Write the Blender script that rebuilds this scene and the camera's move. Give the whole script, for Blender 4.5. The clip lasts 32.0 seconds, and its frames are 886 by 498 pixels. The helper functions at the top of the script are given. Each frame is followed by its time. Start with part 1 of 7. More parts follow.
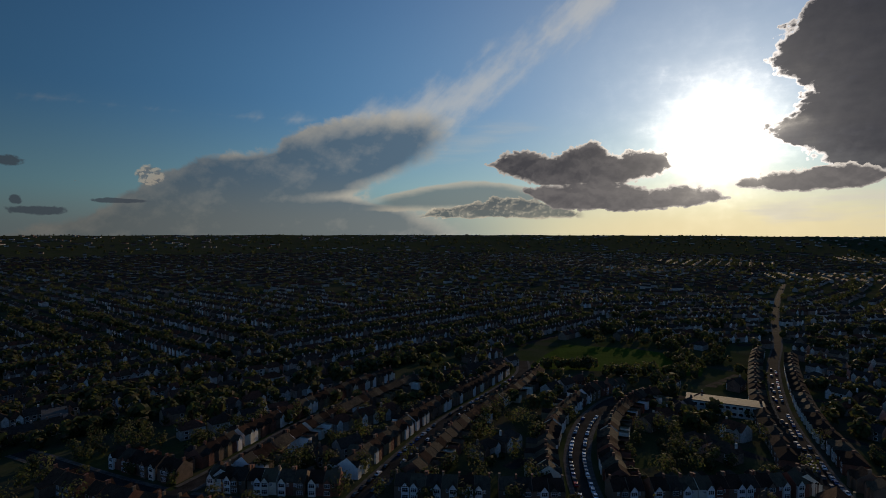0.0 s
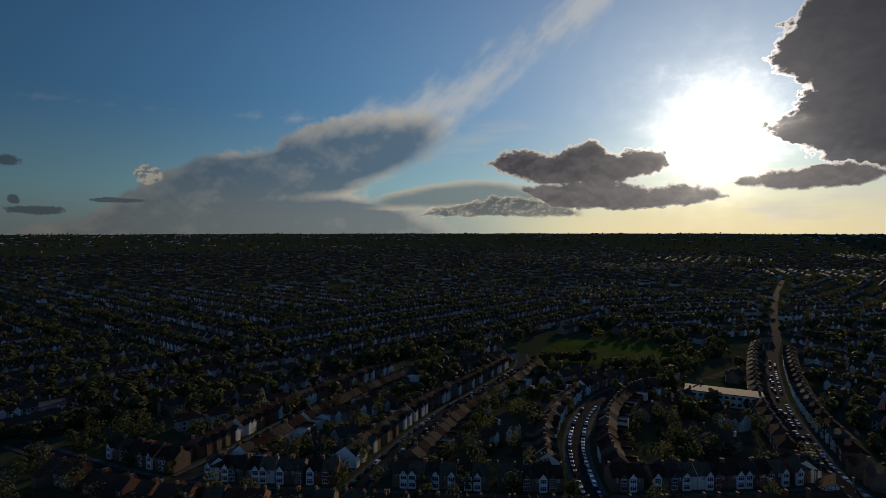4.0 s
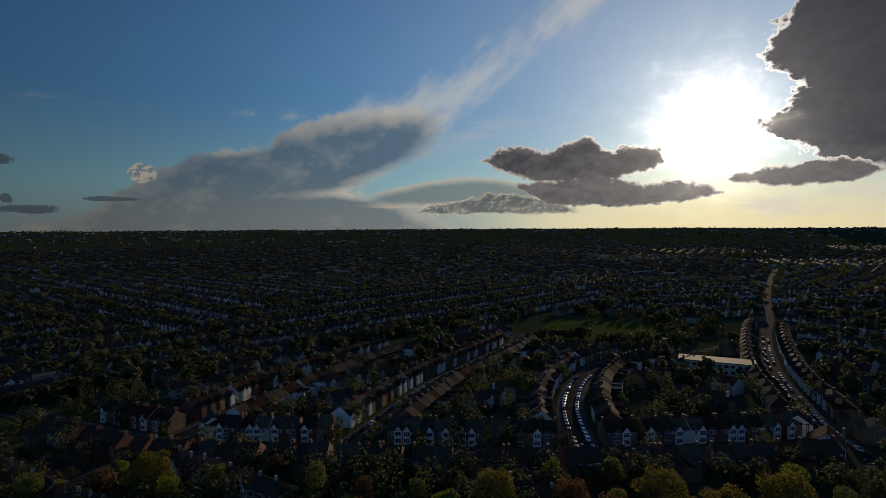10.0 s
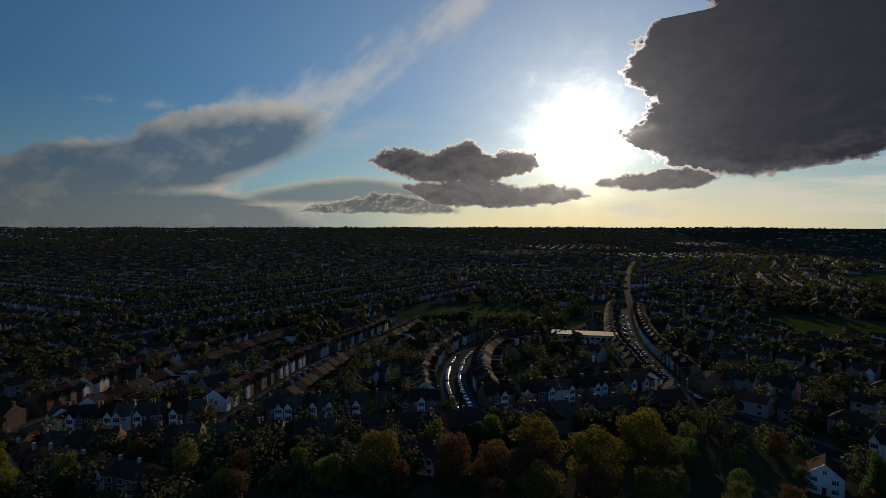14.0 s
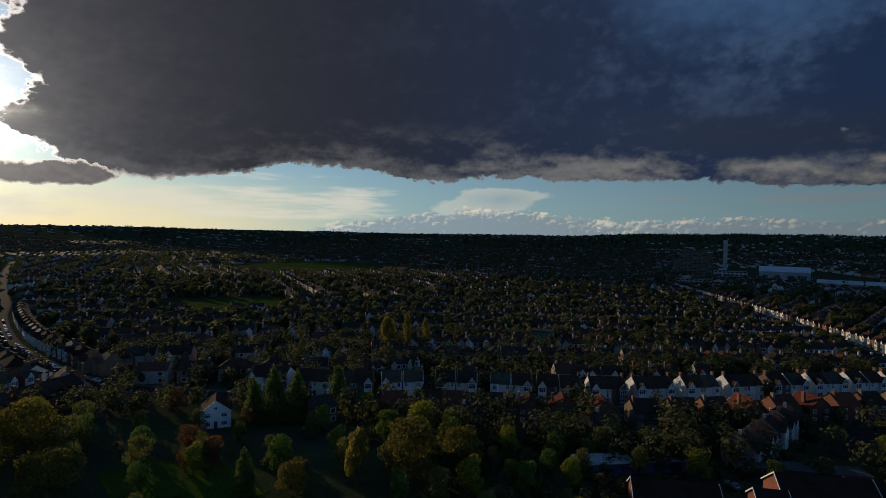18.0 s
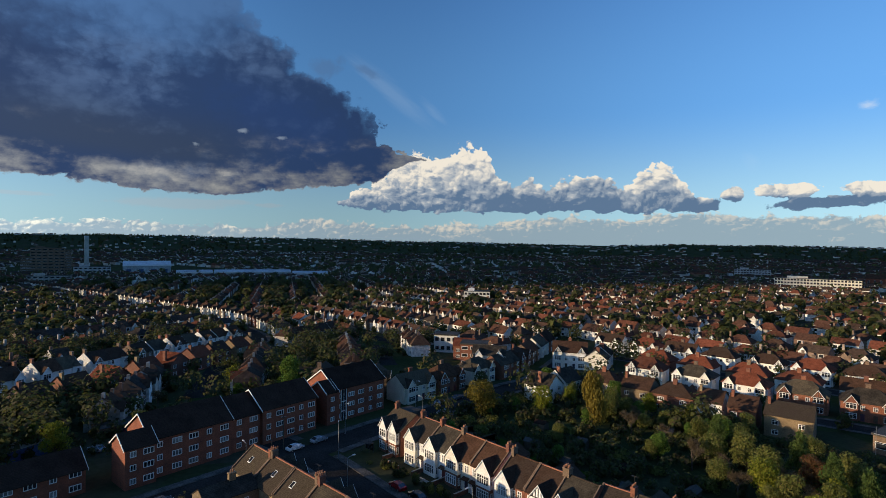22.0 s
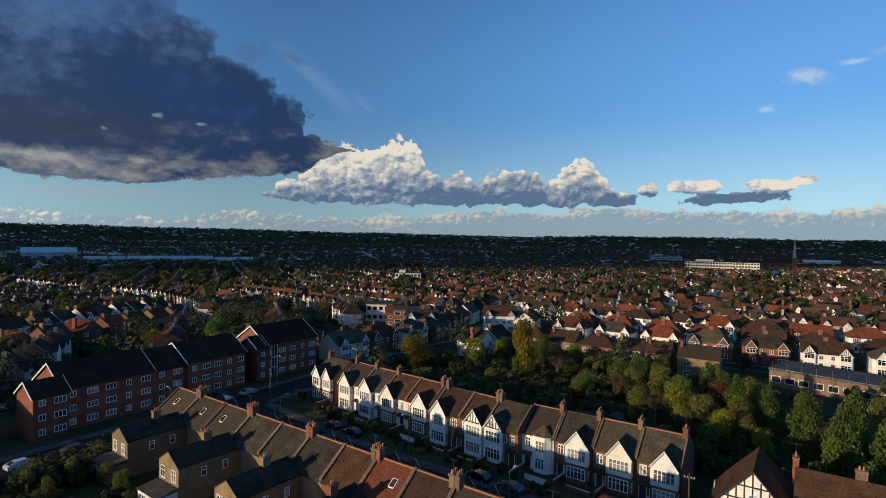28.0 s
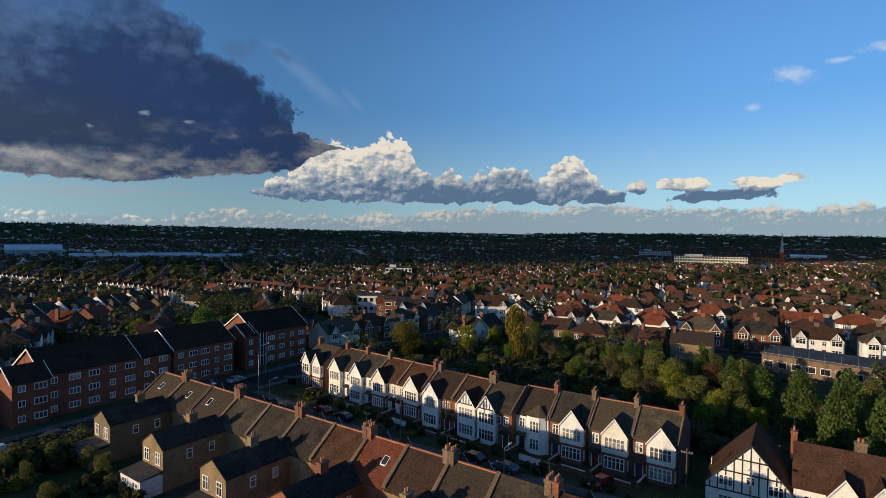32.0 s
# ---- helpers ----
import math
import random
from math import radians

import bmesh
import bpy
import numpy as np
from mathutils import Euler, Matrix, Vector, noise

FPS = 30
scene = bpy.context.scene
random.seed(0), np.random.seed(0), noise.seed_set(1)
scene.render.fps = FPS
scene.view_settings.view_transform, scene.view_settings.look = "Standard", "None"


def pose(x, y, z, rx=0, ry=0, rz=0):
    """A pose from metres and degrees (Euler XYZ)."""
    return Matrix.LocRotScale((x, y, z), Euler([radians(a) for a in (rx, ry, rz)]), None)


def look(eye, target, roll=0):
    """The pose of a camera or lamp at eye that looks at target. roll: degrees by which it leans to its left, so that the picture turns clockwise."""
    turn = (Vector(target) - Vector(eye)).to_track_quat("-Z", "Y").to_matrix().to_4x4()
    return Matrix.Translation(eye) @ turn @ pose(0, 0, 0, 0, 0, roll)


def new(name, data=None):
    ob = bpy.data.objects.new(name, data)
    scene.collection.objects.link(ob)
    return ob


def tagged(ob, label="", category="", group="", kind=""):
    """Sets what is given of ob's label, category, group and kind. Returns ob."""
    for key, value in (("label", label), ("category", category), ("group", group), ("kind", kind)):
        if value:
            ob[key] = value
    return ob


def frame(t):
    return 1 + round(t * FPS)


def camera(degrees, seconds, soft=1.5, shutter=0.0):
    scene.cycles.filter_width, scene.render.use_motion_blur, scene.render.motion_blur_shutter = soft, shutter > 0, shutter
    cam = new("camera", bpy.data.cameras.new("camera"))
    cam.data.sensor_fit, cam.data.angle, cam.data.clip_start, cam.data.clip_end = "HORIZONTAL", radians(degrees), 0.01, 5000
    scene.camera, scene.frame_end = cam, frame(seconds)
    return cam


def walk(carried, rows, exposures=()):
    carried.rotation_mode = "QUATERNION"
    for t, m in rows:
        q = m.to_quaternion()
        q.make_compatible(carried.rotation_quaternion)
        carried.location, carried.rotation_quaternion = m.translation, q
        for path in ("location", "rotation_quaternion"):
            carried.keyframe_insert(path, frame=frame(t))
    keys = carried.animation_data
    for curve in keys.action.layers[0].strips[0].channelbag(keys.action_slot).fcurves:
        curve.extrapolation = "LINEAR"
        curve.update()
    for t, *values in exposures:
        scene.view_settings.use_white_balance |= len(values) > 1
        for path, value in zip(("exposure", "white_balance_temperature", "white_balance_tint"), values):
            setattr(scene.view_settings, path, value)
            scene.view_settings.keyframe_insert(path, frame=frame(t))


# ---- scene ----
EXPOSURES = [(0.0, -1.3, 7250, 12), (13.0, -1.3, 7250, 12), (15.5, -1.35, 7250, 12), (17.0, -1.25, 7250, 12), (18.0, -1.1, 7250, 11), (19.0, -1.0, 6850, 11), (20.0, -0.65, 6700, 10), (21.0, -0.25, 6750, 10), (22.0, 0.05, 6950, 10), (24.0, -0.1, 6950, 10), (32.0, -0.1, 6950, 10)]
cam = camera(79.11, 32.0, soft=0.8)
# seconds, x, y, z, yaw, pitch, roll
ROWS = [
    (0.0, -0.00, 0.00, 106.21, -0.00, -1.76, -0.02),
    (0.5, 0.00, -0.10, 106.09, -0.48, -1.73, -0.09),
    (1.0, -0.02, -0.15, 105.93, -0.57, -1.71, -0.06),
    (1.5, -0.03, -0.09, 105.66, -0.27, -1.68, -0.05),
    (2.0, -0.03, 0.05, 105.24, 0.15, -1.67, 0.04),
    (2.5, 0.03, 0.23, 104.54, 0.33, -1.71, 0.03),
    (3.0, 0.15, 0.41, 103.64, 0.23, -1.80, 0.05),
    (3.5, 0.25, 0.54, 102.62, 0.13, -1.84, 0.08),
    (5.5, 0.65, 0.19, 97.46, -0.88, -1.99, 0.14),
    (6.0, 0.72, 0.09, 96.15, -0.68, -2.01, 0.19),
    (6.5, 0.81, 0.03, 94.84, -0.57, -2.04, 0.21),
    (7.0, 0.90, -0.03, 93.52, -0.65, -2.06, 0.22),
    (7.5, 0.89, -0.08, 92.18, -0.74, -2.06, 0.33),
    (8.0, 0.82, -0.11, 90.83, -1.00, -2.11, 0.28),
    (8.5, 0.80, -0.17, 89.46, -0.79, -2.15, 0.29),
    (9.0, 0.87, -0.23, 88.09, -0.97, -2.15, 0.31),
    (9.5, 0.99, -0.30, 86.70, -0.68, -2.13, 0.35),
    (10.0, 1.19, -0.33, 85.30, -0.57, -2.15, 0.36),
    (10.5, 1.37, -0.36, 83.90, -0.41, -2.12, 0.44),
    (11.0, 1.48, -0.44, 82.50, -0.48, -2.13, 0.44),
    (11.5, 1.49, -0.51, 81.10, -1.02, -2.18, 0.44),
    (12.0, 1.44, -0.54, 79.70, -0.65, -2.06, 0.38),
    (12.5, 1.47, -0.51, 78.31, -0.60, -2.04, 0.46),
    (13.0, 1.58, -0.56, 76.90, -0.88, -2.05, 0.46),
    (13.5, 1.64, -0.77, 75.50, -5.82, -2.08, 0.35),
    (15.5, 1.02, -3.01, 69.76, -35.53, -2.29, -0.88),
    (16.0, 1.03, -3.30, 68.32, -43.94, -1.94, -0.97),
    (16.5, 1.09, -3.48, 66.88, -50.76, -1.75, -1.09),
    (17.0, 1.18, -3.55, 65.42, -57.74, -1.74, -0.85),
    (17.5, 1.24, -3.47, 63.96, -64.66, -1.69, -0.74),
    (18.0, 1.30, -3.45, 62.47, -71.10, -1.70, -0.84),
    (18.5, 1.41, -3.56, 60.97, -74.93, -1.57, -0.84),
    (19.0, 1.64, -3.84, 59.45, -80.50, -1.45, -0.77),
    (19.5, 1.75, -4.35, 57.93, -87.04, -1.22, -0.65),
    (20.0, 1.76, -4.63, 56.41, -95.72, -1.10, -0.56),
    (20.5, 1.54, -4.64, 54.88, -103.86, -0.96, -0.58),
    (21.0, 1.35, -4.70, 53.36, -113.08, -0.87, -0.66),
    (21.5, 1.29, -4.63, 51.84, -122.63, -0.60, -0.88),
    (22.0, 1.36, -4.57, 50.32, -132.45, -0.51, -0.81),
    (22.5, 1.55, -4.31, 48.82, -139.21, -0.62, -0.78),
    (23.0, 1.56, -4.19, 48.05, -138.45, -0.47, -0.89),
    (23.5, 1.59, -4.33, 47.82, -139.16, -0.44, -0.96),
    (24.0, 1.77, -4.45, 47.73, -140.22, -0.39, -0.84),
    (24.5, 1.94, -4.53, 47.64, -140.54, -0.53, -0.67),
    (25.0, 2.06, -4.58, 47.36, -140.44, -0.58, -0.58),
    (25.5, 2.02, -4.34, 46.53, -140.21, -0.83, -0.68),
    (27.5, 1.55, -3.30, 40.78, -139.78, -1.21, -0.96),
    (28.0, 1.50, -3.31, 39.19, -139.92, -1.21, -0.92),
    (28.5, 1.42, -3.57, 37.69, -139.99, -1.23, -0.87),
    (29.0, 1.31, -3.79, 36.50, -140.62, -1.24, -1.01),
    (29.5, 1.40, -3.93, 36.08, -141.54, -0.92, -0.72),
    (30.0, 1.72, -3.87, 35.92, -141.83, -1.12, -0.75),
    (30.5, 1.92, -3.88, 35.89, -141.31, -1.30, -0.81),
    (31.0, 2.29, -3.99, 35.80, -140.85, -1.37, -0.91),
    (31.5, 2.56, -4.39, 35.81, -140.54, -1.45, -0.76),
    (32.0, 2.85, -4.59, 35.78, -140.94, -1.43, -0.72),
]
walk(cam, [(t, pose(x, y, z, 90 + pitch, roll, yaw)) for t, x, y, z, yaw, pitch, roll in ROWS], EXPOSURES)
# ---- daylight ----
SUN_AZ, SUN_EL = 27.0, 9.7
world = bpy.data.worlds.new("sky")
scene.world = world
world.use_nodes = True
WT = world.node_tree
WT.nodes.clear()


class S:
    """A value in a node tree, with arithmetic."""

    def __init__(self, tree, sock):
        self.tree, self.sock = tree, sock

    def op(self, kind, *others, clamp=False):
        n = self.tree.nodes.new("ShaderNodeMath")
        n.operation, n.use_clamp = kind, clamp
        for i, o in enumerate((self, *others)):
            if isinstance(o, S):
                self.tree.links.new(o.sock, n.inputs[i])
            else:
                n.inputs[i].default_value = o
        return S(self.tree, n.outputs[0])

    def __add__(self, o): return self.op("ADD", o)
    def __radd__(self, o): return self.op("ADD", o)
    def __sub__(self, o): return self.op("SUBTRACT", o)
    def __rsub__(self, o): return self.op("MULTIPLY", -1.0).op("ADD", o)
    def __mul__(self, o): return self.op("MULTIPLY", o)
    def __rmul__(self, o): return self.op("MULTIPLY", o)
    def __truediv__(self, o): return self.op("DIVIDE", o)
    def mx(self, o): return self.op("MAXIMUM", o)
    def mn(self, o): return self.op("MINIMUM", o)
    def cl(self): return self.op("ADD", 0.0, clamp=True)
    def pw(self, o): return self.mx(0.0).op("POWER", o)

    def step(self, lo, hi, a=0.0, b=1.0):
        n = self.tree.nodes.new("ShaderNodeMapRange")
        n.interpolation_type = "SMOOTHSTEP"
        self.tree.links.new(self.sock, n.inputs["Value"])
        for k, v in (("From Min", lo), ("From Max", hi), ("To Min", a), ("To Max", b)):
            n.inputs[k].default_value = v
        return S(self.tree, n.outputs["Result"])


def fbm(x, y, scale, detail=7.0, rough=0.55, seed=0.0, stretch=1.0, warp=0.0):
    c = WT.nodes.new("ShaderNodeCombineXYZ")
    WT.links.new((x * scale).sock, c.inputs[0])
    WT.links.new((y * (scale * stretch)).sock, c.inputs[1])
    c.inputs[2].default_value = seed
    n = WT.nodes.new("ShaderNodeTexNoise")
    n.inputs["Scale"].default_value = 1.0
    n.inputs["Detail"].default_value = detail
    n.inputs["Roughness"].default_value = rough
    n.inputs["Distortion"].default_value = warp
    WT.links.new(c.outputs[0], n.inputs["Vector"])
    return S(WT, n.outputs["Fac"])


def rgbmix(fac, a, b, mode="MIX"):
    n = WT.nodes.new("ShaderNodeMix")
    n.data_type, n.blend_type, n.clamp_factor = "RGBA", mode, True
    for i, v in ((0, fac), (6, a), (7, b)):
        if isinstance(v, S):
            WT.links.new(v.sock, n.inputs[i])
        elif isinstance(v, (int, float)):
            n.inputs[i].default_value = v
        else:
            n.inputs[i].default_value = (*v, 1.0)
    return S(WT, n.outputs[2])


tc = WT.nodes.new("ShaderNodeTexCoord")
sx = WT.nodes.new("ShaderNodeSeparateXYZ")
WT.links.new(tc.outputs["Generated"], sx.inputs[0])
DX, DY, DZ = (S(WT, sx.outputs[i]) for i in range(3))
# azimuth from +y towards +x, with its seam far behind everything seen
c70, s70 = math.cos(radians(70)), math.sin(radians(70))
AZ = (DX * c70 - DY * s70).op("ARCTAN2", DX * s70 + DY * c70) * (180 / math.pi) + 70.0
EL = DZ.op("ARCSINE") * (180 / math.pi)
se, sa = radians(SUN_EL), radians(SUN_AZ)
SUN_DIR = (math.sin(sa) * math.cos(se), math.cos(sa) * math.cos(se), math.sin(se))
# the glare as cloud edges let it through, a little under the sun
ge = radians(9.0)
GLARE = (math.sin(sa) * math.cos(ge), math.cos(sa) * math.cos(ge), math.sin(ge))
SD = (DX * GLARE[0] + DY * GLARE[1] + DZ * GLARE[2]).mn(1.0).op("ARCCOSINE") * (180 / math.pi)

sky = WT.nodes.new("ShaderNodeTexSky")
sky.sky_type, sky.sun_disc = "NISHITA", False
sky.sun_elevation, sky.sun_rotation = se, sa
sky.altitude, sky.air_density, sky.dust_density, sky.ozone_density = 100, 1.0, 0.6, 2.0
base = rgbmix(1.0, S(WT, sky.outputs[0]), (0.06, 0.067, 0.08), "MULTIPLY")
# clear blue overhead, pale towards the horizon
clear = rgbmix(EL.step(0.0, 14.0), (0.40, 0.62, 0.76), (0.115, 0.33, 0.74))
clear = rgbmix(EL.step(10.0, 36.0), clear, (0.045, 0.155, 0.47))
base = rgbmix(0.8, base, clear)


def scaled(col, k):
    c = WT.nodes.new("ShaderNodeVectorMath")
    c.operation = "SCALE"
    if isinstance(col, S):
        WT.links.new(col.sock, c.inputs[0])
    else:
        c.inputs[0].default_value = col
    if isinstance(k, S):
        WT.links.new(k.sock, c.inputs["Scale"])
    else:
        c.inputs["Scale"].default_value = k
    return S(WT, c.outputs[0])


def plus(a, b):
    c = WT.nodes.new("ShaderNodeVectorMath")
    c.operation = "ADD"
    WT.links.new(a.sock, c.inputs[0])
    WT.links.new(b.sock, c.inputs[1])
    return S(WT, c.outputs[0])


base = rgbmix(AZ.step(30.0, 85.0, 1.0, 0.0), base, rgbmix(1.0, base, (0.90, 1.08, 1.05), "MULTIPLY"))
base = rgbmix(1.0, base, (0.90, 1.0, 1.0), "MULTIPLY")
base = scaled(base, AZ.step(115.0, 178.0, 0.82, 1.6))
glow = (SD * SD * (-1 / 20.0)).op("EXPONENT") * 0.35 + (SD * (-1 / 11.5)).op("EXPONENT") * 0.80
warm = rgbmix(EL.step(0.5, 9.0), (1.0, 0.76, 0.38), (1.0, 0.96, 0.88))
base = plus(base, scaled(warm, glow))
# pale yellow band low under the sun
low = EL.step(0.0, 6.5, 1.0, 0.0) * (AZ - 30.0).op("ABSOLUTE").step(6.0, 40.0, 1.0, 0.0)
base = rgbmix(low * 0.8, base, (1.0, 0.86, 0.54))
base = rgbmix(EL.step(0.0, 5.0, 1.0, 0.0) * AZ.step(-5.0, 15.0, 1.0, 0.0) * 0.8, base, (0.25, 0.30, 0.33))


def blob(a, e, ra, re, turn=0.0, x=None, y=None):
    """1 at the middle of an ellipse, 0 on its edge, in degrees of azimuth and elevation."""
    dx, dy = (AZ if x is None else x) - a, (EL if y is None else y) - e
    c, s = math.cos(radians(turn)), math.sin(radians(turn))
    u, v = (dx * c + dy * s) / ra, (dy * c - dx * s) / re
    return 1.0 - (u * u + v * v).op("SQRT")


def union(*bs):
    r = bs[0]
    for b in bs[1:]:
        r = r.mx(b)
    return r


def curve_of(v, pts):
    """A smooth line through (value, result) points, as a node."""
    n = WT.nodes.new("ShaderNodeFloatCurve")
    xs, ys = [p[0] for p in pts], [p[1] for p in pts]
    x0, x1, y0, y1 = min(xs), max(xs), min(ys), max(ys) + 1e-4
    c = n.mapping.curves[0]
    norm = [((x - x0) / (x1 - x0), (y - y0) / (y1 - y0)) for x, y in pts]
    c.points[0].location, c.points[-1].location = norm[0], norm[-1]
    for q in norm[1:-1]:
        c.points.new(*q)
    for p in c.points:
        p.handle_type = "AUTO_CLAMPED"
    n.mapping.update()
    WT.links.new(((v - x0) / (x1 - x0)).cl().sock, n.inputs["Value"])
    return S(WT, n.outputs[0]) * (y1 - y0) + y0


def billow(x, y, scale, detail=4.0, rough=0.5, stretch=1.0):
    """Rounded heaps, about -0.5 to 0.6, as in cumulus."""
    c = WT.nodes.new("ShaderNodeCombineXYZ")
    WT.links.new((x * scale).sock, c.inputs[0])
    WT.links.new((y * (scale * stretch)).sock, c.inputs[1])
    n = WT.nodes.new("ShaderNodeTexVoronoi")
    n.voronoi_dimensions, n.normalize, n.feature = "2D", False, "SMOOTH_F1"
    n.inputs["Scale"].default_value = 1.0
    n.inputs["Detail"].default_value = detail
    n.inputs["Roughness"].default_value = rough
    n.inputs["Smoothness"].default_value = 0.35
    WT.links.new(c.outputs[0], n.inputs["Vector"])
    return 0.74 - S(WT, n.outputs["Distance"])


puff = fbm(AZ, EL, 0.34, 10.0, 0.60, 3.1, 1.3)
broad = fbm(AZ, EL, 0.075, 6.0, 0.55, 8.4, 1.9)
layer = fbm(AZ, EL, 0.10, 8.0, 0.58, 6.6, 3.4)
fine = fbm(AZ, EL, 1.1, 7.0, 0.62, 1.7, 1.4)
streak = fbm(AZ, EL, 0.10, 7.0, 0.6, 5.2, 8.0)
# heaps, seen a little bent by the wind, and the same a step towards the sun
WX, WY = AZ + (puff - 0.5) * 2.4 + (fine - 0.5) * 0.5, EL + (layer - 0.5) * 1.6 + (fine - 0.5) * 0.6
heap = billow(WX, WY, 0.55, 4.0, 0.52, 1.15)
heap_left = billow(WX - 0.32, WY + 0.42, 0.55, 4.0, 0.52, 1.15)
heap_up = billow(WX, WY + 0.45, 0.55, 4.0, 0.52, 1.15)
small_heap = billow(WX + 40.0, WY, 1.25, 3.0, 0.5, 1.3)
small_left = billow(WX + 39.8, WY + 0.22, 1.25, 3.0, 0.5, 1.3)

# high cirrus plume and wisps
along = fbm(AZ * 0.72 + EL * 0.70, EL * 0.72 - AZ * 0.70, 0.13, 8.0, 0.62, 2.2, 3.0)
mid = curve_of(AZ, [(-14.0, 11.4), (-6.0, 11.8), (0.0, 13.0), (4.5, 15.6), (9.2, 18.6), (12.7, 20.6), (16.5, 23.2), (24.0, 29.0)])
wide = curve_of(AZ, [(-14.0, 1.2), (-6.0, 2.3), (0.0, 3.0), (4.5, 2.9), (9.2, 2.6), (16.5, 2.8), (24.0, 3.4)])
plume = 1.0 - (EL - mid).op("ABSOLUTE") / wide + AZ.step(-14.0, -6.0, -1.0, 0.0) + AZ.step(18.0, 24.0, 0.0, -1.0)
m = (plume * 0.75 + (along - 0.5) * 2.2 + (puff - 0.5) * 0.9 + (broad - 0.5) * 0.8).step(-0.15, 1.05)
col = rgbmix(m * 0.52, base, (0.72, 0.73, 0.70))
m = (blob(3.5, 9.6, 9.0, 2.2, 16.0) * 0.8 + (streak - 0.5) * 1.6).step(0.1, 1.0)
col = rgbmix(m * 0.35, col, (0.62, 0.64, 0.62))
trail = fbm(AZ * 0.86 + EL * 0.5, EL * 0.86 + AZ * 0.5, 0.16, 7.0, 0.6, 4.4, 4.0)
wisp = union(blob(126.5, 15.8, 7.5, 1.5, -36.0), blob(131.0, 14.0, 2.8, 0.7, -40.0), blob(162.2, 8.0, 1.6, 2.4, 30.0) - 0.3)
wisp = (wisp * 0.9 + (trail - 0.5) * 2.0).step(0.05, 1.0) * wisp.step(0.0, 0.4)
col = rgbmix(wisp * 0.08, col, (0.72, 0.84, 0.95))
m = (union(blob(173.6, 14.4, 2.4, 1.0, -12.0), blob(179.9, 15.6, 2.4, 0.7, -6.0), blob(177.0, 15.1, 1.4, 0.4), blob(170.6, 12.0, 1.0, 0.6)) * 0.9 + (trail - 0.5) * 1.4 + (fine - 0.5) * 1.0).step(0.10, 0.8)
col = rgbmix(m * 0.4, col, (0.86, 0.92, 0.98))

# distant storm low in front, dark below, with sunlit edges towards the plume
top = curve_of(AZ, [(-38.0, 0.4), (-33.1, 2.0), (-30.2, 4.0), (-26.9, 6.0), (-23.0, 7.8), (-17.5, 8.9), (-16.4, 9.8), (-13.2, 11.2), (-8.6, 12.3), (-3.8, 12.8), (2.0, 12.4)])
right = curve_of(EL, [(0.0, 2.0), (2.6, -3.0), (4.0, -8.0), (4.6, -7.4), (6.7, -2.6), (8.7, 0.5), (10.2, 1.4), (12.7, 0.4), (16.0, -4.0)])
edge_top, edge_right = (top - EL) / 2.4, (right - AZ) / 5.0
sn = edge_top.mn(edge_right) + heap * 0.20 + (broad - 0.5) * 0.6 + (puff - 0.5) * 0.6
m = sn.step(-0.02, 0.26)
m = m * AZ.step(-12.0, -3.0, 1.0, 0.0) + sn.step(-0.25, 0.7) * AZ.step(-12.0, -3.0)
dark = rgbmix(EL.step(0.3, 7.0), (0.20, 0.25, 0.28), (0.105, 0.185, 0.285))
gild = (1.0 - edge_top.mn(edge_right * 1.35).mx(0.0) * 0.95).mx(0.0) * AZ.step(-21.0, -10.0, 0.25, 1.0) + blob(-20.1, 8.2, 4.2, 1.1, 8.0).mx(0.0) + blob(-11.5, 3.7, 6.5, 0.8, 4.0).mx(0.0) * 0.9
tone = rgbmix(gild * 0.85 + (puff - 0.5) * 0.8 + (along - 0.5) * 0.5 + (broad - 0.5) * 0.7 + (heap - heap_up) * 0.08, dark, (0.60, 0.595, 0.55))
col = rgbmix(m * 0.95, col, tone)
m = (blob(-28.6, 5.3, 1.3, 1.0) + small_heap * 0.4 + (puff - 0.5) * 0.8).step(0.0, 0.3)
col = rgbmix(m * 0.8, col, rgbmix((small_heap - small_left).step(-0.3, 0.2), (0.25, 0.29, 0.34), (0.66, 0.64, 0.58)))
m = (union(blob(-38.9, 6.0, 1.3, 0.55), blob(-37.0, 1.9, 2.6, 0.42), blob(-31.0, 2.9, 2.4, 0.25), blob(-38.5, 2.8, 0.5, 0.5)) + small_heap * 0.3 + (puff - 0.5) * 1.4).step(0.0, 0.3)
col = rgbmix(m * 0.85, col, (0.095, 0.13, 0.18))

# streaks of pale cloud low under the sun and beyond it
m = (EL.step(0.4, 1.8) * EL.step(3.0, 5.5, 1.0, 0.0) * 0.6 + (streak - 0.5) * 2.6 + (AZ - 48.0).op("ABSOLUTE").step(14.0, 26.0, 0.0, -1.2)).step(0.20, 0.80)
col = rgbmix(m * 0.7, col, (0.80, 0.80, 0.74))
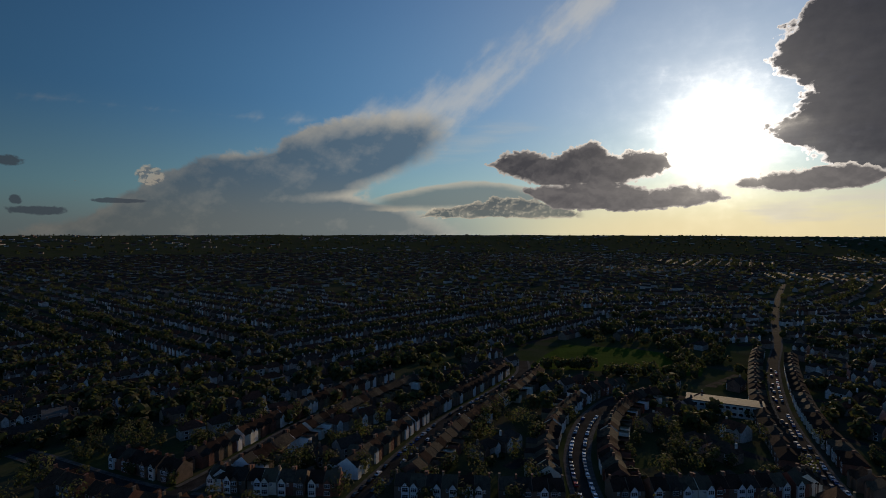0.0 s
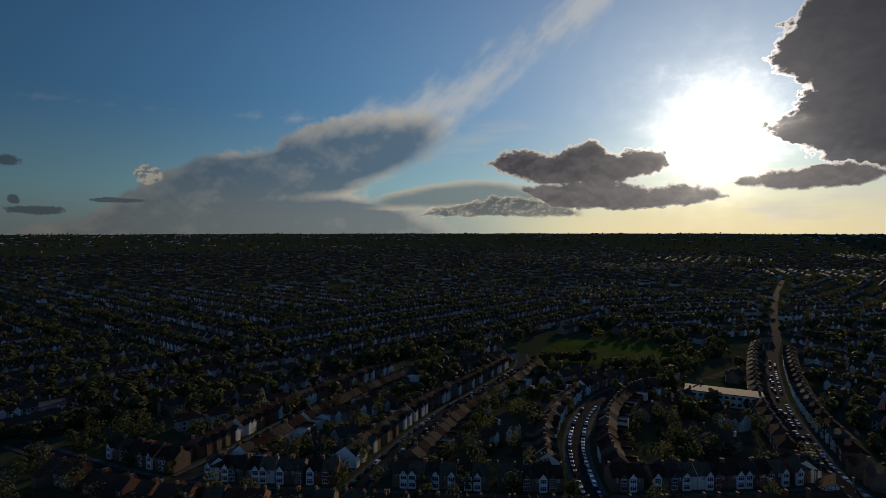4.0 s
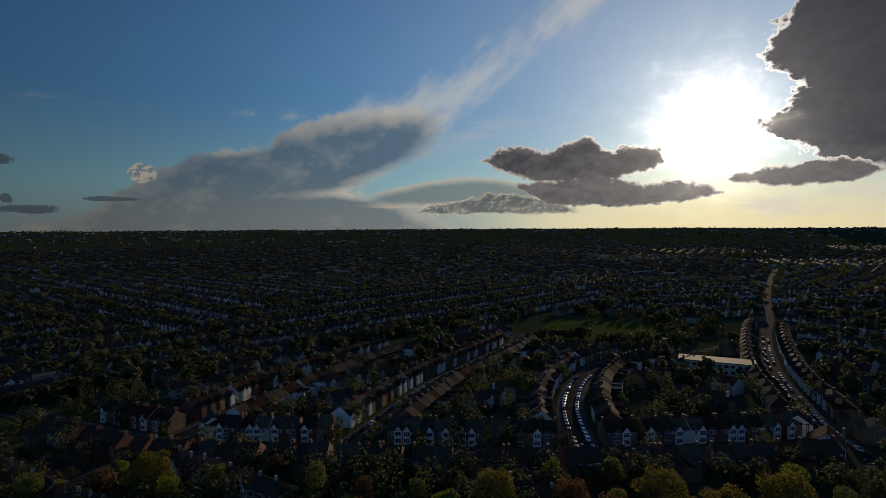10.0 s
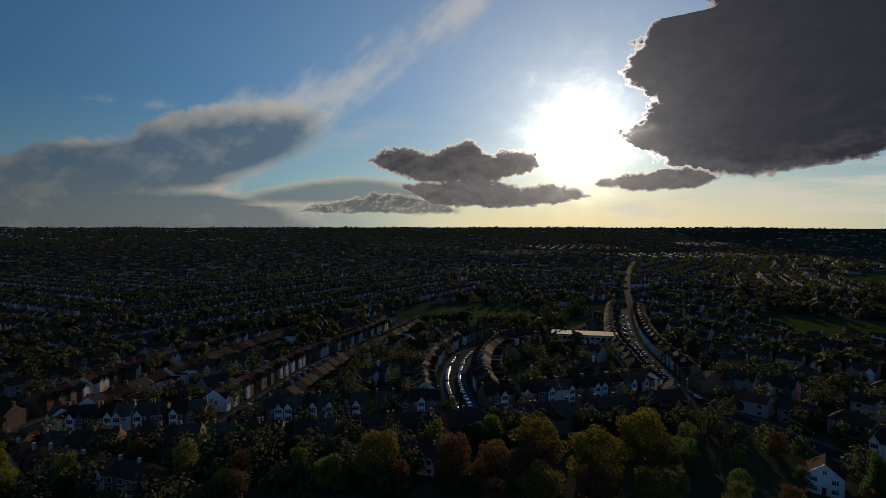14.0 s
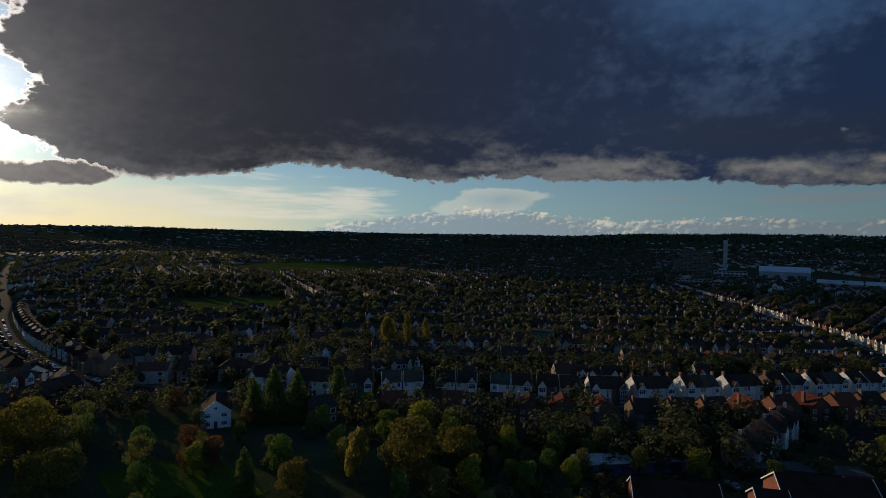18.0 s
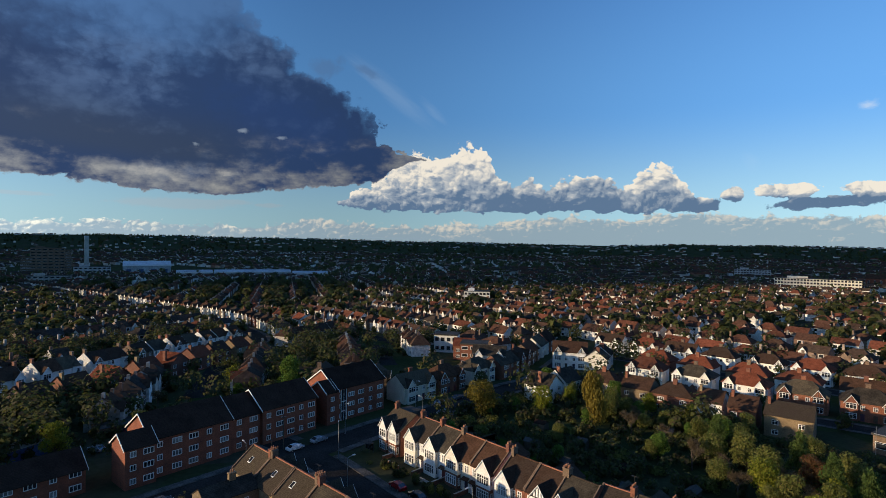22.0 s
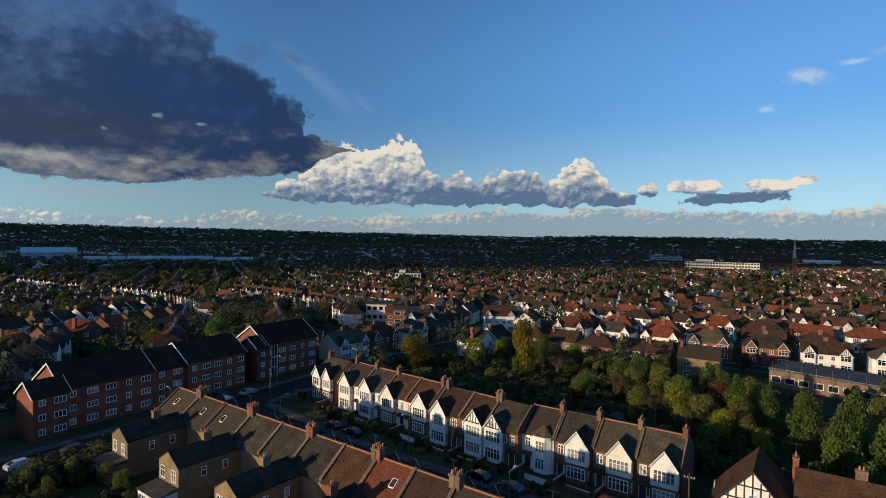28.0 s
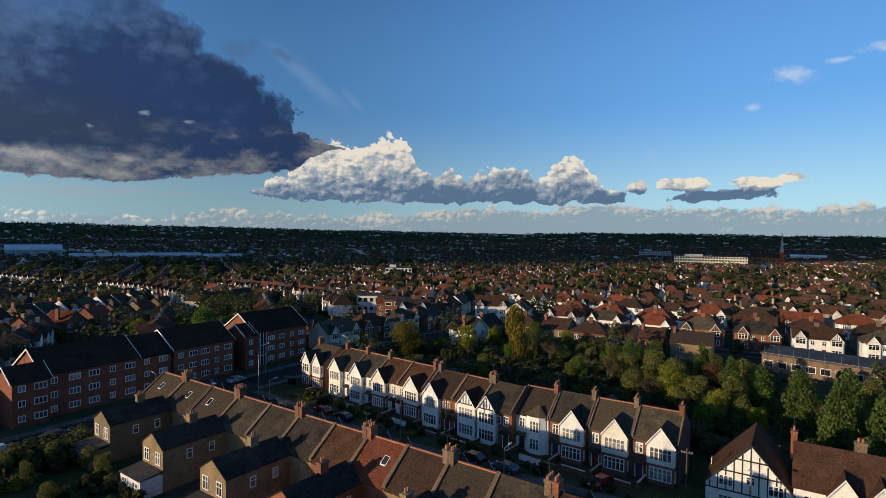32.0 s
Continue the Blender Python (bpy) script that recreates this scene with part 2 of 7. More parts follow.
# flat grey sheet, and a row of small dark cumulus with lit crests before it
sheet = ((curve_of(AZ, [(-10.0, 2.6), (-3.8, 4.6), (3.4, 5.5), (8.7, 4.8), (11.0, 3.4)]) - EL) / 1.3).mn((EL - 2.2) / 1.2) + (puff - 0.5) * 0.5 + (streak - 0.5) * 0.5
m = sheet.step(0.0, 0.2) * AZ.step(-9.0, -5.0) * AZ.step(9.5, 11.5, 1.0, 0.0)
col = rgbmix(m * 0.8, col, rgbmix(sheet.step(0.05, 0.75), (0.56, 0.54, 0.47), (0.17, 0.22, 0.25)))
row = ((curve_of(AZ, [(-2.5, 1.8), (-0.8, 2.6), (2.8, 3.3), (5.8, 3.9), (8.7, 3.8), (11.0, 3.2), (14.5, 2.2)]) - EL) / 1.2).mn((EL - 1.5) / 0.8) + heap * 0.35 + small_heap * 0.22 + (puff - 0.5) * 1.1
m = row.step(0.0, 0.14) * (broad * 0.6 + 0.7).cl() * AZ.step(-3.0, -1.5) * AZ.step(13.5, 15.0, 1.0, 0.0)
col = rgbmix(m * 0.9, col, rgbmix((small_heap - small_left).step(-0.1, 0.6) * 0.35 + (puff - 0.5) * 1.2 + row.step(0.0, 0.35, 0.75, 0.0), (0.11, 0.135, 0.155), (0.74, 0.69, 0.58)))

# far anvil and the rows of small cumulus along the horizon
body = union(blob(77.6, 4.15, 5.4, 0.75, -2.0), blob(76.4, 3.3, 4.6, 1.5), blob(73.0, 2.6, 3.5, 1.2))
m = (body + (puff - 0.5) * 0.35 + small_heap * 0.16).step(0.0, 0.28)
col = rgbmix(m * 0.5, col, rgbmix(blob(77.0, 3.6, 4.0, 1.2).mx(0.0) * 0.9 + (puff - 0.5) * 0.6, (0.72, 0.76, 0.72), (0.36, 0.48, 0.55)))
crest = curve_of(AZ, [(56.0, 0.3), (60.0, 1.2), (66.0, 1.9), (71.0, 2.4), (76.0, 2.7), (82.0, 2.2), (88.0, 1.6), (97.0, 1.7), (101.0, 2.2), (108.0, 2.0), (113.0, 2.0), (119.0, 2.8), (125.0, 2.5), (130.0, 2.1), (141.0, 2.7), (146.0, 3.3), (151.0, 3.0), (155.0, 3.6), (163.0, 3.2), (172.0, 3.0), (182.0, 3.2)])
low_row = (crest - EL) / 1.5 + small_heap * 0.30 + heap * 0.30 + (puff - 0.5) * 1.3 + (broad - 0.5) * 1.0
m = low_row.step(0.0, 0.22) * AZ.step(56.0, 60.0)
lit = (small_heap - small_left) * 0.7 + (puff - 0.5) * 1.6 + (layer - 0.5) * 1.2 + (EL - crest) * 0.35 + 0.45
col = rgbmix(m * 0.85, col, rgbmix(lit.step(0.0, 0.95), (0.27, 0.37, 0.47), rgbmix(AZ.step(95.0, 130.0), (0.88, 0.87, 0.77), (0.74, 0.68, 0.60))))

# white cumulus group with grey-blue undersides
ctop = curve_of(AZ, [(117.5, 3.2), (120.3, 4.4), (123.7, 6.0), (126.1, 7.3), (128.2, 9.2), (130.9, 9.7), (132.7, 9.4), (134.5, 10.6), (136.6, 10.2), (138.0, 7.9), (139.6, 6.7), (141.7, 6.9), (143.4, 6.3), (145.2, 7.2), (148.0, 7.2), (151.4, 6.7), (152.6, 7.7), (154.2, 8.2), (156.2, 7.1), (157.6, 5.2), (160.0, 3.6)])
cbase = curve_of(AZ, [(117.0, 4.4), (122.0, 3.8), (129.7, 3.3), (139.4, 3.3), (152.0, 3.3), (156.0, 3.8), (160.0, 4.4)])
cn = ((ctop - EL) / 2.2).mn((EL - cbase) / 0.9) + heap * 0.58 + small_heap * 0.22 + (fine - 0.5) * 0.2
right_bits = union(blob(164.9, 5.2, 3.2, 0.8), blob(168.5, 4.2, 5.0, 0.7, 3.0), blob(171.0, 5.0, 2.4, 0.8), blob(160.9, 5.0, 1.2, 0.8), blob(174.0, 5.6, 1.8, 0.5), blob(156.4, 4.2, 4.0, 0.9))
cn = cn.mx(right_bits * 0.8 + heap * 0.4 + (puff - 0.5) * 1.2 + (fine - 0.5) * 0.2)
m = cn.step(0.02, 0.13)
sunny = curve_of(AZ, [(117.0, 0.10), (124.0, 0.30), (127.0, 0.50), (134.0, 0.55), (137.0, 0.38), (140.0, -0.22), (144.0, -0.02), (149.0, -0.10), (152.0, 0.28), (156.0, 0.46), (158.0, 0.0), (163.0, 0.10), (172.0, 0.26), (182.0, 0.3)])
height = ((EL - cbase) / (ctop - cbase).mx(0.6)).cl()
face = (heap - heap_left) * 0.9 + (small_heap - small_left) * 0.35 + (height - 0.62) * 1.7 + sunny * 0.95 + (puff - 0.5) * 1.5 + (fine - 0.5) * 0.3 - 0.16
body = rgbmix(face.step(-0.70, 0.15), (0.105, 0.185, 0.325), (0.36, 0.43, 0.53))
body = rgbmix(face.step(-0.08, 0.80), body, (0.93, 0.88, 0.79))
col = rgbmix(m * 0.97, col, body)

# the great dark cloud bank
near_sun = (SD * (-1 / 7.0)).op("EXPONENT")
base_el = curve_of(AZ, [(28.0, 5.0), (33.0, 5.8), (36.0, 5.2), (41.0, 4.6), (46.0, 5.0), (51.0, 5.5), (56.6, 6.7), (63.0, 6.4), (69.5, 5.5), (76.6, 5.8), (84.0, 5.6), (92.0, 5.4), (99.5, 5.0), (108.4, 4.4), (114.0, 5.0), (119.5, 5.7), (124.0, 6.0), (127.3, 7.8), (132.0, 9.2)])
low_edge = (EL - base_el) / 2.0 + small_heap * 0.12 + heap * 0.26 + (layer - 0.5) * 0.9 + (puff - 0.5) * 0.5
left_az = curve_of(EL, [(3.0, 36.5), (6.2, 34.8), (7.3, 33.6), (8.2, 31.7), (9.2, 30.5), (10.4, 32.2), (11.6, 33.4), (13.0, 33.0), (14.3, 31.4), (15.6, 31.0), (17.0, 31.6), (18.6, 32.8), (19.6, 34.0), (20.0, 38.4), (24.0, 39.2), (34.0, 46.0)])
left_edge = (AZ - left_az) / 2.6 + heap * 0.62 + small_heap * 0.20 + (fine - 0.5) * 0.2
right_az = curve_of(EL, [(4.0, 120.0), (5.8, 124.5), (7.8, 128.0), (8.8, 131.0), (9.4, 127.6), (11.3, 126.2), (13.5, 124.4), (15.2, 122.6), (17.2, 118.0), (19.4, 116.2), (20.6, 113.6), (23.0, 112.2), (34.0, 104.0)])
right_edge = (right_az - AZ) / 3.6 + heap * 0.62 + (puff - 0.5) * 1.2
bank = low_edge.mn(left_edge).mn(right_edge)
soft = AZ.step(96.0, 116.0) * EL.step(10.0, 15.0) * 0.8
m_bank = bank.step(-0.02, 0.10) * (1.0 - soft) + bank.step(-0.15, 0.55) * soft
rim = bank.step(0.03, 0.32, 1.0, 0.0)
deep = rgbmix(AZ.step(50.0, 118.0), (0.014, 0.017, 0.029), (0.022, 0.051, 0.138))
fold = (broad - 0.5) * 1.5 + (layer - 0.5) * 0.9 + heap * 0.25
deep = rgbmix(fold.step(-0.05, 0.42) * AZ.step(56.0, 112.0, 0.10, 0.75), deep, rgbmix(AZ.step(60.0, 112.0), (0.045, 0.060, 0.105), (0.075, 0.140, 0.285)))
# thin bright upper part, dark core and the grey lower side
veil = (EL - curve_of(AZ, [(40.0, 27.0), (60.0, 25.0), (72.0, 23.0), (84.0, 22.0), (94.0, 17.0), (104.0, 16.5), (112.0, 19.0), (120.0, 21.0)])) / 5.0 + (puff - 0.5) * 0.9 + heap * 0.35 + (broad - 0.5) * 0.9
deep = rgbmix(veil.step(-0.40, 1.0) * AZ.step(82.0, 102.0, 0.12, 0.85), deep, (0.060, 0.150, 0.345))
core = blob(116.0, 12.4, 11.0, 4.2, -14.0).mx(0.0) + (heap - 0.1) * 0.3
deep = rgbmix(core.step(0.0, 0.8) * 0.65, deep, (0.020, 0.052, 0.165))
over = EL - base_el
belly = over.step(0.8, 6.5, 1.0, 0.0)
shade = (layer - 0.5) * 2.2 + (heap - heap_up) * 0.22 + (broad - 0.5) * 1.2 + (puff - 0.5) * 1.0
deep = rgbmix(over.step(1.5, 4.0) * over.step(4.5, 9.0, 1.0, 0.0) * AZ.step(80.0, 100.0) * AZ.step(106.0, 118.0, 1.0, 0.0) * 0.6, deep, (0.034, 0.052, 0.090))
deep = rgbmix(belly * (shade + over.step(0.3, 4.0, 0.22, -0.12)).step(-0.15, 0.60) * AZ.step(48.0, 104.0, 0.20, 0.85), deep, (0.27, 0.285, 0.295))
deep = rgbmix(belly * (shade + (fine - 0.5) * 0.4).step(0.20, 0.75) * AZ.step(80.0, 112.0) * 0.5, deep, (0.56, 0.55, 0.53))
speck = union(blob(111.9, 10.9, 0.8, 0.4), blob(115.5, 10.5, 0.9, 0.35), blob(107.6, 9.3, 0.5, 0.3)) + small_heap * 0.5
deep = rgbmix((speck + (fine - 0.5) * 1.2).step(0.25, 1.0) * 0.4 * AZ.step(104.0, 107.0) * EL.step(8.0, 9.0) * EL.step(12.5, 11.5) * 0.8, deep, (0.50, 0.62, 0.76))
deep = plus(deep, scaled((0.60, 0.68, 0.86), (SD * (-1 / 22.0)).op("EXPONENT") * 0.07))
deep = plus(deep, scaled((0.90, 0.88, 0.88), near_sun * (0.16 + (heap - heap_left) * 0.08 + (puff - 0.4) * 0.40).mx(0.0) + rim * near_sun * 4.6))
deep = rgbmix(low_edge.step(0.0, 0.16, 1.0, 0.0) * (puff - 0.25).cl() * 0.7 * AZ.step(40.0, 60.0), deep, (0.62, 0.63, 0.60))
col = rgbmix(m_bank, col, deep)
m = (union(blob(124.2, 17.5, 1.9, 0.75, -16.0), blob(119.6, 17.6, 2.4, 1.3, 10.0)) * 0.9 + (puff - 0.5) * 1.3 + heap * 0.2).step(0.05, 0.5)
col = rgbmix(m * 0.62, col, (0.075, 0.17, 0.36))
m = (union(blob(106.0, 3.6, 7.5, 0.7, 2.0), blob(111.0, 3.9, 3.0, 0.4), blob(94.0, 3.8, 3.0, 0.25), blob(114.5, 3.7, 2.0, 0.35)) * 0.9 + (streak - 0.5) * 1.2 + small_heap * 0.2).step(0.05, 0.5)
col = rgbmix(m * 0.55, col, (0.30, 0.39, 0.47))

# two-lobed dark cloud beside the sun, and the arm that reaches under it
lobe = ((curve_of(AZ, [(3.6, 6.2), (4.7, 7.3), (5.7, 7.9), (7.8, 8.8), (9.9, 8.6), (11.9, 8.4), (13.3, 8.8), (15.3, 9.4), (17.0, 8.9), (18.3, 8.2), (20.2, 8.3), (21.8, 8.2), (22.9, 7.0), (24.2, 5.2)]) - EL) / 1.7).mn((EL - curve_of(AZ, [(3.6, 7.6), (5.0, 6.8), (6.9, 5.8), (9.3, 5.0), (12.0, 4.6), (18.4, 4.7), (22.6, 6.0), (24.5, 6.6)])) / 1.2)
foot = ((curve_of(AZ, [(7.4, 3.8), (8.7, 4.7), (12.8, 5.4), (17.0, 5.6), (21.0, 4.6), (24.0, 4.7), (26.5, 4.2), (29.4, 3.0)]) - EL) / 1.5).mn((EL - curve_of(AZ, [(7.4, 4.6), (10.0, 3.4), (12.8, 2.3), (18.4, 2.1), (25.6, 2.6), (29.4, 3.6)])) / 0.8)
arm = ((curve_of(AZ, [(28.2, 4.4), (30.3, 5.4), (33.0, 5.7), (36.0, 6.0), (41.5, 5.4)]) - EL) / 1.1).mn((EL - curve_of(AZ, [(28.2, 4.6), (30.3, 3.9), (35.0, 3.6), (39.5, 4.0), (42.0, 4.6)])) / 0.8)
arm = arm + AZ.step(38.0, 43.0, 0.0, -2.0)
lobe, foot = lobe + AZ.step(23.5, 25.0, 0.0, -2.0), foot + AZ.step(28.0, 30.0, 0.0, -2.0)
tn = lobe.mx(foot).mx(arm) + heap * 0.46 + small_heap * 0.18 + (puff - 0.5) * 0.5
m_two = tn.step(0.0, 0.09)
rim = tn.step(0.03, 0.34, 1.0, 0.0)
tone = rgbmix((heap - heap_up).step(-0.5, 0.6) * 0.5 + lobe.step(0.1, 0.7, 0.5, 0.0) + (puff - 0.5) * 0.9 + (layer - 0.5) * 0.5, (0.058, 0.062, 0.080), (0.165, 0.164, 0.180))
tone = plus(tone, scaled((1.0, 0.96, 0.90), near_sun * 0.16 + rim * (near_sun * 2.6 + 0.30) * (EL - 5.4).step(-2.5, 1.5, 0.35, 1.0)))
col = rgbmix(m_two, col, tone)

# brighter all round towards the sun; the sun itself burns through
col = scaled(col, SD.step(24.0, 100.0, 2.08, 1.0) * AZ.step(-45.0, 8.0, 0.62, 1.0))
uneven = SD * ((puff - 0.5) * 0.9 + heap * 0.22 + (streak - 0.5) * 0.5 + 1.0)
burn = (uneven * uneven * (-1 / 8.0)).op("EXPONENT") * 6.5 + (uneven * (-1 / 2.8)).op("EXPONENT") * 2.6
col = plus(col, scaled((1.0, 0.96, 0.88), burn * (1.0 - m_bank * 0.55) * (1.0 - m_two * 0.55)))
below = EL.step(-2.0, -0.5, 1.0, 0.0)
col = rgbmix(below, col, (0.05, 0.055, 0.06))
bg = WT.nodes.new("ShaderNodeBackground")
bg.inputs["Strength"].default_value = 0.9
WT.links.new(col.sock, bg.inputs["Color"])
wo = WT.nodes.new("ShaderNodeOutputWorld")
WT.links.new(bg.outputs[0], wo.inputs["Surface"])

sun = new("sun", bpy.data.lights.new("sun", "SUN"))
sun.data.energy, sun.data.angle, sun.data.color = 4.6, radians(0.6), (1.0, 0.80, 0.56)
sun.matrix_world = look((0, 0, 300), (-SUN_DIR[0], -SUN_DIR[1], 300 - SUN_DIR[2]))

# ---- materials ----
def material(name, colours, rough=0.7, metal=0.0, scale=1.0, grain=12.0, bump=0.0, island=False, tiles=None, spec=0.5, mottle=0.25, per_object=True, even=1.0):
    """A surface whose colour runs through a ramp of colours, by object (or island), stains and grain."""
    mt = bpy.data.materials.new(name)
    mt.use_nodes = True
    t = mt.node_tree
    b = t.nodes["Principled BSDF"]
    b.inputs["Roughness"].default_value, b.inputs["Metallic"].default_value = rough, metal
    b.inputs["Specular IOR Level"].default_value = spec
    geo = t.nodes.new("ShaderNodeNewGeometry")
    ramp = t.nodes.new("ShaderNodeValToRGB")
    while len(ramp.color_ramp.elements) < len(colours):
        ramp.color_ramp.elements.new(0.5)
    for i, c in enumerate(colours):
        e = ramp.color_ramp.elements[i]
        e.position, e.color = (i / max(1, len(colours) - 1)), (*c, 1.0)
    big = t.nodes.new("ShaderNodeTexNoise")
    big.inputs["Scale"].default_value, big.inputs["Detail"].default_value = scale, 4.0
    small = t.nodes.new("ShaderNodeTexNoise")
    small.inputs["Scale"].default_value, small.inputs["Detail"].default_value = grain, 3.0
    for n in (big, small):
        t.links.new(geo.outputs["Position"], n.inputs["Vector"])
    f = S(t, big.outputs["Fac"])
    if island:
        f = (f - 0.5) * mottle * 2.0 + S(t, geo.outputs["Random Per Island"])
    elif per_object:
        oi = t.nodes.new("ShaderNodeObjectInfo")
        f = (f - 0.5) * mottle * 2.0 + S(t, oi.outputs["Random"])
    else:
        f = (f - 0.5) * 1.8 + 0.5
    t.links.new(f.cl().sock, ramp.inputs["Fac"])
    v = S(t, small.outputs["Fac"]) * 0.85 + S(t, big.outputs["Fac"]) * 0.55 - 0.2
    v = (v - 0.5) * even + 0.5
    height = S(t, small.outputs["Fac"])
    if tiles:
        w, h = tiles
        sp = t.nodes.new("ShaderNodeSeparateXYZ")
        t.links.new(geo.outputs["Position"], sp.inputs[0])
        course = (S(t, sp.outputs[2]) / h).op("FRACT")
        line = course.step(0.0, 0.28)
        v = v * (line * 0.35 + 0.68)
        height = height * 0.3 + line
    hsv = t.nodes.new("ShaderNodeHueSaturation")
    t.links.new(ramp.outputs[0], hsv.inputs["Color"])
    t.links.new((v * 1.9 + 0.05).mx(0.15).sock, hsv.inputs["Value"])
    t.links.new(hsv.outputs[0], b.inputs["Base Color"])
    if bump:
        bp = t.nodes.new("ShaderNodeBump")
        bp.inputs["Strength"].default_value, bp.inputs["Distance"].default_value = bump, 0.04
        t.links.new(height.sock, bp.inputs["Height"])
        t.links.new(bp.outputs[0], b.inputs["Normal"])
    return mt


RENDER = material("painted_render", [(0.70, 0.68, 0.63), (0.80, 0.79, 0.76), (0.74, 0.70, 0.60)], 0.75, scale=0.4, grain=3, bump=0.15, even=0.35)
CREAM = material("cream_render", [(0.66, 0.60, 0.47), (0.74, 0.70, 0.60)], 0.8, scale=0.4, grain=3, bump=0.15, even=0.4)
PINK = material("pink_render", [(0.62, 0.47, 0.42), (0.68, 0.52, 0.46)], 0.8, scale=0.4, grain=3)
BRICK_RED = material("red_brick", [(0.19, 0.066, 0.038), (0.24, 0.092, 0.052), (0.15, 0.06, 0.04)], 0.85, scale=0.5, grain=5, bump=0.3, tiles=(0.22, 0.15))
BRICK_FLAT = material("orange_red_brick", [(0.21, 0.060, 0.032), (0.26, 0.078, 0.040)], 0.85, scale=0.5, grain=5, bump=0.3, tiles=(0.22, 0.15))
BRICK_STOCK = material("yellow_stock_brick", [(0.22, 0.155, 0.085), (0.28, 0.20, 0.11), (0.16, 0.115, 0.07)], 0.88, scale=0.5, grain=5, bump=0.3, tiles=(0.22, 0.15))
BRICK_BROWN = material("brown_brick", [(0.15, 0.10, 0.065), (0.20, 0.13, 0.085), (0.12, 0.082, 0.058)], 0.88, scale=0.5, grain=5, bump=0.3, tiles=(0.22, 0.15))
SLATE = material("grey_slate", [(0.036, 0.031, 0.026), (0.062, 0.052, 0.040), (0.100, 0.080, 0.054), (0.050, 0.038, 0.030)], 0.7, spec=0.008, scale=0.6, grain=4, bump=0.4, tiles=(0.3, 0.17))
TILE_BROWN = material("brown_roof_tile", [(0.060, 0.036, 0.025), (0.085, 0.046, 0.030), (0.050, 0.035, 0.027)], 0.8, spec=0.008, scale=0.6, grain=4, bump=0.5, tiles=(0.3, 0.17))
TILE_RED = material("red_roof_tile", [(0.135, 0.046, 0.028), (0.19, 0.060, 0.035), (0.10, 0.044, 0.03)], 0.8, spec=0.008, scale=0.6, grain=4, bump=0.5, tiles=(0.3, 0.17))
TILE_FLATS = material("dark_concrete_roof_tile", [(0.036, 0.022, 0.017), (0.046, 0.028, 0.021)], 0.85, spec=0.008, scale=0.3, grain=4, bump=0.4, tiles=(0.3, 0.19))
RIDGE = material("orange_ridge_tile", [(0.36, 0.13, 0.06), (0.30, 0.11, 0.06)], 0.7, scale=1.0, grain=6)
LEAD = material("grey_felt_roof", [(0.06, 0.057, 0.052), (0.09, 0.085, 0.078)], 0.65, spec=0.02, scale=0.3, grain=3)
POT = material("terracotta_pot", [(0.34, 0.14, 0.07), (0.42, 0.20, 0.11)], 0.8, scale=2, grain=9)
TRIM = material("white_painted_trim", [(0.78, 0.77, 0.74), (0.84, 0.83, 0.80)], 0.5, scale=1, grain=8, even=0.3)
BLACKWOOD = material("black_painted_timber", [(0.018, 0.016, 0.015), (0.03, 0.026, 0.022)], 0.6, scale=1, grain=8)
DOORS = material("painted_door", [(0.05, 0.02, 0.02), (0.02, 0.04, 0.08), (0.15, 0.02, 0.02), (0.03, 0.05, 0.03)], 0.4, scale=1, grain=8)
GLASS = material("window_glass", [(0.012, 0.015, 0.02), (0.03, 0.033, 0.036)], 0.06, scale=0.3, grain=1, spec=0.7)
CURTAINED = material("glass_with_net_curtains", [(0.02, 0.022, 0.026), (0.07, 0.075, 0.08), (0.16, 0.165, 0.165), (0.34, 0.34, 0.32)], 0.08, scale=0.6, grain=2, spec=0.7, mottle=0.6)
ASPHALT = material("worn_asphalt", [(0.028, 0.026, 0.024), (0.040, 0.037, 0.034)], 0.85, scale=0.15, grain=2.5, bump=0.2, per_object=False, spec=0.002)
PAVING = material("concrete_paving", [(0.075, 0.07, 0.063), (0.12, 0.113, 0.10)], 0.9, scale=0.4, grain=3, per_object=False, spec=0.0006)
GRASS = material("mown_grass", [(0.032, 0.058, 0.010), (0.048, 0.080, 0.012), (0.042, 0.064, 0.014)], 0.9, scale=0.05, grain=1.2, per_object=False, spec=0.0006)
BARK = material("tree_bark", [(0.055, 0.042, 0.03), (0.10, 0.08, 0.06)], 0.95, scale=2, grain=12, bump=0.6)
FENCE = material("weathered_fence_board", [(0.09, 0.065, 0.045), (0.15, 0.11, 0.075)], 0.9, scale=1, grain=9)
METALGREY = material("galvanised_metal", [(0.32, 0.33, 0.34), (0.42, 0.43, 0.44)], 0.4, 0.8, scale=1, grain=6)
DARKMETAL = material("dark_metal", [(0.03, 0.03, 0.03), (0.05, 0.05, 0.05)], 0.5, 0.3, scale=1, grain=6)
TYRE = material("tyre_rubber", [(0.015, 0.015, 0.015), (0.025, 0.025, 0.025)], 0.8)
SHEDWHITE = material("pale_cladding", [(0.36, 0.38, 0.40), (0.48, 0.50, 0.52)], 0.45, scale=0.05, grain=0.5)
SHEDBLUE = material("blue_cladding", [(0.035, 0.065, 0.17), (0.05, 0.09, 0.21)], 0.5, scale=0.2, grain=2)
CONCRETE = material("pale_concrete", [(0.36, 0.35, 0.32), (0.46, 0.44, 0.40)], 0.85, scale=0.1, grain=1.5)
NETTING = material("green_scaffold_sheet", [(0.02, 0.14, 0.10), (0.03, 0.18, 0.13)], 0.7, scale=0.5, grain=4)
LAMP_GLASS = material("lamp_lens", [(0.5, 0.5, 0.5), (0.6, 0.6, 0.6)], 0.3)
